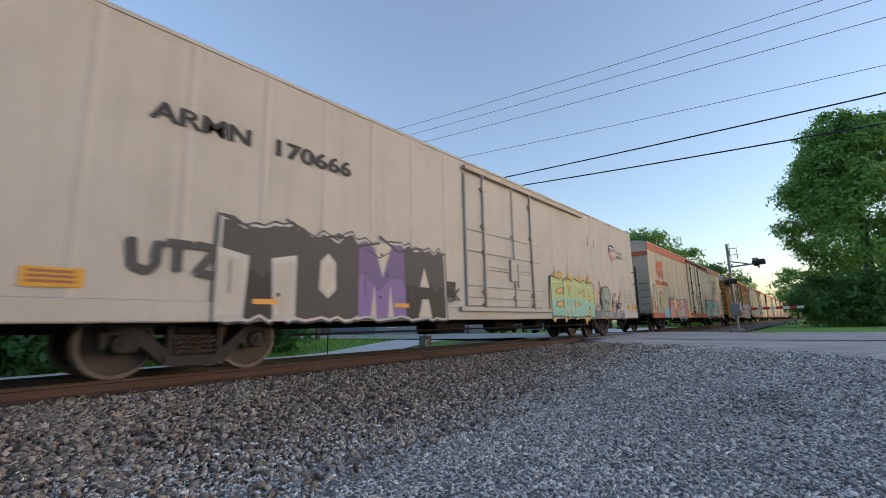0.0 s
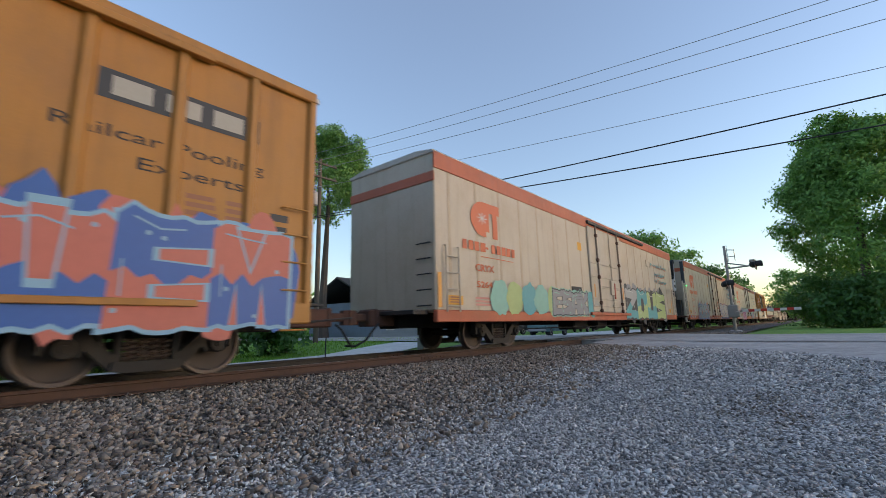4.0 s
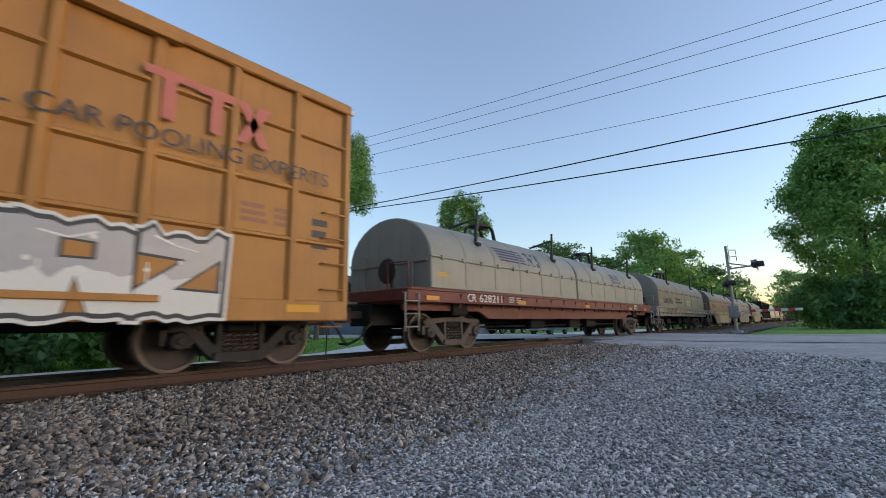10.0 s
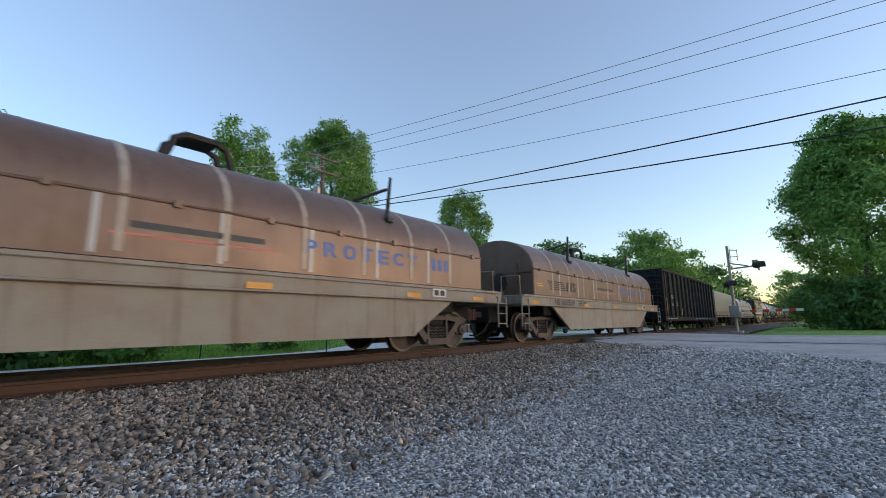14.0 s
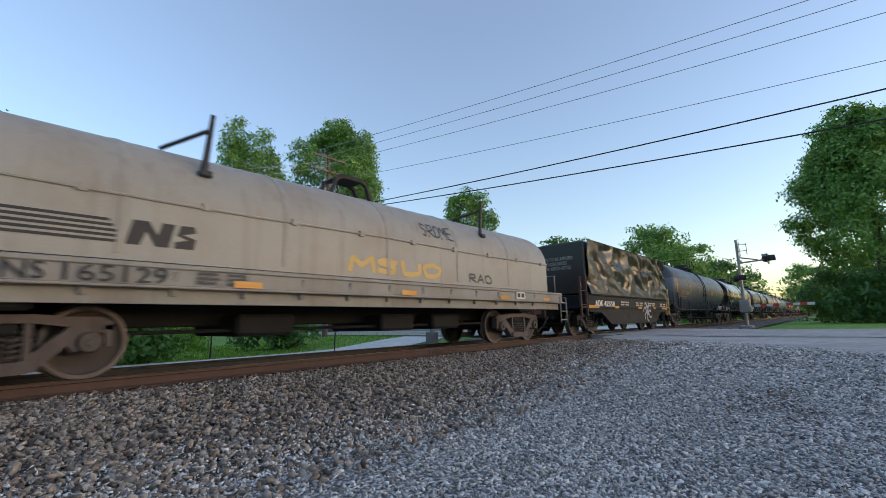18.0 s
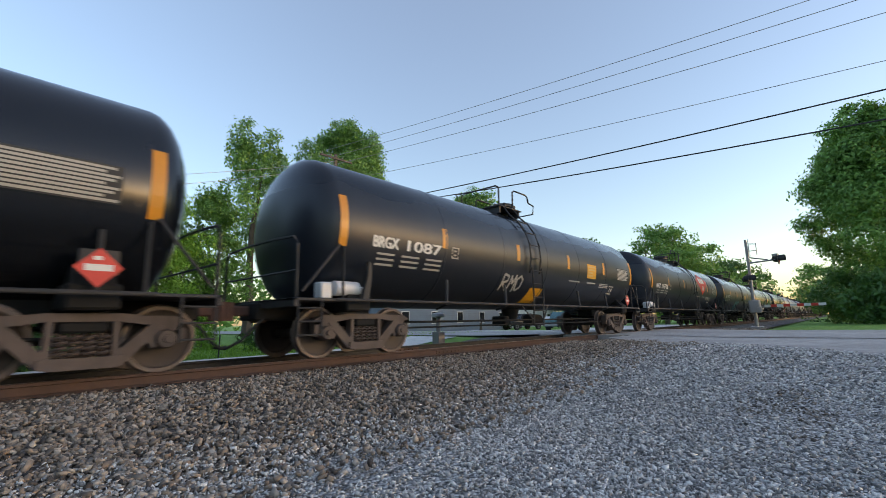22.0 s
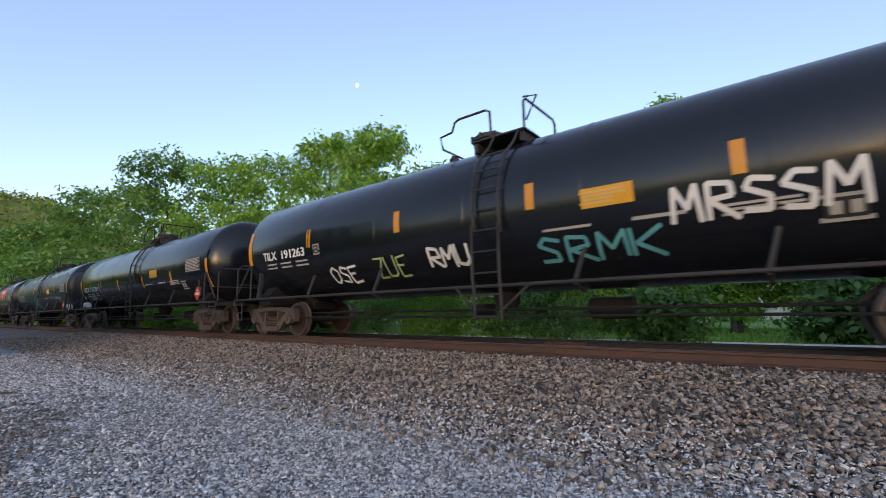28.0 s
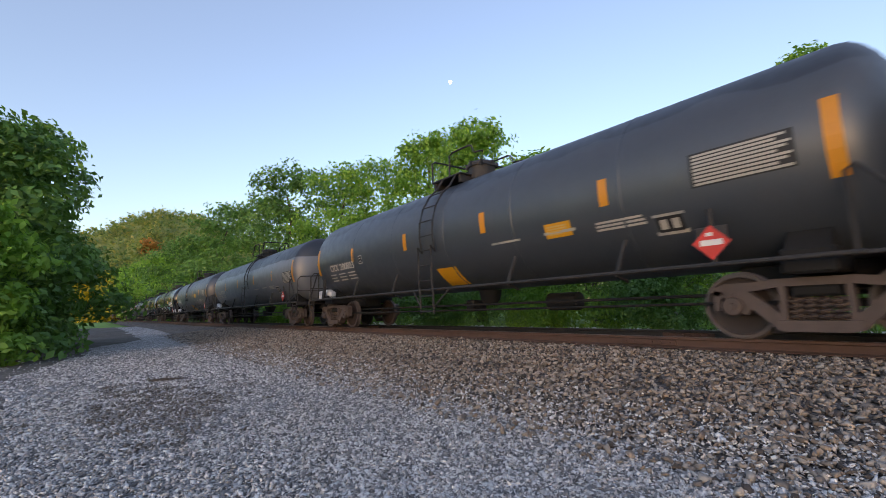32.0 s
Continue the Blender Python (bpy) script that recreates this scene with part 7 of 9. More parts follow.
def coil_plain(g, e0, put):
    g.put = put
    g.bars(-2.6, -0.6, 1.68, 2.05, 2, "ink", 1)
    tag(g, 0.6, 1.6, 1.65, 1.95, [4, 1], "lime", 0.05)


def coil_words(g, e0, put):
    g.put = put
    for i, c in enumerate("PROTECT"):
        g.words(c, 1.28 + 0.42 * i, 1.28 + 0.42 * i + 0.27, 1.8, 2.06, "blue", 0.03)
    for i in range(3):
        g.words("I", 4.57 + 0.22 * i, 4.57 + 0.22 * i + 0.1, 1.8, 2.06, "blue", 0.05)
    g.block(-1.2, 0.6, 1.86, 1.95, "char", 1).block(-1.4, 0.9, 1.76, 1.79, "rose", 1)
    for i in range(7):
        g.block(-4.6 + 1.5 * i, -4.52 + 1.5 * i, 1.5, 2.28, "silver", 2)


def coil_old(g, e0, put):
    g.put = put
    tag(g, 1.0, 2.1, 2.5, 2.8, [4, 8, 1, 2, 6], "char", 0.02)
    tag(g, -1.0, 1.6, 1.6, 1.85, [2, 4, 7, 1], "gold", 0.05, 4)
    tag(g, 2.6, 3.6, 1.55, 1.75, [8, 3, 1], "char", 0.025, 6)


coil_car(173.3, 19.0, 6.9, "grey-green two-hooded coil car on a maroon frame", "coilgrey", "maroon", False, 2, 3.28, 2.18, mark="navy", number=("CR", "628211"), cover_x=(-8.2, 8.0), marks=[(-5.4, -2.7, 2.36, 2.78), (3.5, 4.7, 2.28, 2.68)])
coil_car(190.6, 15.6, 5.25, "weathered grey coil car with an arched cover", "coiltan", "sillgrey", False, 1, 3.42, 2.35, number=("NS", "163814"),
         extras=coil_plain)
coil_car(206.3, 15.8, 5.2, "rust-brown coil car with blue lettering and graffiti along its skirt", "coilbrown", "silltan", True, 1, 3.32, 2.27, number=("NS", "165845"), extras=coil_tags)
coil_car(222.1, 15.8, 5.2, "rust-brown coil car with a riveted arched cover", "coilbrown", "silltan", True, 1, 3.32, 2.27, number=("NS", "165203"), extras=coil_words)
coil_car(237.75, 15.5, 5.2, "rust-brown coil car with scraped pale ribs", "coilbrown", "silltan", True, 1, 3.32, 2.27, number=("NS", "165569"), extras=coil_words)
coil_car(269.9, 15.5, 5.2, "plain grey coil car with a flat-topped cover", "coilgrey", "sillgrey", False, 1, 3.3, 2.3, flat=True, mark=None)
coil_car(285.75, 16.1, 5.45, "pale grey coil car with rust-streaked arched cover", "coilpale", "sillgrey", False, 1, 3.38, 2.3, number=("NS", "165129"), extras=coil_old)


# ---- gondolas ----
def gondola(place):
    ob = car("gondola_car", "black high-sided gondola car with white lettering", place, 16.6, (-6.0, 6.0), "gondola car", "truckiron")
    e0 = 7.95
    B = M["gonblack"]
    k = Kit().box(-e0, e0, -1.5, -1.46, 0.72, 3.52).box(-e0, e0, 1.46, 1.5, 0.72, 3.52).box(-e0, -e0 + 0.04, -1.46, 1.46, 0.72, 3.45).box(e0 - 0.04, e0, -1.46, 1.46, 0.72, 3.45).box(-e0 + 0.04, e0 - 0.04, -1.46, 1.46, 1.0, 1.06)
    part("body", k, B, ob)
    part("top_chord", Kit().box(-e0 - 0.03, e0 + 0.03, -1.6, -1.44, 3.46, 3.60, 0.02).box(-e0 - 0.03, e0 + 0.03, 1.44, 1.6, 3.46, 3.60, 0.02).box(-e0 - 0.05, -e0 + 0.08, -1.44, 1.44, 3.44, 3.58, 0.02).box(e0 - 0.08, e0 + 0.05, -1.44, 1.44, 3.44, 3.58, 0.02), B, ob)
    part("side_sill", Kit().box(-e0, e0, -1.58, -1.44, 0.62, 0.86, 0.02).box(-e0, e0, 1.44, 1.58, 0.62, 0.86, 0.02), B, ob)
    post = once("gonpost", lambda: Kit().prism([(-0.11, -1.50), (-0.06, -1.60), (0.06, -1.60), (0.11, -1.50)], 0.86, 3.46, "z").mesh("post", B, 30))
    for i in range(13):
        p = part("post", post, None, ob)
        p.location = (-e0 + 1.5 + (2 * e0 - 3.0) * i / 12, 0, 0)
    for x in (-e0 - 0.02, e0 - 0.3):
        part("corner_post", Kit().box(x, x + 0.32, -1.59, -1.48, 0.86, 3.46, 0.02), B, ob)
    for s in (-1, 1):
        for i in range(6):
            z = 1.15 + 0.38 * i
            part("end_rib", Kit().box(min(s * e0, s * (e0 + 0.1)), max(s * e0, s * (e0 + 0.1)), -1.46, 1.46, z, z + 0.16, 0.04), B, ob)
    ladder(ob, -e0 + 0.15, -e0 + 0.62, -1.58, 0.9, 3.4, 7, B)
    ladder(ob, -e0 - 0.12 - 0.0, -e0 - 0.1, -1.2, 0.9, 3.4, 7, B)
    d = Decal(flat_side(-1.505))
    d.words("SAXX", -e0 + 1.62, -e0 + 2.48, 1.95, 2.13, "white", 0.02).words("361", -e0 + 1.63, -e0 + 2.24, 1.52, 1.70, "white", 0.02)
    d.block(-e0 + 3.25, -e0 + 3.55, 1.55, 1.78, "pale", 1)
    d.off = 0.007
    d.block(-e0 + 3.29, -e0 + 3.51, 1.59, 1.74, "ink", 1)
    d.done("lettering", ob, "white stencilled lettering")
    d = Decal(flat_side(-1.585))
    d.bars(-e0 + 0.4, -e0 + 2.9, 0.7, 0.8, 1, "pale", 4, 4).bars(0, 6, 0.7, 0.8, 1, "pale", 4, 5)
    d.done("stencil", ob)
    for u, w, za, zb in ((-e0 + 0.66, 0.2, 1.05, 1.95), (-e0 + 4.35, 0.18, 1.0, 1.4), (-e0 + 6.7, 0.18, 1.0, 1.4), (-e0 + 10.2, 0.18, 1.0, 1.4), (-e0 + 12.5, 0.18, 1.0, 1.4)):
        part("reflector", Decal(flat_side(-1.51)).block(u, u + w, za, zb, "amber", 1).mesh("reflector", M["amber"], 0), None, ob)
    u = Kit().box(-e0, e0, -0.35, 0.35, 0.6, 1.0, 0.02)
    for x in (-6, 6):
        u.box(x - 0.3, x + 0.3, -1.4, 1.4, 0.78, 1.0, 0.02)
    part("underframe", u, M["underframe"], ob)
    return ob


def tarped_gondola(place):
    ob = car("covered_gondola_car", "black gondola car under a tall crumpled glossy tarpaulin", place, 13.15, (-3.98, 3.98), "gondola car", "truckiron")
    e0, B = 5.11, M["gonblack"]
    c0 = 0.06
    part("body", Kit().box(c0 - e0, c0 + e0, -1.5, 1.5, 0.95, 1.48, 0.02), B, ob)
    for s in (-1, 1):
        part("skirt", Kit().prism([(c0 - e0 + 0.05, 1.0), (c0 - e0 + 0.05, 0.86), (c0 - e0 + 1.2, 0.82), (c0 - e0 + 2.15, 0.36), (c0 + e0 - 2.15, 0.36), (c0 + e0 - 1.2, 0.82), (c0 + e0 - 0.05, 0.86), (c0 + e0 - 0.05, 1.0)], s * 1.47 - 0.03, s * 1.47 + 0.03), B, ob)
    part("top_chord", Kit().box(c0 - e0 - 0.03, c0 + e0 + 0.03, -1.55, -1.46, 1.44, 1.54, 0.02).box(c0 - e0 - 0.03, c0 + e0 + 0.03, 1.46, 1.55, 1.44, 1.54, 0.02), B, ob)
    n, m = 170, 44

    def crumple(u, w):
        """Soft creased folds, strongest halfway up."""
        q = abs(noise.noise(Vector((u * 0.8 + w * 0.3, w * 1.2, 2.0)))) ** 1.2 * 0.55 + abs(noise.noise(Vector((u * 2.4 - w * 0.8, w * 2.6, 11.0)))) * 0.07 + max(noise.noise(Vector((u * 1.7 + w * 1.2, w * 1.9, 7.0))), 0) * 0.27 + noise.noise(Vector((u * 0.35, w * 0.6, 4.0))) * 0.12
        return -q * min(1, (w - 1.5) * 3, (3.55 - w) * 4)

    T = M["tarp"]
    side = Kit().sheet([c0 - e0 + 0.05 + (2 * e0 - 0.1) * i / n for i in range(n + 1)], [1.5 + 2.0 * j / m for j in range(m + 1)], lambda u, w: (u, -1.47 - 0.05 - crumple(u, w) * 0.5 - 0.09, w))
    cover = part("tarpaulin", side, T, ob, "crumpled glossy black tarpaulin", 80)
    k = Kit().box(c0 - e0 + 0.06, c0 + e0 - 0.06, -1.44, 1.46, 1.5, 3.48, 0.05)
    part("load_frame", k, T, cover)
    part("strap", Kit().tube([(c0 - e0, -1.66, 2.72), (c0, -1.72, 2.66), (c0 + e0, -1.66, 2.72)], 0.012, 5).tube([(c0 - e0, -1.6, 3.5), (c0 + e0, -1.6, 3.5)], 0.02, 5), M["iron"], cover)
    for x in (c0 - 2.9, c0 + 2.9):
        part("tie_post", Kit().lathe([(3.46, 0.22), (3.6, 0.14), (3.7, 0.1), (3.82, 0.12)], 8, "z", (x, -0.2, 0)), M["iron"], cover)
    for s in (-1, 1):
        x = c0 + s * (e0 + 0.06)
        part("end_post", Kit().box(x - 0.04, x + 0.04, -1.5, -1.42, 0.7, 2.2, 0.01).box(x - 0.04 + s * 0.5, x + 0.04 + s * 0.5, -1.5, -1.42, 0.7, 2.1, 0.01).tube([(x, -1.46, 1.1), (x + s * 0.5, -1.46, 1.1)], 0.02, 6).tube([(x, -1.46, 1.6), (x + s * 0.5, -1.46, 1.6)], 0.02, 6), M["couplerrust"] if s < 0 else M["gold"], ob)
        part("end_platform", Kit().box(min(x, x + s * 0.6), max(x, x + s * 0.6), -1.5, 1.5, 0.98, 1.05, 0.01), B, ob)
    e_ = Kit()
    d = Decal(lambda u, z, off: (c0 - e0 + 0.05 - off, u, z))
    d.words("COVERS TO BE APPLIED", 0.55, -1.0, 2.82, 2.95, "pale", 0.01).words("TO CAR SERIES", 0.2, -0.75, 2.64, 2.77, "pale", 0.01).words("AOK 42523-42722", 0.3, -0.9, 2.46, 2.59, "pale", 0.01).done("stencil", ob, "white stencilled lettering")
    d = Decal(flat_side(-1.505))
    d.words("AOK", c0 - e0 + 0.61, c0 - e0 + 1.36, 1.06, 1.29, "white", 0.025).words("42558", c0 - e0 + 1.47, c0 - e0 + 2.57, 1.06, 1.26, "white", 0.025)
    for i in range(4):
        d.bars(c0 - e0 + 3.3 + 1.9 * i, c0 - e0 + 4.4 + 1.9 * i, 1.1, 1.3, 2, "pale", i, 2)
    for u, w in ((-5.1, 0.93), (-2.5, 0.45), (0.4, 0.5), (2.7, 0.4), (4.2, 0.9)):
        d.block(c0 + u, c0 + u + w, 0.99, 1.09, "amber", 1)
    d.off = 0.006
    for i in range(7):
        d.stroke([(c0 + 1.7, 0.95), (c0 + 1.7 + 0.5 * math.cos(i * 0.9), 0.9 + 0.4 * math.sin(i * 0.9)), (c0 + 1.7 + 0.62 * math.cos(i * 0.9 + 0.4), 0.86 + 0.45 * math.sin(i * 0.9 + 0.4))], 0.045, "silver")
    d.blob(c0 + 1.7, 0.95, 0.3, 0.24, "silver", 3)
    for q in (-0.1, 0.12):
        d.blob(c0 + 1.7 + q, 1.0, 0.06, 0.08, "ink", 4)
    d.done("lettering", ob, "white lettering and a white scrawled tag")
    u = Kit().box(c0 - e0 - 0.6, c0 + e0 + 0.3, -0.35, 0.35, 0.6, 0.98, 0.02)
    for x in (-4.1, 4.1):
        u.box(x - 0.3, x + 0.3, -1.4, 1.4, 0.78, 0.98, 0.02)
    part("underframe", u, M["underframe"], ob)
    return ob


gondola(254.15)
tarped_gondola(300.38)


# ---- boxcars ----
def swirl(d, u0, u1, z0, z1):
    """Crossing red and blue bars of the pool's sign."""
    w, h = u1 - u0, z1 - z0
    for pts, key in (([(0.06, 1), (0.5, 0.66), (0.58, 0.5), (0.5, 0.32), (0.02, 0.1)], "blue"), ([(0.02, 0.84), (0.46, 0.48)], "red"), ([(0.46, 0.46), (0.0, 0.27)], "red"), ([(0.98, 0.96), (0.66, 0.66), (0.62, 0.5), (0.66, 0.3), (0.98, 0.0)], "blue"), ([(1.0, 0.78), (0.72, 0.5)], "red"), ([(0.72, 0.48), (1.0, 0.18)], "red")):
        d.stroke([(u0 + p[0] * w, z0 + p[1] * h) for p in pts], 0.062, key)


def boxcar(place, body, tc, label, door, mark, belts=False, art=None, sign=None, side_words=None, length=17.7):
    ob = car("box_car", label, place, length, (-tc, tc), "box car", "truckiron", "box cars of the train")
    e0, y0 = body / 2, 1.50
    Y, K = M["boxyellow"], M["doorblack"]
    part("body", Kit().box(-e0, e0, -y0, y0, 1.0, 4.68, 0.02), Y, ob)
    rf = Kit().prism([(-y0 - 0.07, 4.66), (-y0 - 0.07, 4.74), (-0.9, 4.86), (0.9, 4.86), (y0 + 0.07, 4.74), (y0 + 0.07, 4.66)], -e0 - 0.06, e0 + 0.06, "x")
    roof = part("roof", rf, M["roofgrey"], ob)
    part("top_rail", Kit().box(-e0, e0, -y0 - 0.09, -y0, 4.62, 4.82, 0.02).box(-e0, e0, y0, y0 + 0.09, 4.62, 4.82, 0.02), Y, ob)
    part("side_sill", Kit().box(-e0, e0, -y0 - 0.07, -y0 + 0.05, 0.72, 1.06, 0.02).box(-e0, e0, y0 - 0.05, y0 + 0.07, 0.72, 1.06, 0.02), Y, ob)
    post = once("boxpost", lambda: Kit().prism([(-0.10, -y0), (-0.05, -y0 - 0.075), (0.05, -y0 - 0.075), (0.10, -y0)], 1.04, 4.64, "z").mesh("post", Y, 30))
    d0, d1 = door
    n1 = max(int((d0 + e0) / (1.05 if belts else 0.95)), 1)
    xs = [-e0 + 0.06 + (d0 + e0 - 0.18) * i / n1 for i in range(n1 + 1)]
    n2 = max(int((e0 - d1) / (1.05 if belts else 0.95)), 1)
    xs += [d1 + 0.12 + (e0 - d1 - 0.18) * i / n2 for i in range(n2 + 1)]
    for x in xs:
        part("post", post, None, ob).location = (x, 0, 0)
    if belts:
        for z in (2.05, 2.92, 3.92):
            for a_, b_ in ((-e0, d0 - 0.05), (d1 + 0.05, e0)):
                part("belt_rail", Kit().prism([(-y0, z - 0.05), (-y0 - 0.055, z - 0.02), (-y0 - 0.055, z + 0.02), (-y0, z + 0.05)], a_, b_, "x"), Y, ob)
    mid = (d0 + d1) / 2
    for a_, b_ in ((d0, mid - 0.02), (mid + 0.02, d1)):
        dr = part("door", Kit().box(a_, b_, -y0 - 0.07, -y0 - 0.02, 1.04, 4.56, 0.02), K, ob, "black ribbed sliding door")
        for z in (1.1, 1.75, 2.55, 3.35, 4.1, 4.45):
            part("door_rib", Kit().box(a_ + 0.05, b_ - 0.05, -y0 - 0.105, -y0 - 0.07, z, z + 0.09, 0.015), K, dr)
        for x in (a_ + 0.1, (a_ + b_) / 2, b_ - 0.16):
            part("door_post", Kit().box(x, x + 0.07, -y0 - 0.10, -y0 - 0.07, 1.06, 4.52, 0.012), K, dr)
        part("lock_bar", Kit().tube([(b_ - 0.28, -y0 - 0.13, 1.1), (b_ - 0.28, -y0 - 0.13, 4.3)], 0.025, 6).tube([(b_ - 0.5, -y0 - 0.13, 2.0), (b_ - 0.1, -y0 - 0.13, 2.0)], 0.02, 6), K, dr)
        dd = Decal(flat_side(-y0 - 0.07))
        dd.bars(a_ + 0.35, b_ - 0.5, 3.5, 3.9, 3, "pale", int(a_ * 7) + 2).bars(a_ + 0.2, b_ - 0.4, 2.15, 2.5, 3, "pale", int(b_ * 7)).block(a_ + 0.5, a_ + 0.85, 2.75, 3.0, "silver", 1).bars(a_ + 0.3, b_ - 0.5, 1.3, 1.65, 3, "pale", 9, 2)
        dd.done("stencil", dr)
    part("door_track", Kit().box(d0 - 0.3, min(d1 + (d1 - d0), e0), -y0 - 0.14, -y0 - 0.02, 0.96, 1.05, 0.01).box(d0 - 0.1, min(d1 + (d1 - d0), e0), -y0 - 0.15, -y0 - 0.02, 4.56, 4.66, 0.01), Y, ob)
    for s in (-1, 1):
        for i in range(9 if not belts else 7):
            z = 1.15 + (3.3 / (9 if not belts else 7)) * i
            part("end_rib", Kit().prism([(s * e0, z), (s * (e0 + 0.10), z + 0.06), (s * (e0 + 0.10), z + 0.2), (s * e0, z + 0.28)], -1.42, 1.42), Y, ob)
    part("end_panel", Kit().box(-e0 - 0.03, -e0, -y0 + 0.02, y0 - 0.02, 4.3, 4.7, 0.01), M["roofgrey"], ob)
    for q in (-e0 + 0.12, e0 - 0.56):
        for z in (0.62, 1.25, 1.7, 2.15, 2.6):
            part("grab_iron", Kit().tube([(q, -y0 - 0.01, z), (q, -y0 - 0.09, z), (q + 0.44, -y0 - 0.09, z), (q + 0.44, -y0 - 0.01, z)], 0.016, 6), Y, ob)
    for s in (-1, 1):
        part("draft_sill", Kit().box(min(s * e0, s * (length / 2 - 0.6)), max(s * e0, s * (length / 2 - 0.6)), -0.22, 0.22, 0.66, 1.04, 0.03), M["couplerrust"], ob)
        part("brake_step", Kit().box(min(s * e0, s * (e0 + 0.4)), max(s * e0, s * (e0 + 0.4)), -1.35, -0.5, 1.02, 1.07, 0.01).tube([(s * (e0 + 0.1), -1.4, 0.75), (s * (length / 2 - 0.3), -0.5, 0.85)], 0.02, 6), M["iron"], ob)
    u = Kit().box(-e0, e0, -0.35, 0.35, 0.6, 1.0, 0.02)
    for x in (-tc, tc):
        u.box(x - 0.3, x + 0.3, -1.4, 1.4, 0.74, 1.0, 0.02)
    u.lathe([(-1.4, 0.2), (-1.38, 0.24), (-0.5, 0.24), (-0.48, 0.2)], 12, "x", (0, -0.5, 0.68)).box(0.6, 1.3, -0.9, -0.3, 0.45, 0.9, 0.04)
    part("underframe", u, M["underframe"], ob)
    d = Decal(flat_side(-y0 - 0.002))
    if sign:
        d.off = 0.08
        swirl(d, *sign)
        d.off = 0.004
    for s_, u0, u1, z0, z1 in mark:
        d.words(s_, u0, u1, z0, z1, "ink", 0.01)
    for s_, q, z_ in (("next", -e0 + 0.86, 3.60), ("load", -e0 + 0.92, 3.44), ("any", -e0 + 3.4, 3.54), ("road", -e0 + 3.45, 3.38)):
        d.words(s_, q, q + 0.4, z_, z_ + 0.12, "char", 0.0)
    d.block(-e0 + 0.8, -e0 + 1.32, 1.14, 1.29, "yellow", 1)
    d.bars(e0 - 2.0, e0 - 0.9, 2.2, 2.55, 3, "wood2", 3, 2).bars(e0 - 0.75, e0 - 0.3, 1.9, 2.5, 3, "char", 4, 1)
    if side_words:
        side_words(d, e0)
    d.done("lettering", ob, "black stencilled lettering")
    for u_ in (-e0 + 0.15, -e0 + 2.0, -e0 + 4.2, e0 - 3.4, e0 - 1.2):
        r = part("reflector", once("box_tape", lambda: Decal(flat_side(-y0 - 0.08)).block(0, 0.6, 0.86, 0.98, "yellow", 1).mesh("reflector", M["yellow"], 0)), None, ob)
        r.location = (u_, 0, 0)
    if art:
        g = Decal(flat_side(-y0 - 0.076))
        art(g, e0)
        g.done("graffiti", ob, "spray-painted graffiti")
    return ob


def tbox_art(g, e0):
    graffiti(g, -6.9, -2.3, 0.62, 2.1, [0, 8, 6, 1, 5], "purple", "silver", ("char", "purple"), "white", 5, 0.09, "purple2")
    g.off = 0.01
    g.blob(-8.62, 2.95, 0.16, 0.2, "blue", 5)
    g.blob(-8.68, 2.7, 0.1, 0.12, "blue", 6)
    g.blob(-7.45, 1.4, 0.12, 0.28, "char", 7)
    g.off = 0.012
    graffiti(g, 2.6, 8.5, 0.65, 2.15, [3, 4, 7, 6, 2], ("rose", "blue"), "sky", ("rose", "blue"), "sky", 6, 0.06, ("blue", "rose"))


def fbox_art(g, e0):
    g.block(-7.6, -2.3, 0.76, 1.88, "silver", 1)
    g.off = 0.006
    graffiti(g, -7.4, -2.5, 0.82, 1.8, [0, 6, 7, 4, 1, 2], "silver", "steelgrey", None, None, 5, 0.05, "steelgrey", "silver")
    g.off += 0.002
    graffiti(g, -2.2, 1.3, 0.8, 1.75, [4, 3, 8], ("pale", "rose", "gold"), "char", None, "white", 8, 0.06, ("silver", "pale"), "boxyellow")
    graffiti(g, 1.4, 5.5, 0.78, 1.9, [5, 1, 8, 9], "silver", "char", None, "white", 9, 0.08, "white", "boxyellow")




def pool_words(d, e0):
    d.block(e0 - 3.1, e0 - 1.0, 3.55, 3.95, "char", 1)
    d.off = 0.007
    for i in range(3):
        d.block(e0 - 2.95 + 0.62 * i, e0 - 2.5 + 0.62 * i, 3.62, 3.88, "pale", 1)
    d.off = 0.004
    d.words("Railcar Pooling", e0 - 3.5, e0 - 0.9, 3.0, 3.22, "ink", 0.004).words("Experts", e0 - 2.6, e0 - 1.2, 2.66, 2.88, "ink", 0.004)


def fbox_words(d, e0):
    d.off = 0.082
    for u0, u1, z0, z1 in ((-3.4, -2.78, 4.0, 4.12), (-3.17, -3.0, 3.42, 4.0), (-2.74, -2.2, 3.97, 4.1), (-2.54, -2.38, 3.42, 3.97)):
        d.block(e0 + u0, e0 + u1, z0, z1, "rose", 1)
    d.off = 0.082
    d.shape([(e0 - 2.18, 4.08), (e0 - 2.0, 4.08), (e0 - 1.62, 3.42), (e0 - 1.8, 3.42)], "rose").shape([(e0 - 1.8, 4.08), (e0 - 1.62, 4.08), (e0 - 2.0, 3.42), (e0 - 2.18, 3.42)], "rose")
    d.words("RAIL CAR POOLING EXPERTS", e0 - 5.3, e0 - 0.5, 3.06, 3.3, "char", 0.0)
    d.off = 0.004


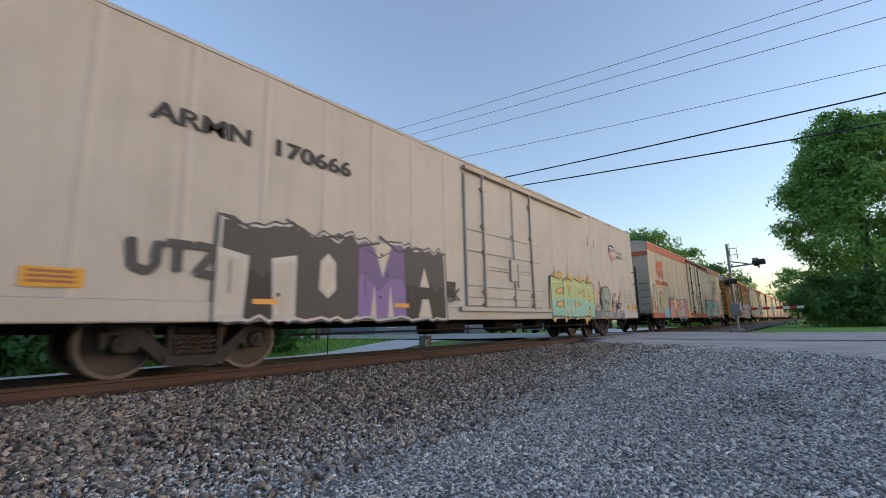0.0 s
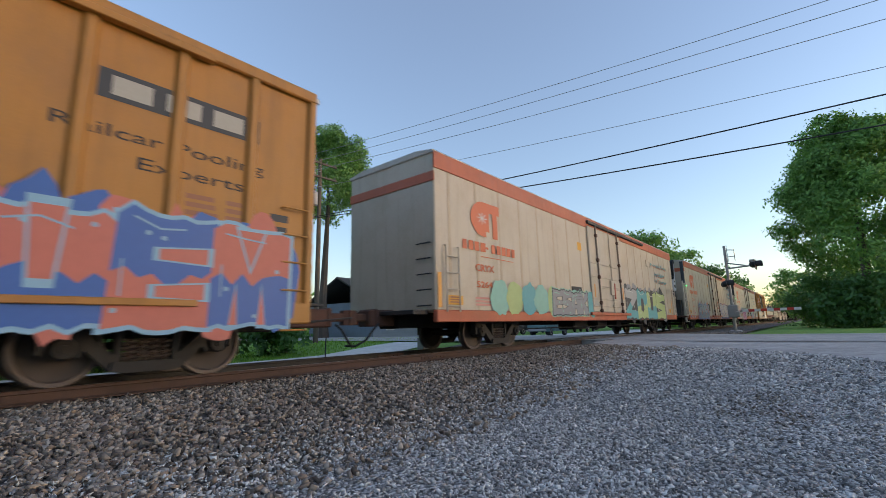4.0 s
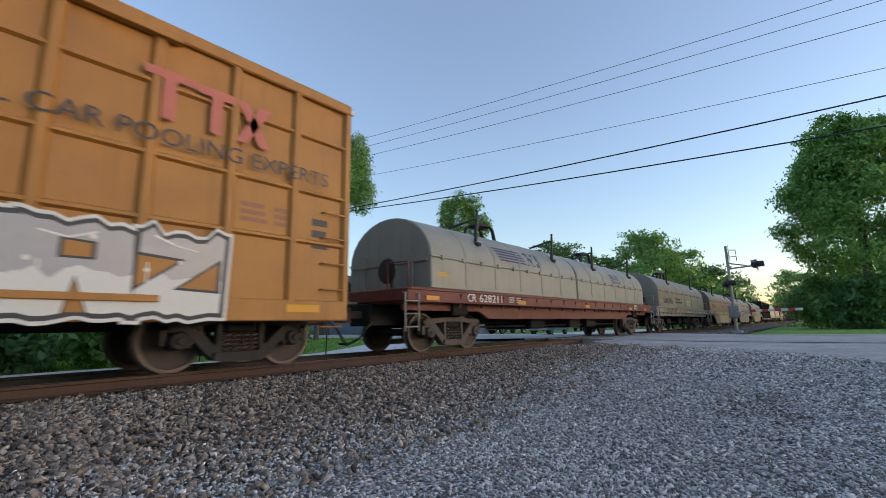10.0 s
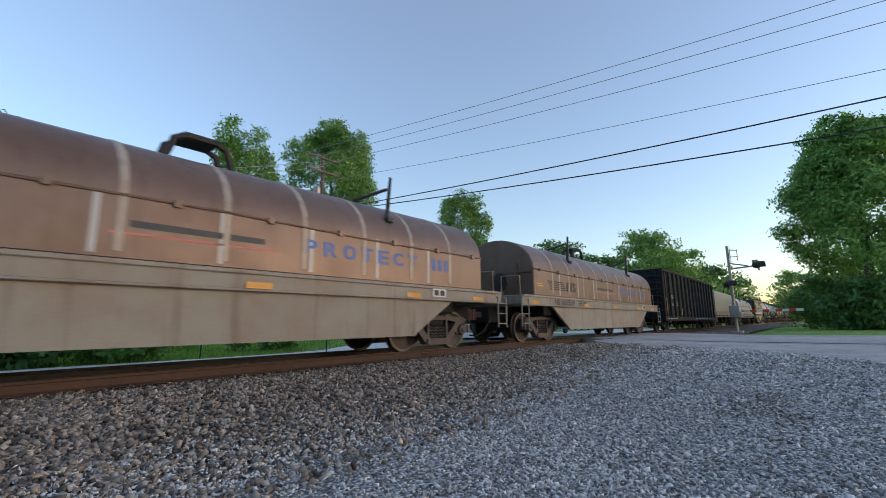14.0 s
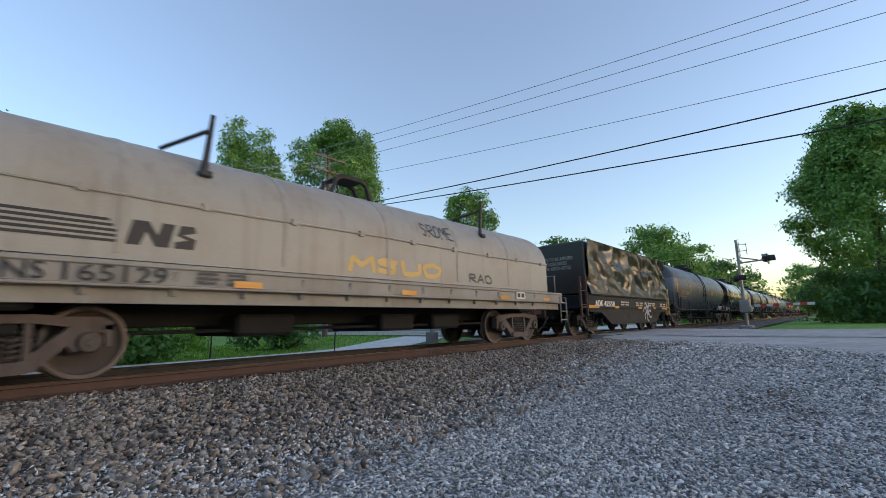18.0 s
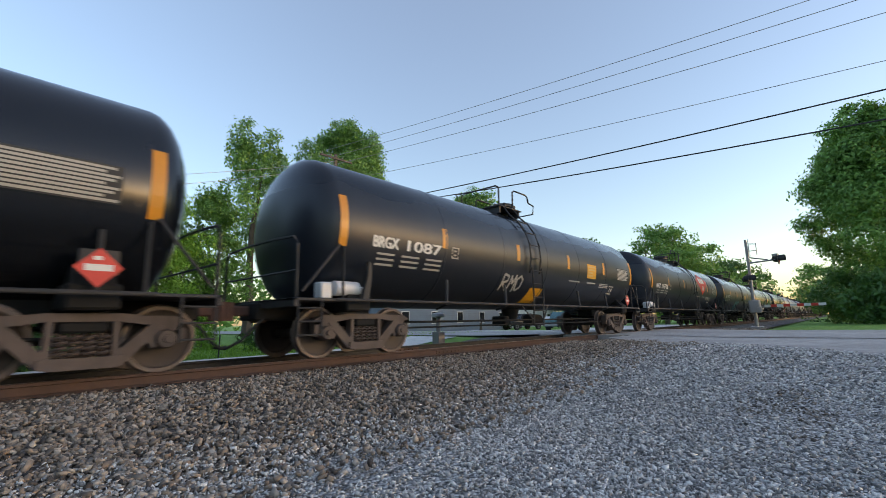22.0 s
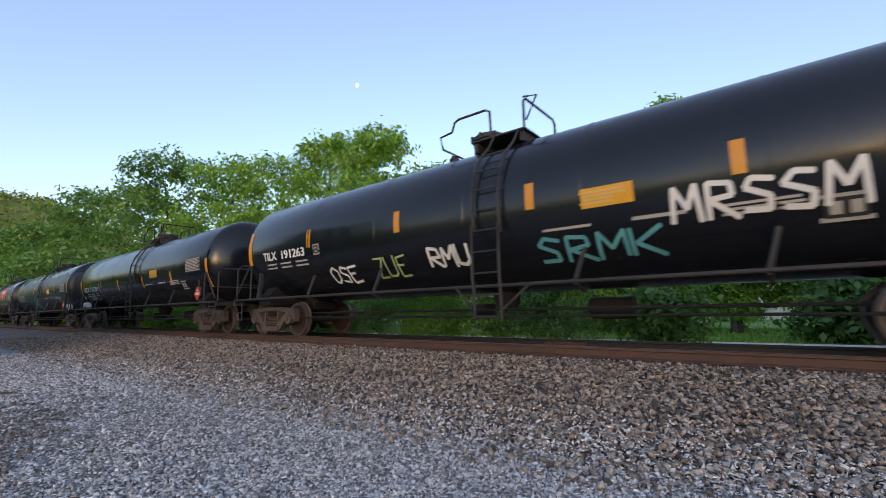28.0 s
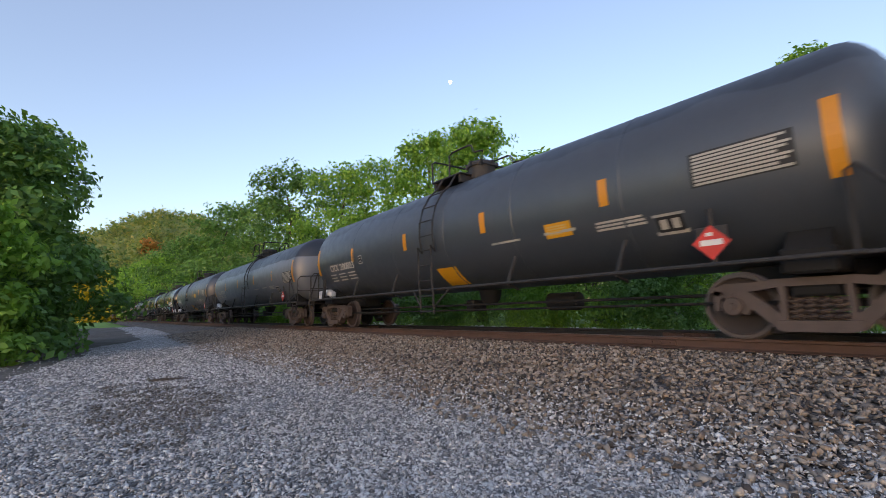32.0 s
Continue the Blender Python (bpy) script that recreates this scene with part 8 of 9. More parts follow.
boxcar(59.07, 17.9, 6.8, "yellow boxcar with black double doors and purple graffiti", (-2.3, 2.43), [("TB", -7.27, -6.8, 2.40, 2.61), ("OX", -6.4, -5.9, 2.39, 2.62), ("70", -7.24, -6.85, 1.99, 2.2), ("516", -6.4, -5.5, 2.05, 2.25)], False, tbox_art, (-7.28, -5.85, 2.92, 4.15), pool_words, 21.9)
boxcar(155.0, 15.5, 6.1, "yellow ribbed boxcar with black doors and silver graffiti", (-2.35, 1.2), [("FB", -7.45, -6.9, 2.4, 2.6), ("OX", -6.4, -5.85, 2.4, 2.6), ("50", -7.25, -6.75, 2.08, 2.28), ("6805", -6.0, -4.85, 2.06, 2.26)], True, fbox_art, (-6.3, -4.9, 3.08, 3.95), fbox_words)


# ---- refrigerator cars ----
def tiltable(d, u0, u1, z0, z1):
    """Round-headed emblem of the refrigerator line, as plain shapes."""
    w, h = u1 - u0, z1 - z0
    pts = [(u0 + w * 0.42 + w * 0.42 * math.cos(math.pi * (0.5 + i / 12)), z0 + h * 0.5 + h * 0.5 * math.sin(math.pi * (0.5 + i / 12))) for i in range(13)]
    d.shape(pts + [(u0 + w * 0.5, z0), (u0 + w * 0.5, z0 + h * 0.16), (u0 + w * 0.62, z0 + h * 0.16), (u0 + w * 0.62, z0 + h)], "orangetxt")
    d.shape([(u0 + w * 0.62, z0 + h * 0.72), (u0 + w, z0 + h * 0.72), (u0 + w, z0 + h), (u0 + w * 0.62, z0 + h)], "orangetxt")
    d.shape([(u0 + w * 0.74, z0), (u0 + w * 0.92, z0), (u0 + w * 0.92, z0 + h * 0.73), (u0 + w * 0.74, z0 + h * 0.73)], "orangetxt")
    d.off += 0.003
    for i in range(4):
        a_ = math.pi * i / 4
        c, s = math.cos(a_) * w * 0.16, math.sin(a_) * h * 0.16
        d.stroke([(u0 + w * 0.38 - c, z0 + h * 0.52 - s), (u0 + w * 0.38 + c, z0 + h * 0.52 + s)], 0.012, "white")
    d.off -= 0.003


def reefer(place, label, number, unit=False, art=None, plain_white=False, body=22.4, rear=False):
    ob = car("refrigerator_car", label, place, 24.9, (-7.95, 7.95), "refrigerator car", "truckiron", "refrigerator cars of the train")
    e0, y0 = body / 2, 1.53
    C = M["creamclean" if plain_white else "cream"]
    top = 4.78
    xl = -e0 + (0.12 if unit and body < 22.5 else 0)
    part("body", Kit().box(xl, e0, -y0, y0, 0.98, top - 0.03, 0.03), C, ob)
    part("roof", Kit().prism([(-y0 - 0.02, top - 0.06), (-y0 - 0.02, top), (-1.0, top + 0.09), (1.0, top + 0.09), (y0 + 0.02, top), (y0 + 0.02, top - 0.06)], xl - 0.03, e0 + 0.03, "x"), M["creamclean"], ob)
    if not plain_white:
        part("top_band", Kit().box(xl - 0.005, e0 + 0.005, -y0 - 0.025, -y0 + 0.02, 4.34, top - 0.02, 0.01).box(xl - 0.025, xl + 0.02, -y0 - 0.02, y0, 4.02, 4.26, 0.01), M["orange"], ob, "orange painted top band")
    part("side_sill", Kit().box(xl, e0, -y0 - 0.035, -y0 + 0.1, 0.72, 1.0, 0.02).box(xl, e0, y0 - 0.1, y0 + 0.035, 0.72, 1.0, 0.02), C if plain_white else M["orange"], ob)
    z1 = top - 0.05 if plain_white else 4.34
    seam = once(("reefseam", plain_white), lambda: Kit().prism([(-0.065, -y0), (-0.045, -y0 - 0.009), (0.045, -y0 - 0.009), (0.065, -y0)], 1.0, z1, "z").mesh("panel_seam", C if plain_white else M["seamtan"], 30))
    for i in range(20):
        x = -e0 + 0.55 + 1.12 * i
        if -2.3 < x < 1.9:
            continue
        part("panel_seam", seam, None, ob).location = (x, 0, 0)
    if not plain_white:
        part("notice", Decal(flat_side(-y0 - 0.02)).block(-3.1, -2.75, 3.32, 3.62, "yellow", 1).mesh("notice", M["yellow"], 0), None, ob, "orange notice plate")
    for q in (xl + 0.06,) if plain_white else (xl + 0.06, e0 - 1.0):
        part("reflector", Decal(flat_side(-y0 - 0.02)).block(q, q + 0.13, 1.05, 1.85, "amber", 1).mesh("reflector", M["amber"], 0), None, ob)
    d0, d1 = -2.1, 1.7
    dr = part("door", Kit().box(d0, d1, -y0 - 0.07, -y0 - 0.005, 1.04, 4.42, 0.03), C, ob, "insulated sliding door with locking bars")
    iron = M["couplerrust"] if not plain_white else M["seamtan"]
    for x, stout in ((d0 + 0.74, True), (d0 + 2.2, False), (d1 - 0.55, True)):
        bar = once(("lockbar", plain_white, stout), lambda: Kit().tube([(0, -y0 - 0.105, 0.98), (0, -y0 - 0.105, 4.5)], 0.032 if stout else 0.02, 6).mesh("locking_bar", M["taupe"] if stout and not plain_white else C))
        part("locking_bar", bar, None, dr).location = (x, 0, 0)
        for z in (1.1, 1.4, 2.42, 3.1, 4.1) if stout else (1.3, 2.1, 3.0):
            cam_ = once(("bracket", plain_white, stout), lambda: Kit().box(-0.06, 0.06, -y0 - 0.15, -y0 - 0.06, -0.07, 0.07, 0.012).tube([(-0.13, -y0 - 0.10, 0), (0.13, -y0 - 0.10, 0)], 0.032, 6).mesh("bracket", iron if stout else C))
            part("bracket", cam_, None, dr).location = (x, 0, z)
    for z, a_, b_ in ((1.27, 0.05, 3.75), (1.55, 0.02, 3.78), (2.0, 0.74, 3.25), (2.08, 0.74, 3.25), (2.42, 0.1, 3.7), (2.95, 0.05, 3.75)):
        part("door_rib", Kit().tube([(d0 + a_, -y0 - 0.085, z), (d0 + b_, -y0 - 0.085, z)], 0.016, 6), C, dr)
    part("lock_box", Kit().box(d0 + 1.95, d0 + 2.35, -y0 - 0.14, -y0 - 0.07, 1.75, 2.35, 0.02), C, dr)
    part("lock_lever", Kit().box(d0 + 2.28, d0 + 2.36, -y0 - 0.17, -y0 - 0.12, 1.6, 2.25, 0.012), M["rose"] if not plain_white else C, dr)
    if not plain_white:
        part("door_notice", Decal(flat_side(-y0 - 0.075)).block(d0 + 0.1, d0 + 0.6, 1.3, 1.48, "pale", 1).mesh("door_notice", M["pale"], 0), None, dr)
        for q in (d0 + 0.2, d1 - 0.3):
            part("reflector", Decal(flat_side(-y0 - 0.075)).block(q, q + 0.12, 1.62, 2.12, "amber", 1).mesh("reflector", M["amber"], 0), None, dr)
    # the upper track's dark iron also paints in the shadow of its recess
    part("door_track", Kit().box(d0, d1 + 3.5, -y0 - 0.12, -y0 - 0.01, 4.5, 4.62, 0.01), iron if plain_white else M["iron"], ob, "dark upper door track")
    part("door_track", Kit().box(d0 - 0.3, d1 + 0.5, -y0 - 0.12, -y0 - 0.01, 0.92, 1.03, 0.01), C if plain_white else M["orange"], ob)
    if not plain_white:
        ladder(ob, e0 - 0.78, e0 - 0.16, -y0 - 0.02, 0.98, 2.5, 6, C)
    else:
        for z in (1.2, 1.75, 2.3, 2.85):
            part("grab_iron", Kit().tube([(e0 - 0.3, -y0, z), (e0 - 0.3, -y0 - 0.07, z), (e0 - 0.02, -y0 - 0.07, z), (e0 - 0.02, -y0, z)], 0.014, 6), M["iron"], ob)
    if not unit:
        ladder(ob, -e0 + 0.3, -e0 + 0.78, -y0 - 0.02, 0.95, 2.5, 4, C)
    if plain_white:
        part("vent", Kit().box(-3.0, -2.5, -y0 - 0.03, -y0, 1.25, 1.6, 0.01), M["ink"], ob)
    else:
        vent = part("vent", Kit().box(-3.85, -3.0, -y0 - 0.02, -y0, 1.40, 1.93, 0.005), M["ink"], ob, "dark louvred side vent")
        for i in range(4):
            part("slat", once(("louvre",), lambda: Kit().prism([(-y0 - 0.045, 0.0), (-y0 - 0.02, 0.03), (-y0 - 0.02, 0.04), (-y0 - 0.05, 0.012)], -3.83, -3.02, "x").mesh("slat", M["iron"])), None, vent).location = (0, 0, 1.46 + 0.11 * i)
    part("hatch", Kit().box(e0 - 5.4, e0 - 4.7, -y0 - 0.025, -y0, 3.5, 3.85, 0.01).box(e0 - 4.86, e0 - 4.76, -y0 - 0.04, -y0, 3.5, 3.8, 0.01), C, ob)
    part("vent", Kit().box(e0 - 3.1, e0 - 2.75, -y0 - 0.03, -y0, 1.22, 1.5, 0.01), M["ink"], ob)
    d = Decal(flat_side(-y0 - 0.018))
    if plain_white:
        d.words("ARMN", -8.9, -7.55, 3.42, 3.68, "ink", 0.02).words(number, -7.1, -5.6, 3.4, 3.68, "ink", 0.02)
        d.shape([(8.03, 3.78), (8.39, 3.88), (8.75, 3.78), (8.73, 3.58), (8.05, 3.58)], "navy").shape([(8.05, 3.57), (8.73, 3.57), (8.71, 3.34), (8.39, 3.12), (8.07, 3.34)], "pink")
        d.off = 0.007
        d.block(8.1, 8.68, 3.62, 3.65, "white", 1).block(8.1, 8.68, 3.7, 3.74, "white", 1)
        for i in range(5):
            d.block(8.12 + 0.13 * i, 8.17 + 0.13 * i, 3.36, 3.55, "white", 1)
        d.off = 0.004
        d.words("BUILDING", 8.9, 9.75, 3.52, 3.65, "ink", 0.008).words("AMERICA", 8.9, 9.75, 3.33, 3.46, "ink", 0.008)
        d.bars(9.0, 10.6, 1.4, 2.0, 6, "pale", 4, 3)
    else:
        tiltable(d, -e0 + 1.4, -e0 + 2.75, 2.93, 3.88)
        for i, w in enumerate((0.18, 0.2, 0.2, 0.24, 0.1, 0.19, 0.2, 0.21, 0.2, 0.18)):
            u = -e0 + 1.02 + 0.256 * i
            d.block(u, u + w, 2.52 if i != 4 else 2.6, 2.76 if i != 4 else 2.66, "orangetxt", 1)
        d.block(-e0 + 1.8, -e0 + 3.4, 2.38, 2.40, "orangetxt", 1)
        d.words("CRYX", -e0 + 1.55, -e0 + 2.38, 2.0, 2.18, "orangetxt", 0.018).words(number, -e0 + 1.58, -e0 + 2.28, 1.58, 1.74, "orangetxt", 0.018)
        d.bars(-e0 + 1.5, -e0 + 2.4, 1.1, 1.35, 3, "pink", 3)
        for i, (s_, u0, u1, z0) in enumerate((("Protecting Today's", 6.6, 9.85, 3.55), ("Perishables", 7.2, 9.25, 3.08), ("For Tomorrow", 7.05, 9.55, 2.72))):
            d.words(s_, u0 + 0.03, u1 + 0.03, z0 - 0.035, z0 + 0.185, "orangetxt", 0.02)
            d.off += 0.003
            d.words(s_, u0, u1, z0, z0 + 0.22, "teal", 0.02)
            d.off -= 0.003
        d.bars(7.5, 8.9, 1.45, 2.0, 5, "cream2", 6, 2).bars(d1 - 1.9, d1 - 0.9, 3.4, 3.6, 1, "rose", 2)
    d.done("lettering", ob, "painted lettering")
    n0 = -9.94 if plain_white else -e0 + 0.42
    nt_ = Decal(flat_side(-y0 - 0.02)).block(n0, n0 + 0.55, 1.12, 1.34, "yellow", 1)
    for q in (e0 - 1.35, e0 - 0.62) if plain_white else (e0 - 1.6,):
        part("notice", Decal(flat_side(-y0 - 0.02)).block(q, q + 0.42, 1.12, 1.32, "yellow", 1).mesh("notice", M["yellow"], 0), None, ob)
    nt_.off = 0.007
    nt_.bars(n0 + 0.05, n0 + 0.55, 1.15, 1.32, 3, "wood2", 5)
    nt_.done("notice", ob, "yellow notice")
    for q in (-7.4, -4.5) if plain_white else ():
        part("reflector", Decal(flat_side(-y0 - 0.05)).block(q, q + 0.4, 0.98, 1.06, "amber", 1).mesh("reflector", M["amber"], 0), None, ob)
    if plain_white:
        q = e0 + 0.02
        part("cooling_unit", Kit().prism([(q, 2.5), (q + 0.5, 2.6), (q + 0.55, 4.2), (q + 0.5, 4.5), (q, 4.62)], -0.9, 0.9), M["greyunit"], ob, "white refrigeration unit")
        part("unit_cowl", Kit().prism([(q + 0.02, 4.3), (q + 0.57, 4.2), (q + 0.55, 4.45), (q + 0.42, 4.62), (q + 0.02, 4.7)], -0.93, 0.93), M["yellow"], ob, "yellow unit cowl")
        part("fuel_tank", Kit().box(q, q + 0.75, -1.3, 1.3, 1.0, 2.2, 0.03), M["ink"], ob)
        el = part("end_ladder", Kit().box(e0 + 0.05, e0 + 0.11, -1.5, -1.42, 0.8, 3.2, 0.01).box(e0 + 0.5, e0 + 0.56, -1.5, -1.42, 0.8, 3.2, 0.01), M["iron"], ob, "dark steel end ladder")
        for i in range(7):
            part("rung", Kit().tube([(e0 + 0.08, -1.46, 0.95 + 0.34 * i), (e0 + 0.53, -1.46, 0.95 + 0.34 * i)], 0.016, 6), M["iron"], el)
    for x in (-e0, e0):
        s = -1 if x < 0 else 1
        if unit and s < 0 or rear and s > 0:
            continue
        k = Kit().box(min(x, x + s * 0.5), max(x, x + s * 0.5), -1.3, 1.3, 0.9, 1.0, 0.01)
        for i in range(5):
            k.tube([(x + s * 0.06, -1.45, 1.1 + 0.36 * i), (x + s * 0.06, -1.0, 1.1 + 0.36 * i)], 0.016, 6)
        part("end_platform", k, M["iron"], ob)
    for s in (-1, 1):
        part("draft_sill", Kit().box(min(s * e0, s * 12.0), max(s * e0, s * 12.0), -0.22, 0.22, 0.66, 1.04, 0.03), M["couplerrust"], ob)
    if unit or rear:
        x, s = (e0, 1) if rear else (xl, -1)

        def block(kit, a_, b_, *rest):
            return kit.box(min(x + s * a_, x + s * b_), max(x + s * a_, x + s * b_), *rest)

        def turn(pts):
            return [(x + s * p[0], p[1]) for p in pts]

        front = turn([(0.02, 2.72), (0.58, 2.68), (0.61, 3.2), (0.61, 4.1), (0.57, 4.4), (0.48, 4.62), (0.34, 4.76), (0.2, 4.81), (0.02, 4.83)])
        part("cooling_unit", Kit().prism(front, -0.93, 0.93), M["greyunit"], ob, "white refrigeration unit")
        hood = turn([(0.64, 3.45), (0.64, 4.1), (0.6, 4.42), (0.5, 4.65), (0.35, 4.79), (0.2, 4.84), (0.02, 4.86), (0.02, 4.62), (0.22, 4.56), (0.3, 4.4), (0.36, 4.05), (0.42, 3.7), (0.58, 3.45)])
        cowl = Kit()
        for i in range(6):
            cowl.prism([hood[i], hood[i + 1], hood[11 - i], hood[12 - i]], -0.96, 0.96)
        part("unit_cowl", cowl, M["gonblack"], ob, "glossy black unit cowl")
        part("unit_panel", block(block(Kit(), 0.40, 0.52, -0.95, -0.92, 3.25, 3.38, 0.01), 0.28, 0.56, -0.95, -0.92, 2.9, 3.1, 0.01), M["ink"], ob)
        part("engine_bay", block(Kit(), 0.04, 0.66, -0.9, 0.9, 2.05, 2.68, 0.04), M["ink"], ob)
        for q in (-1, 1):
            ya, yb = min(q * 1.40, q * 1.50), max(q * 1.40, q * 1.50)
            fr = block(block(Kit(), 0.60, 0.72, ya, yb, 0.55, 3.3, 0.012), 0.08, 0.20, ya, yb, 0.85, 3.2, 0.012)
            for z in (1.88, 3.05):
                block(fr, 0.20, -0.45, min(q * 1.5, q * 1.58), max(q * 1.5, q * 1.58), z, z + 0.1, 0.01)
            part("unit_frame", fr, C, ob)
        part("corner_seal", block(Kit(), 0.0, 0.07, -1.5, -1.3, 1.0, 4.7, 0.01), M["char"], ob)
        brace = turn([(1.25, 2.14), (1.15, 2.14), (0.85, 1.0), (0.95, 1.0)])
        part("end_walkway", block(Kit(), 0.72, 1.25, -1.0, 1.4, 2.14, 2.22, 0.01).prism(brace, -0.98, -0.88).prism(brace, 1.2, 1.3), C, ob)
        part("fuel_tank", block(Kit(), 0.1, 0.62, -1.2, 1.2, 1.0, 2.05, 0.03), M["ink"], ob)
        part("end_platform", block(block(Kit(), 0, 0.78, -1.5, 1.5, 0.86, 0.98, 0.01), 0.78, 1.0, -0.5, 0.5, 0.86, 0.98, 0.01), M["couplerrust"], ob)
        for z in (0.58, 1.02, 1.5, 2.1):
            part("rung", Kit().tube([(x + s * 0.72, -1.5, z), (x + s * 0.08, -1.5, z)], 0.018, 6), C, ob)
        part("pilot_lamp", Kit().lathe([(-0.05, 0.03), (0, 0.035), (0.02, 0.02)], 8, "y", (x + s * 0.02, -1.56, 3.0)), M["glowgreen"] if unit else M["white"], ob)
        e = x + s * 1.2
        part("railing", Kit().tube([(e, -0.2, 2.2), (e, -0.2, 3.55), (x + s * 0.75, -0.9, 3.7)], 0.024, 6).tube([(e, -0.2, 3.0), (x + s * 0.75, -0.9, 3.2)], 0.02, 6).tube([(e, -0.2, 3.55), (e, 1.3, 3.4), (e, 1.3, 2.2)], 0.024, 6).tube([(e, -0.2, 2.9), (e, 1.3, 2.9)], 0.02, 6).tube([(e, 0.5, 2.2), (e, 0.5, 3.48)], 0.02, 6), M["galv"], ob)
    u = Kit().box(-e0, e0, -0.35, 0.35, 0.6, 0.98, 0.02)
    for x in (-7.95, 7.95):
        u.box(x - 0.3, x + 0.3, -1.4, 1.4, 0.72, 0.98, 0.02)
    u.box(-2.6, -1.4, -1.0, -0.3, 0.4, 0.85, 0.06).lathe([(0.2, 0.2), (0.22, 0.24), (1.3, 0.24), (1.32, 0.2)], 12, "x", (0, -0.6, 0.62)).tube([(-6.5, -1.1, 0.5), (6.5, -1.1, 0.5)], 0.02, 6).box(2.4, 3.0, -0.9, -0.4, 0.42, 0.8, 0.05)
    part("underframe", u, M["underframe"], ob)
    if art:
        g = Decal(flat_side(-y0 - 0.036))
        g.off = 0.006
        art(g, e0)
        g.done("graffiti", ob, "spray-painted graffiti")
    return ob


def art_white(g, e0):
    tag(g, -9.0, -7.9, 1.38, 1.76, [7, 0, 9], "char", 0.055)
    graffiti(g, -7.9, -2.9, 0.74, 2.25, [0, 1, 2, 3], ("char", "char", "purple", "char"), "silver", None, "char", 12, 0.045, ("ink", "char", "lilac2", "ink"), "creamclean")
    g.off = 0.012
    for i in range(5):
        g.stroke([(-7.9 + 1.0 * i, 2.26 + 0.1 * (i % 2)), (-7.4 + 1.0 * i, 2.1), (-6.9 + 1.0 * i, 2.22)], 0.025, "char")
    tag(g, -2.8, -2.4, 1.15, 1.45, [1, 5], "char", 0.03, 4)
    graffiti(g, 2.4, 5.9, 0.76, 2.1, [6, 2, 4, 3], "lime", "char", "gold", "white", 14, 0.05, "mint", "creamclean")
    g.off = 0.0045
    r = random.Random(33)
    for i in range(26):                    # thin orange overspray behind the rubble
        u, z = 6.1 + 3.1 * r.random(), 1.05 + 0.7 * r.random() ** 1.4
        g.blob(u, z, r.uniform(0.1, 0.28), r.uniform(0.1, 0.28), "peach", 600 + i, 22)
    g.off = 0.014
    g.block(6.55, 6.62, 1.85, 2.25, "wood2", 1).blob(6.5, 1.72, 0.12, 0.09, "wood2", 2, 14).block(6.68, 6.8, 1.4, 1.55, "rose", 1)
    g.off += 0.001
    for i, (u, w, h_) in enumerate(((6.0, 0.62, 0.48), (6.5, 0.55, 0.40), (7.75, 0.62, 0.38), (8.28, 0.58, 0.42), (8.75, 0.5, 0.34), (7.3, 0.62, 0.32))):
        z = 0.74
        for k_, (key, m_) in enumerate((("char", 0.0), (("slate", "steelgrey")[i % 2], 0.025))):
            g.off += 0.0008
            g.shape([(u + m_, z), (u + m_ - 0.03, z + h_ * 0.6), (u + w * 0.25, z + h_ - m_), (u + w * 0.7, z + h_ * 0.92 - m_), (u + w - m_, z + h_ * 0.5), (u + w * 0.97 - m_, z)], key)
        g.off += 0.0008
        g.shape([(u + w * 0.12, z + h_ * 0.62), (u + w * 0.28, z + h_ * 0.88), (u + w * 0.66, z + h_ * 0.8), (u + w * 0.52, z + h_ * 0.58)], "silver")
    g.off += 0.001
    head = [(-0.50, 1.70), (-0.38, 1.91), (-0.09, 1.99), (0.19, 1.95), (0.36, 1.77), (0.40, 1.49), (0.32, 1.28), (0.19, 1.14), (0.09, 0.97), (0.0, 0.81), (-0.25, 0.77), (-0.44, 0.84), (-0.50, 1.18), (-0.57, 1.39)]

    def skull(grow, key, cut=9.0):
        g.off += 0.0008
        g.shape([(7.22 + min((x + 0.07) * grow - 0.07, cut), 1.40 + (z - 1.40) * grow) for x, z in head], key)

    skull(1.10, "gold")
    skull(1.05, "char")
    skull(0.98, "ashmint")
    skull(0.90, "slate", -0.30)
    for x, z, ru, rz in ((-0.15, 1.38, 0.10, 0.10), (0.10, 1.34, 0.075, 0.09)):
        g.blob(7.22 + x, z, ru, rz, "char", 5, 16)
    g.shape([(7.15, 1.25), (7.08, 1.12), (7.2, 1.12)], "char")
    g.stroke([(6.9, 1.02), (7.1, 0.98), (7.28, 1.0)], 0.018, "char")
    for i in range(6):
        g.block(6.92 + 0.06 * i, 6.932 + 0.06 * i, 0.9, 1.06, "char", 1)
    # a pointing bony finger beside it
    g.stroke([(8.28, 1.72), (8.02, 1.6), (7.95, 1.4)], 0.075, "char")
    g.stroke([(8.2, 1.3), (7.9, 1.32), (8.02, 1.18)], 0.09, "char")
    g.stroke([(8.24, 1.7), (8.03, 1.6), (7.96, 1.4)], 0.05, "silver")
    g.stroke([(8.18, 1.3), (7.92, 1.31), (8.02, 1.2)], 0.06, "steelgrey")
    g.block(7.75, 8.05, 1.08, 1.16, "orangetxt", 1)
    g.block(8.5, 8.82, 1.15, 1.38, "char", 1)
    g.off += 0.001
    g.block(8.58, 8.7, 1.2, 1.33, "pale", 1)


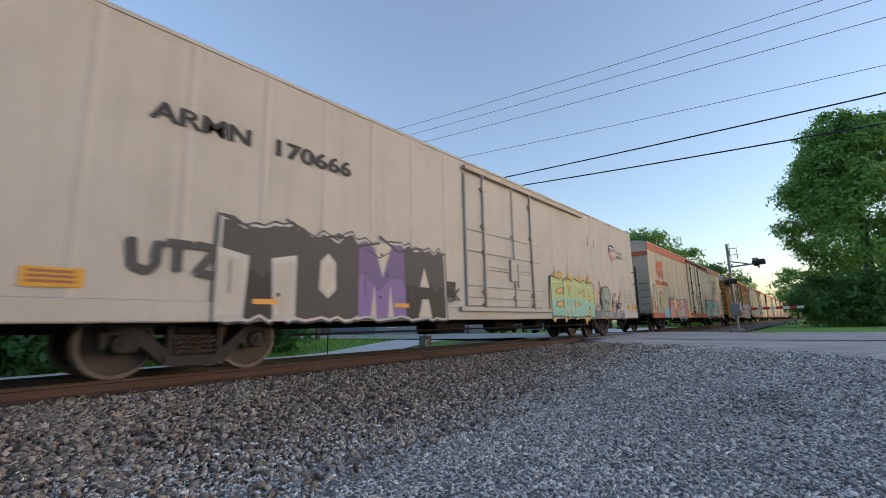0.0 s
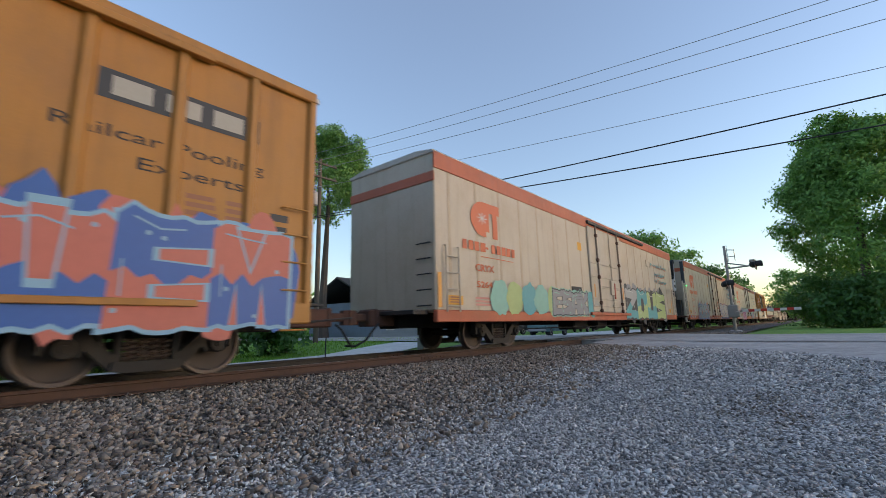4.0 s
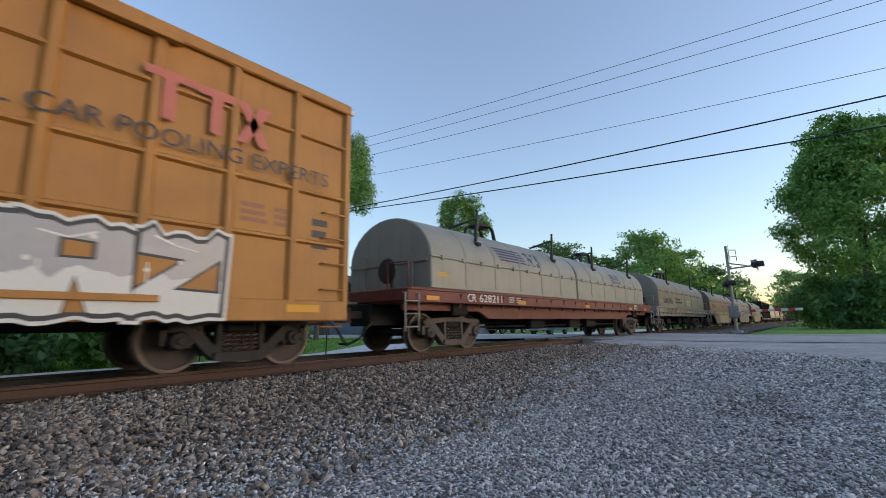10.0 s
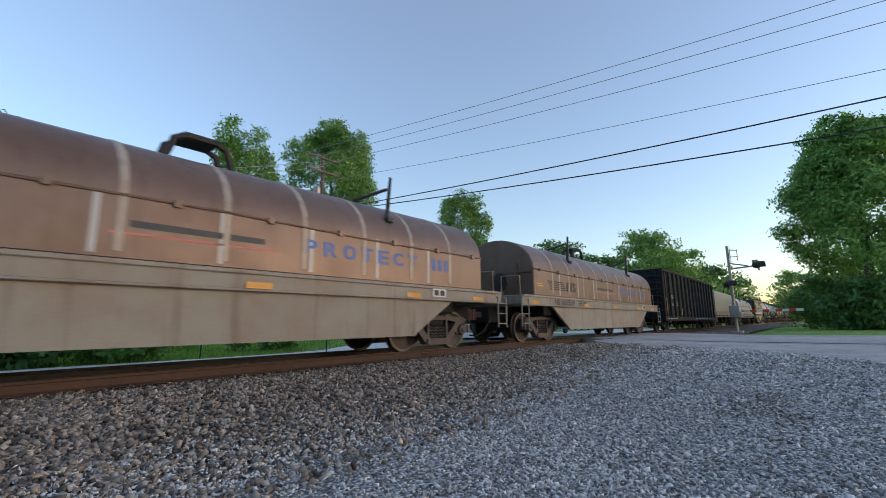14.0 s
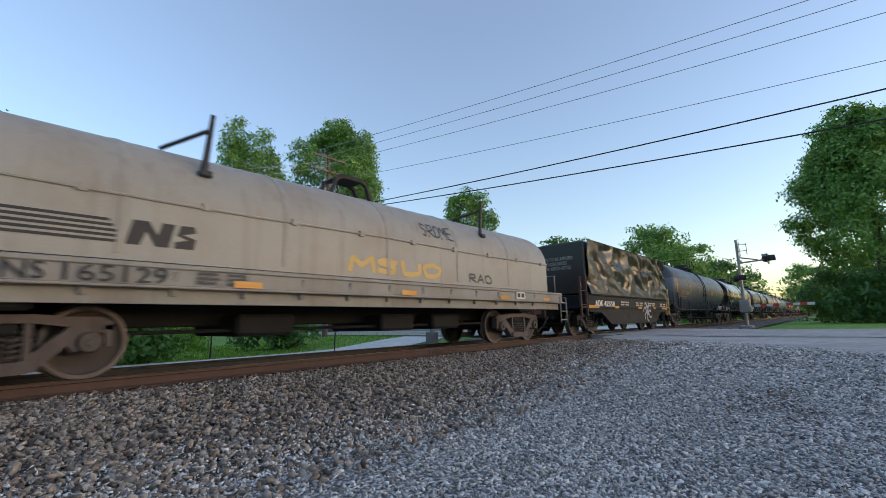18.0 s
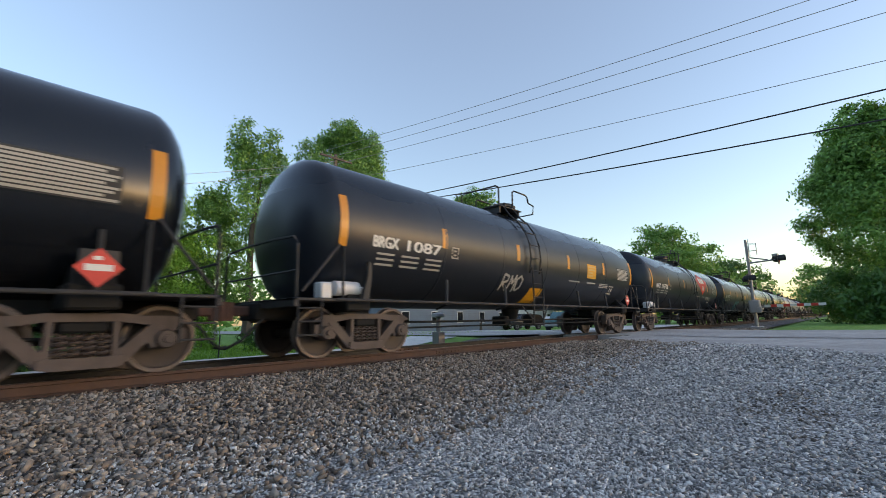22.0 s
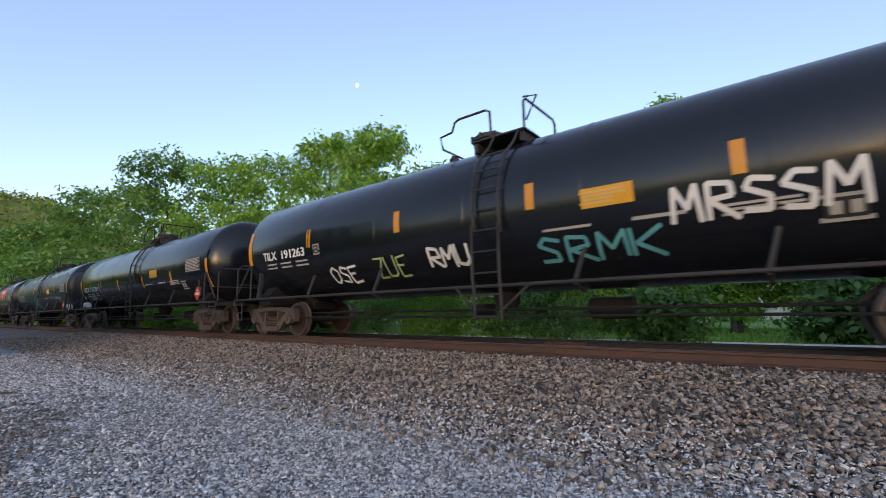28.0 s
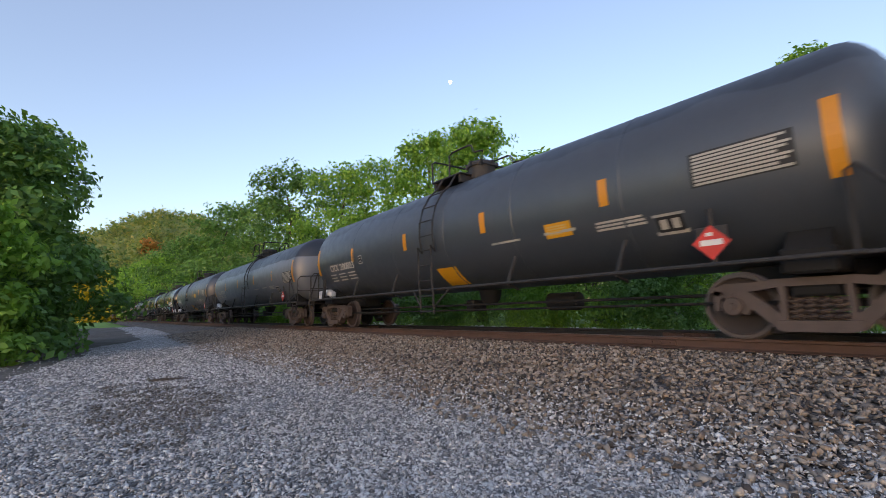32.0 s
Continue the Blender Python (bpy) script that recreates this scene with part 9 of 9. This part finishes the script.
def art_a(g, e0):
    for i in range(8):
        g.blob(-8.5 + 0.9 * i, 1.0, 0.55, 0.3, ("sky", "teal", "pink", "gold")[i % 4], 50 + i)
    tag(g, -9.6, -9.0, 1.25, 1.85, [6, 8, 1], "lime", 0.05)
    graffiti(g, -7.7, -3.2, 0.75, 1.85, [1, 3, 4, 0, 8], ("rose", "cream2", "orangetxt", "pale"), "wood2", ("sky", "teal", "sky"), "white", 21, 0.05, ("pink", "rose", "pale"))
    g.off = 0.012
    graffiti(g, 3.4, 9.3, 0.8, 2.1, [9, 7, 5, 6, 3], ("teal", "mint"), "purple2", "pink", "white", 22, 0.07, ("mint", "teal", "gold"))


def art_d(g, e0):
    for i in range(9):
        g.blob(-8.6 + 0.8 * i, 1.35, 0.5, 0.5, ("mint", "lime", "teal")[i % 3], 60 + i)
    graffiti(g, -5.5, -2.6, 0.9, 1.75, [6, 4, 3, 5], "steelgrey", "char", None, "mint", 23)
    g.off = 0.012
    graffiti(g, 1.8, 8.6, 0.75, 2.15, [9, 1, 7, 4], ("silver", "teal", "lime", "lime"), "char", ("char", "steelgrey"), "white", 24, 0.06, ("teal", "lime"))


def art_e(g, e0):
    for i in range(60):
        q_ = random.Random(i)
        g.blob(-11.0 + 0.31 * i, 0.88 + q_.uniform(-0.1, 0.35) * (i % 3 == 0) + q_.uniform(-0.06, 0.06), q_.uniform(0.06, 0.14), q_.uniform(0.05, 0.1), ("sky", "blue", "pink", "silver", "orangetxt")[i % 5], 70 + i, 10)
    graffiti(g, -7.9, -3.7, 0.76, 1.85, [8, 1, 3, 4, 7], "silver", "blue", ("orangetxt", "pink", "sky"), "char", 25, 0.06, "steelgrey")
    g.off = 0.012
    r = random.Random(26)

    def crest(u):
        return 2.12 - 0.34 * max(0.0, (u - 5.4) / 1.7) ** 2 + 0.05 * math.sin(3.1 * u) + 0.035 * math.sin(11.0 * u)

    tops = [(1.9 + 0.26 * i, crest(1.9 + 0.26 * i)) for i in range(21)]
    g.shape([(1.9, 0.74)] + tops + [(7.1, 0.76)], "offwhite")
    g.off += 0.001
    u = 1.95
    while u < 6.9:                         # blue shadows between the pale letters
        z = r.uniform(1.0, 1.15)
        while z < crest(u) - 0.12:
            h_ = min(r.uniform(0.22, 0.6), crest(u) - 0.03 - z)
            w, t_ = r.uniform(0.09, 0.22), r.uniform(-0.05, 0.05)
            g.off += 0.0001
            g.shape([(u, z), (u + w, z + r.uniform(-0.03, 0.03)), (u + w + t_, z + h_), (u + t_ + 0.01, z + h_ * r.uniform(0.85, 1.0))], ("deepblue", "deepblue", "deepblue", "blue", "steelgrey")[r.randrange(5)])
            z += h_ + r.uniform(0.03, 0.3)
        u += r.uniform(0.34, 0.58)
    for i in range(28):
        u, z = r.uniform(1.95, 6.8), r.choice((r.uniform(1.02, 1.2), r.uniform(1.2, 2.0)))
        a_, h_ = r.uniform(0.08, 0.26), r.uniform(0.03, 0.09)
        g.off += 0.0002
        if z + h_ < crest(u) - 0.02:
            g.shape([(u, z), (u + a_, z + r.uniform(-0.04, 0.06)), (u + a_ * 0.9, z + h_), (u - 0.02, z + h_ * 0.8)], ("deepblue", "sky", "deepblue", "silver", "deepblue", "rose", "blue")[i % 7])
    g.stroke([(p[0], p[1] - 0.035) for p in tops], 0.03, "deepblue")
    g.stroke([(7.1, 1.88), (7.02, 1.4), (7.1, 0.95)], 0.035, "deepblue")
    g.stroke([(1.92, 2.1), (1.96, 1.5), (1.9, 0.95)], 0.05, "deepblue")
    for u in (2.5, 4.95):                  # clean squares buffed over the piece
        g.off += 0.0006
        g.block(u, u + 0.62, 1.3, 1.74, "offwhite", 1)
    g.shape([(4.42, 1.02), (4.54, 1.02), (4.58, 1.42), (4.48, 1.46)], "gold")
    g.stroke([p for p in tops], 0.022, "rose")
    g.off += 0.001
    g.block(1.9, 6.9, 0.75, 0.90, "deepblue", 1)
    for i in range(22):
        g.blob(2.0 + 0.22 * i, r.uniform(0.79, 0.9), r.uniform(0.05, 0.14), r.uniform(0.025, 0.06), ("steelgrey", "sky", "blue", "orangetxt", "blue")[i % 5], 500 + i, 9)
    g.off = 0.014
    for i in range(7):
        a_ = i * 0.9
        g.stroke([(7.6, 1.3), (7.6 + 0.45 * math.cos(a_), 1.3 + 0.35 * math.sin(a_))], 0.07, "orangetxt")


def art_f(g, e0):
    r = random.Random(80)
    for i in range(14):
        g.off = 0.0035 + 0.0002 * i
        u = -9.7 + 2.9 * i / 13
        g.blob(u, r.uniform(0.95, 1.35) + (0.4 if u > -8.8 else 0.0), 0.34, 0.34, ("sky", "blue", "sky", "pale", "sky")[i % 5], 80 + i)
    g.off = 0.0065
    g.shape([(-8.7, 0.70), (-7.5, 0.68), (-7.15, 1.25), (-6.8, 0.68), (-6.62, 0.7), (-6.75, 1.4), (-7.2, 1.55), (-7.6, 1.2), (-8.0, 1.6), (-8.7, 1.55)], "taupe")
    g.off = 0.0072
    g.shape([(-8.74, 1.55), (-7.95, 1.55), (-7.42, 1.66), (-7.36, 1.88), (-7.52, 1.97), (-7.66, 1.76), (-8.0, 1.74), (-8.55, 1.75), (-8.70, 1.92), (-8.82, 1.85)], "wood2")
    g.blob(-7.95, 1.9, 0.26, 0.17, "pale", 3)
    g.blob(-8.05, 1.62, 0.13, 0.09, "pale", 4)
    g.shape([(-7.5, 0.75), (-7.2, 1.18), (-6.95, 0.75)], "mint")
    g.shape([(-8.0, 1.05), (-7.75, 1.05), (-7.72, 1.45), (-7.95, 1.45)], "gold")
    g.off = 0.0085
    for u, z, w in ((-7.35, 1.9, 0.5), (-7.4, 1.62, 0.6), (-7.3, 1.42, 0.5), (-7.9, 0.95, 0.4), (-8.3, 0.82, 0.5)):
        g.stroke([(u, z), (u + w * 0.5, z + 0.06), (u + w, z + r.uniform(-0.08, 0.04))], 0.035, "pale")
        g.stroke([(u, z - 0.05), (u + w, z - 0.07)], 0.018, "char")
    g.stroke([(-8.78, 1.54), (-7.95, 1.53), (-7.4, 1.65)], 0.03, "char")
    # wide pink piece on a pale green cloud
    g.off = 0.0045
    for i in range(12):
        g.blob(-6.5 + 3.35 * i / 11, 1.72 + 0.12 * r.random() - 0.03 * (i % 3), 0.26, 0.34, "mint", 60 + i)
    for i in range(3):
        g.blob(-3.1, 1.15 + 0.4 * i, 0.2, 0.3, "mint", 72 + i)
    g.off = 0.008
    g.shape([(-6.80, 0.655), (-3.26, 0.655), (-3.28, 1.1), (-3.42, 1.3), (-4.3, 1.5), (-4.34, 1.93), (-5.05, 1.9), (-5.5, 2.0), (-5.64, 1.84), (-6.0, 1.9), (-6.36, 1.86), (-6.66, 2.0), (-6.78, 1.5)], "magenta")
    g.off = 0.009
    for i in range(10):
        u = -6.55 + 0.31 * i
        g.stroke([(u, 0.72), (u + r.uniform(-0.08, 0.12), 1.2), (u + r.uniform(-0.1, 0.1), 1.7)], 0.11, ("lilac", "rose", "lilac", "purple")[i % 4])
    for i in range(16):
        u = r.uniform(-6.6, -3.5)
        g.off = 0.012 + 0.0001 * i
        g.blob(u, r.uniform(0.78, 1.65), r.uniform(0.08, 0.2), r.uniform(0.05, 0.13), r.choice(("lilac", "pinkspray", "magenta", "purple")), 100 + i)
    g.off = 0.0138
    for c, u in zip((5, 8, 7, 2), (-6.55, -5.95, -5.35, -4.8)):
        for st in FORMS[c]:
            g.stroke([(u + 0.48 * p[0], 0.85 + 0.9 * p[1]) for p in st], 0.06, "pinkspray" if c % 2 else "magenta")
    g.off = 0.0155
    for k in ([(-6.66, 2.0), (-6.36, 1.84), (-6.0, 1.9), (-5.66, 1.82), (-5.52, 2.0), (-5.06, 1.9), (-4.36, 1.93)], [(-6.78, 1.5), (-6.8, 0.9)], [(-5.62, 1.8), (-5.6, 1.25)], [(-5.05, 1.85), (-4.95, 1.2), (-4.6, 1.0)], [(-4.9, 1.75), (-4.3, 1.2)]):
        g.stroke(k, 0.03, "char")
    g.off = 0.0172
    g.shape([(-4.28, 1.3), (-3.44, 1.36), (-3.44, 2.0), (-4.26, 1.97)], "char")
    g.off = 0.0178
    g.shape([(-4.22, 1.37), (-3.53, 1.42), (-3.53, 1.93), (-4.2, 1.91)], "pinkspray")
    g.blob(-3.95, 1.62, 0.12, 0.16, "magenta", 7)
    g.blob(-3.66, 1.64, 0.08, 0.14, "rose", 8)
    for u in (-6.3, -5.7, -5.1, -4.5):
        z = r.uniform(1.45, 1.65)
        g.stroke([(u, z), (u + 0.13, z + 0.03)], 0.012, "white")
    g.off = 0.012
    graffiti(g, 2.1, 6.6, 0.8, 2.0, [6, 5, 3, 8, 6], ("sky", "pale", "mint", "orangetxt"), "char", ("lime", "mint"), "white", 29, 0.05, ("blue", "rose", "sky"))
    for i in range(3):
        tag(g, 10.2, 10.9, 3.2 - 0.3 * i, 3.42 - 0.3 * i, [[2, 1, 6], [4, 7, 8, 6], [7, 6, 0]][i], "char", 0.02, 4 + i)
    tag(g, 9.0, 9.9, 1.45, 1.7, [0, 4, 1], "char", 0.018, 8)
    g.blob(7.3, 1.3, 0.5, 0.55, "char", 91)
    g.off += 0.001
    g.blob(7.3, 1.65, 0.32, 0.3, "pale", 92)


reefer(10.57, "off-white refrigerator car with dark and purple graffiti", "170666", False, art_white, True)
reefer(35.65, "cream refrigerator car with an orange top band and teal graffiti", "5275", False, art_a, rear=True)
reefer(82.45, "cream refrigerator car with an orange top band and grey-green graffiti", "5264", False, art_d)
reefer(108.57, "cream refrigerator car with a cooling unit and blue graffiti", "5254", True, art_e)
reefer(133.82, "cream refrigerator car with a cooling unit and pink graffiti", "5135", True, art_f, body=22.75)


# ---- what moves ----
def run(t):
    """How far the train has come at t seconds."""
    return 16.067 * t - 0.0287 * t * t


def motions():
    for ob, place in CARS:
        walk(ob, [(float(t), pose(place - run(t), 0, 0)) for t in range(33)])
    for w, place, m in SPIN:
        rows, n0, n1 = [], None, None
        near = [k for k in range(0, 961) if abs(place - run(k / 30)) < 15]
        if not near:
            continue
        for k in sorted({0, 960, *near}):
            q = min(max(k, near[0]), near[-1])
            rows.append((k / 30, pose(m, 0, WHEEL_R, 0, -math.degrees((run(q / 30) - run(near[0] / 30)) / WHEEL_R), 0)))
        walk(w, rows)


motions()
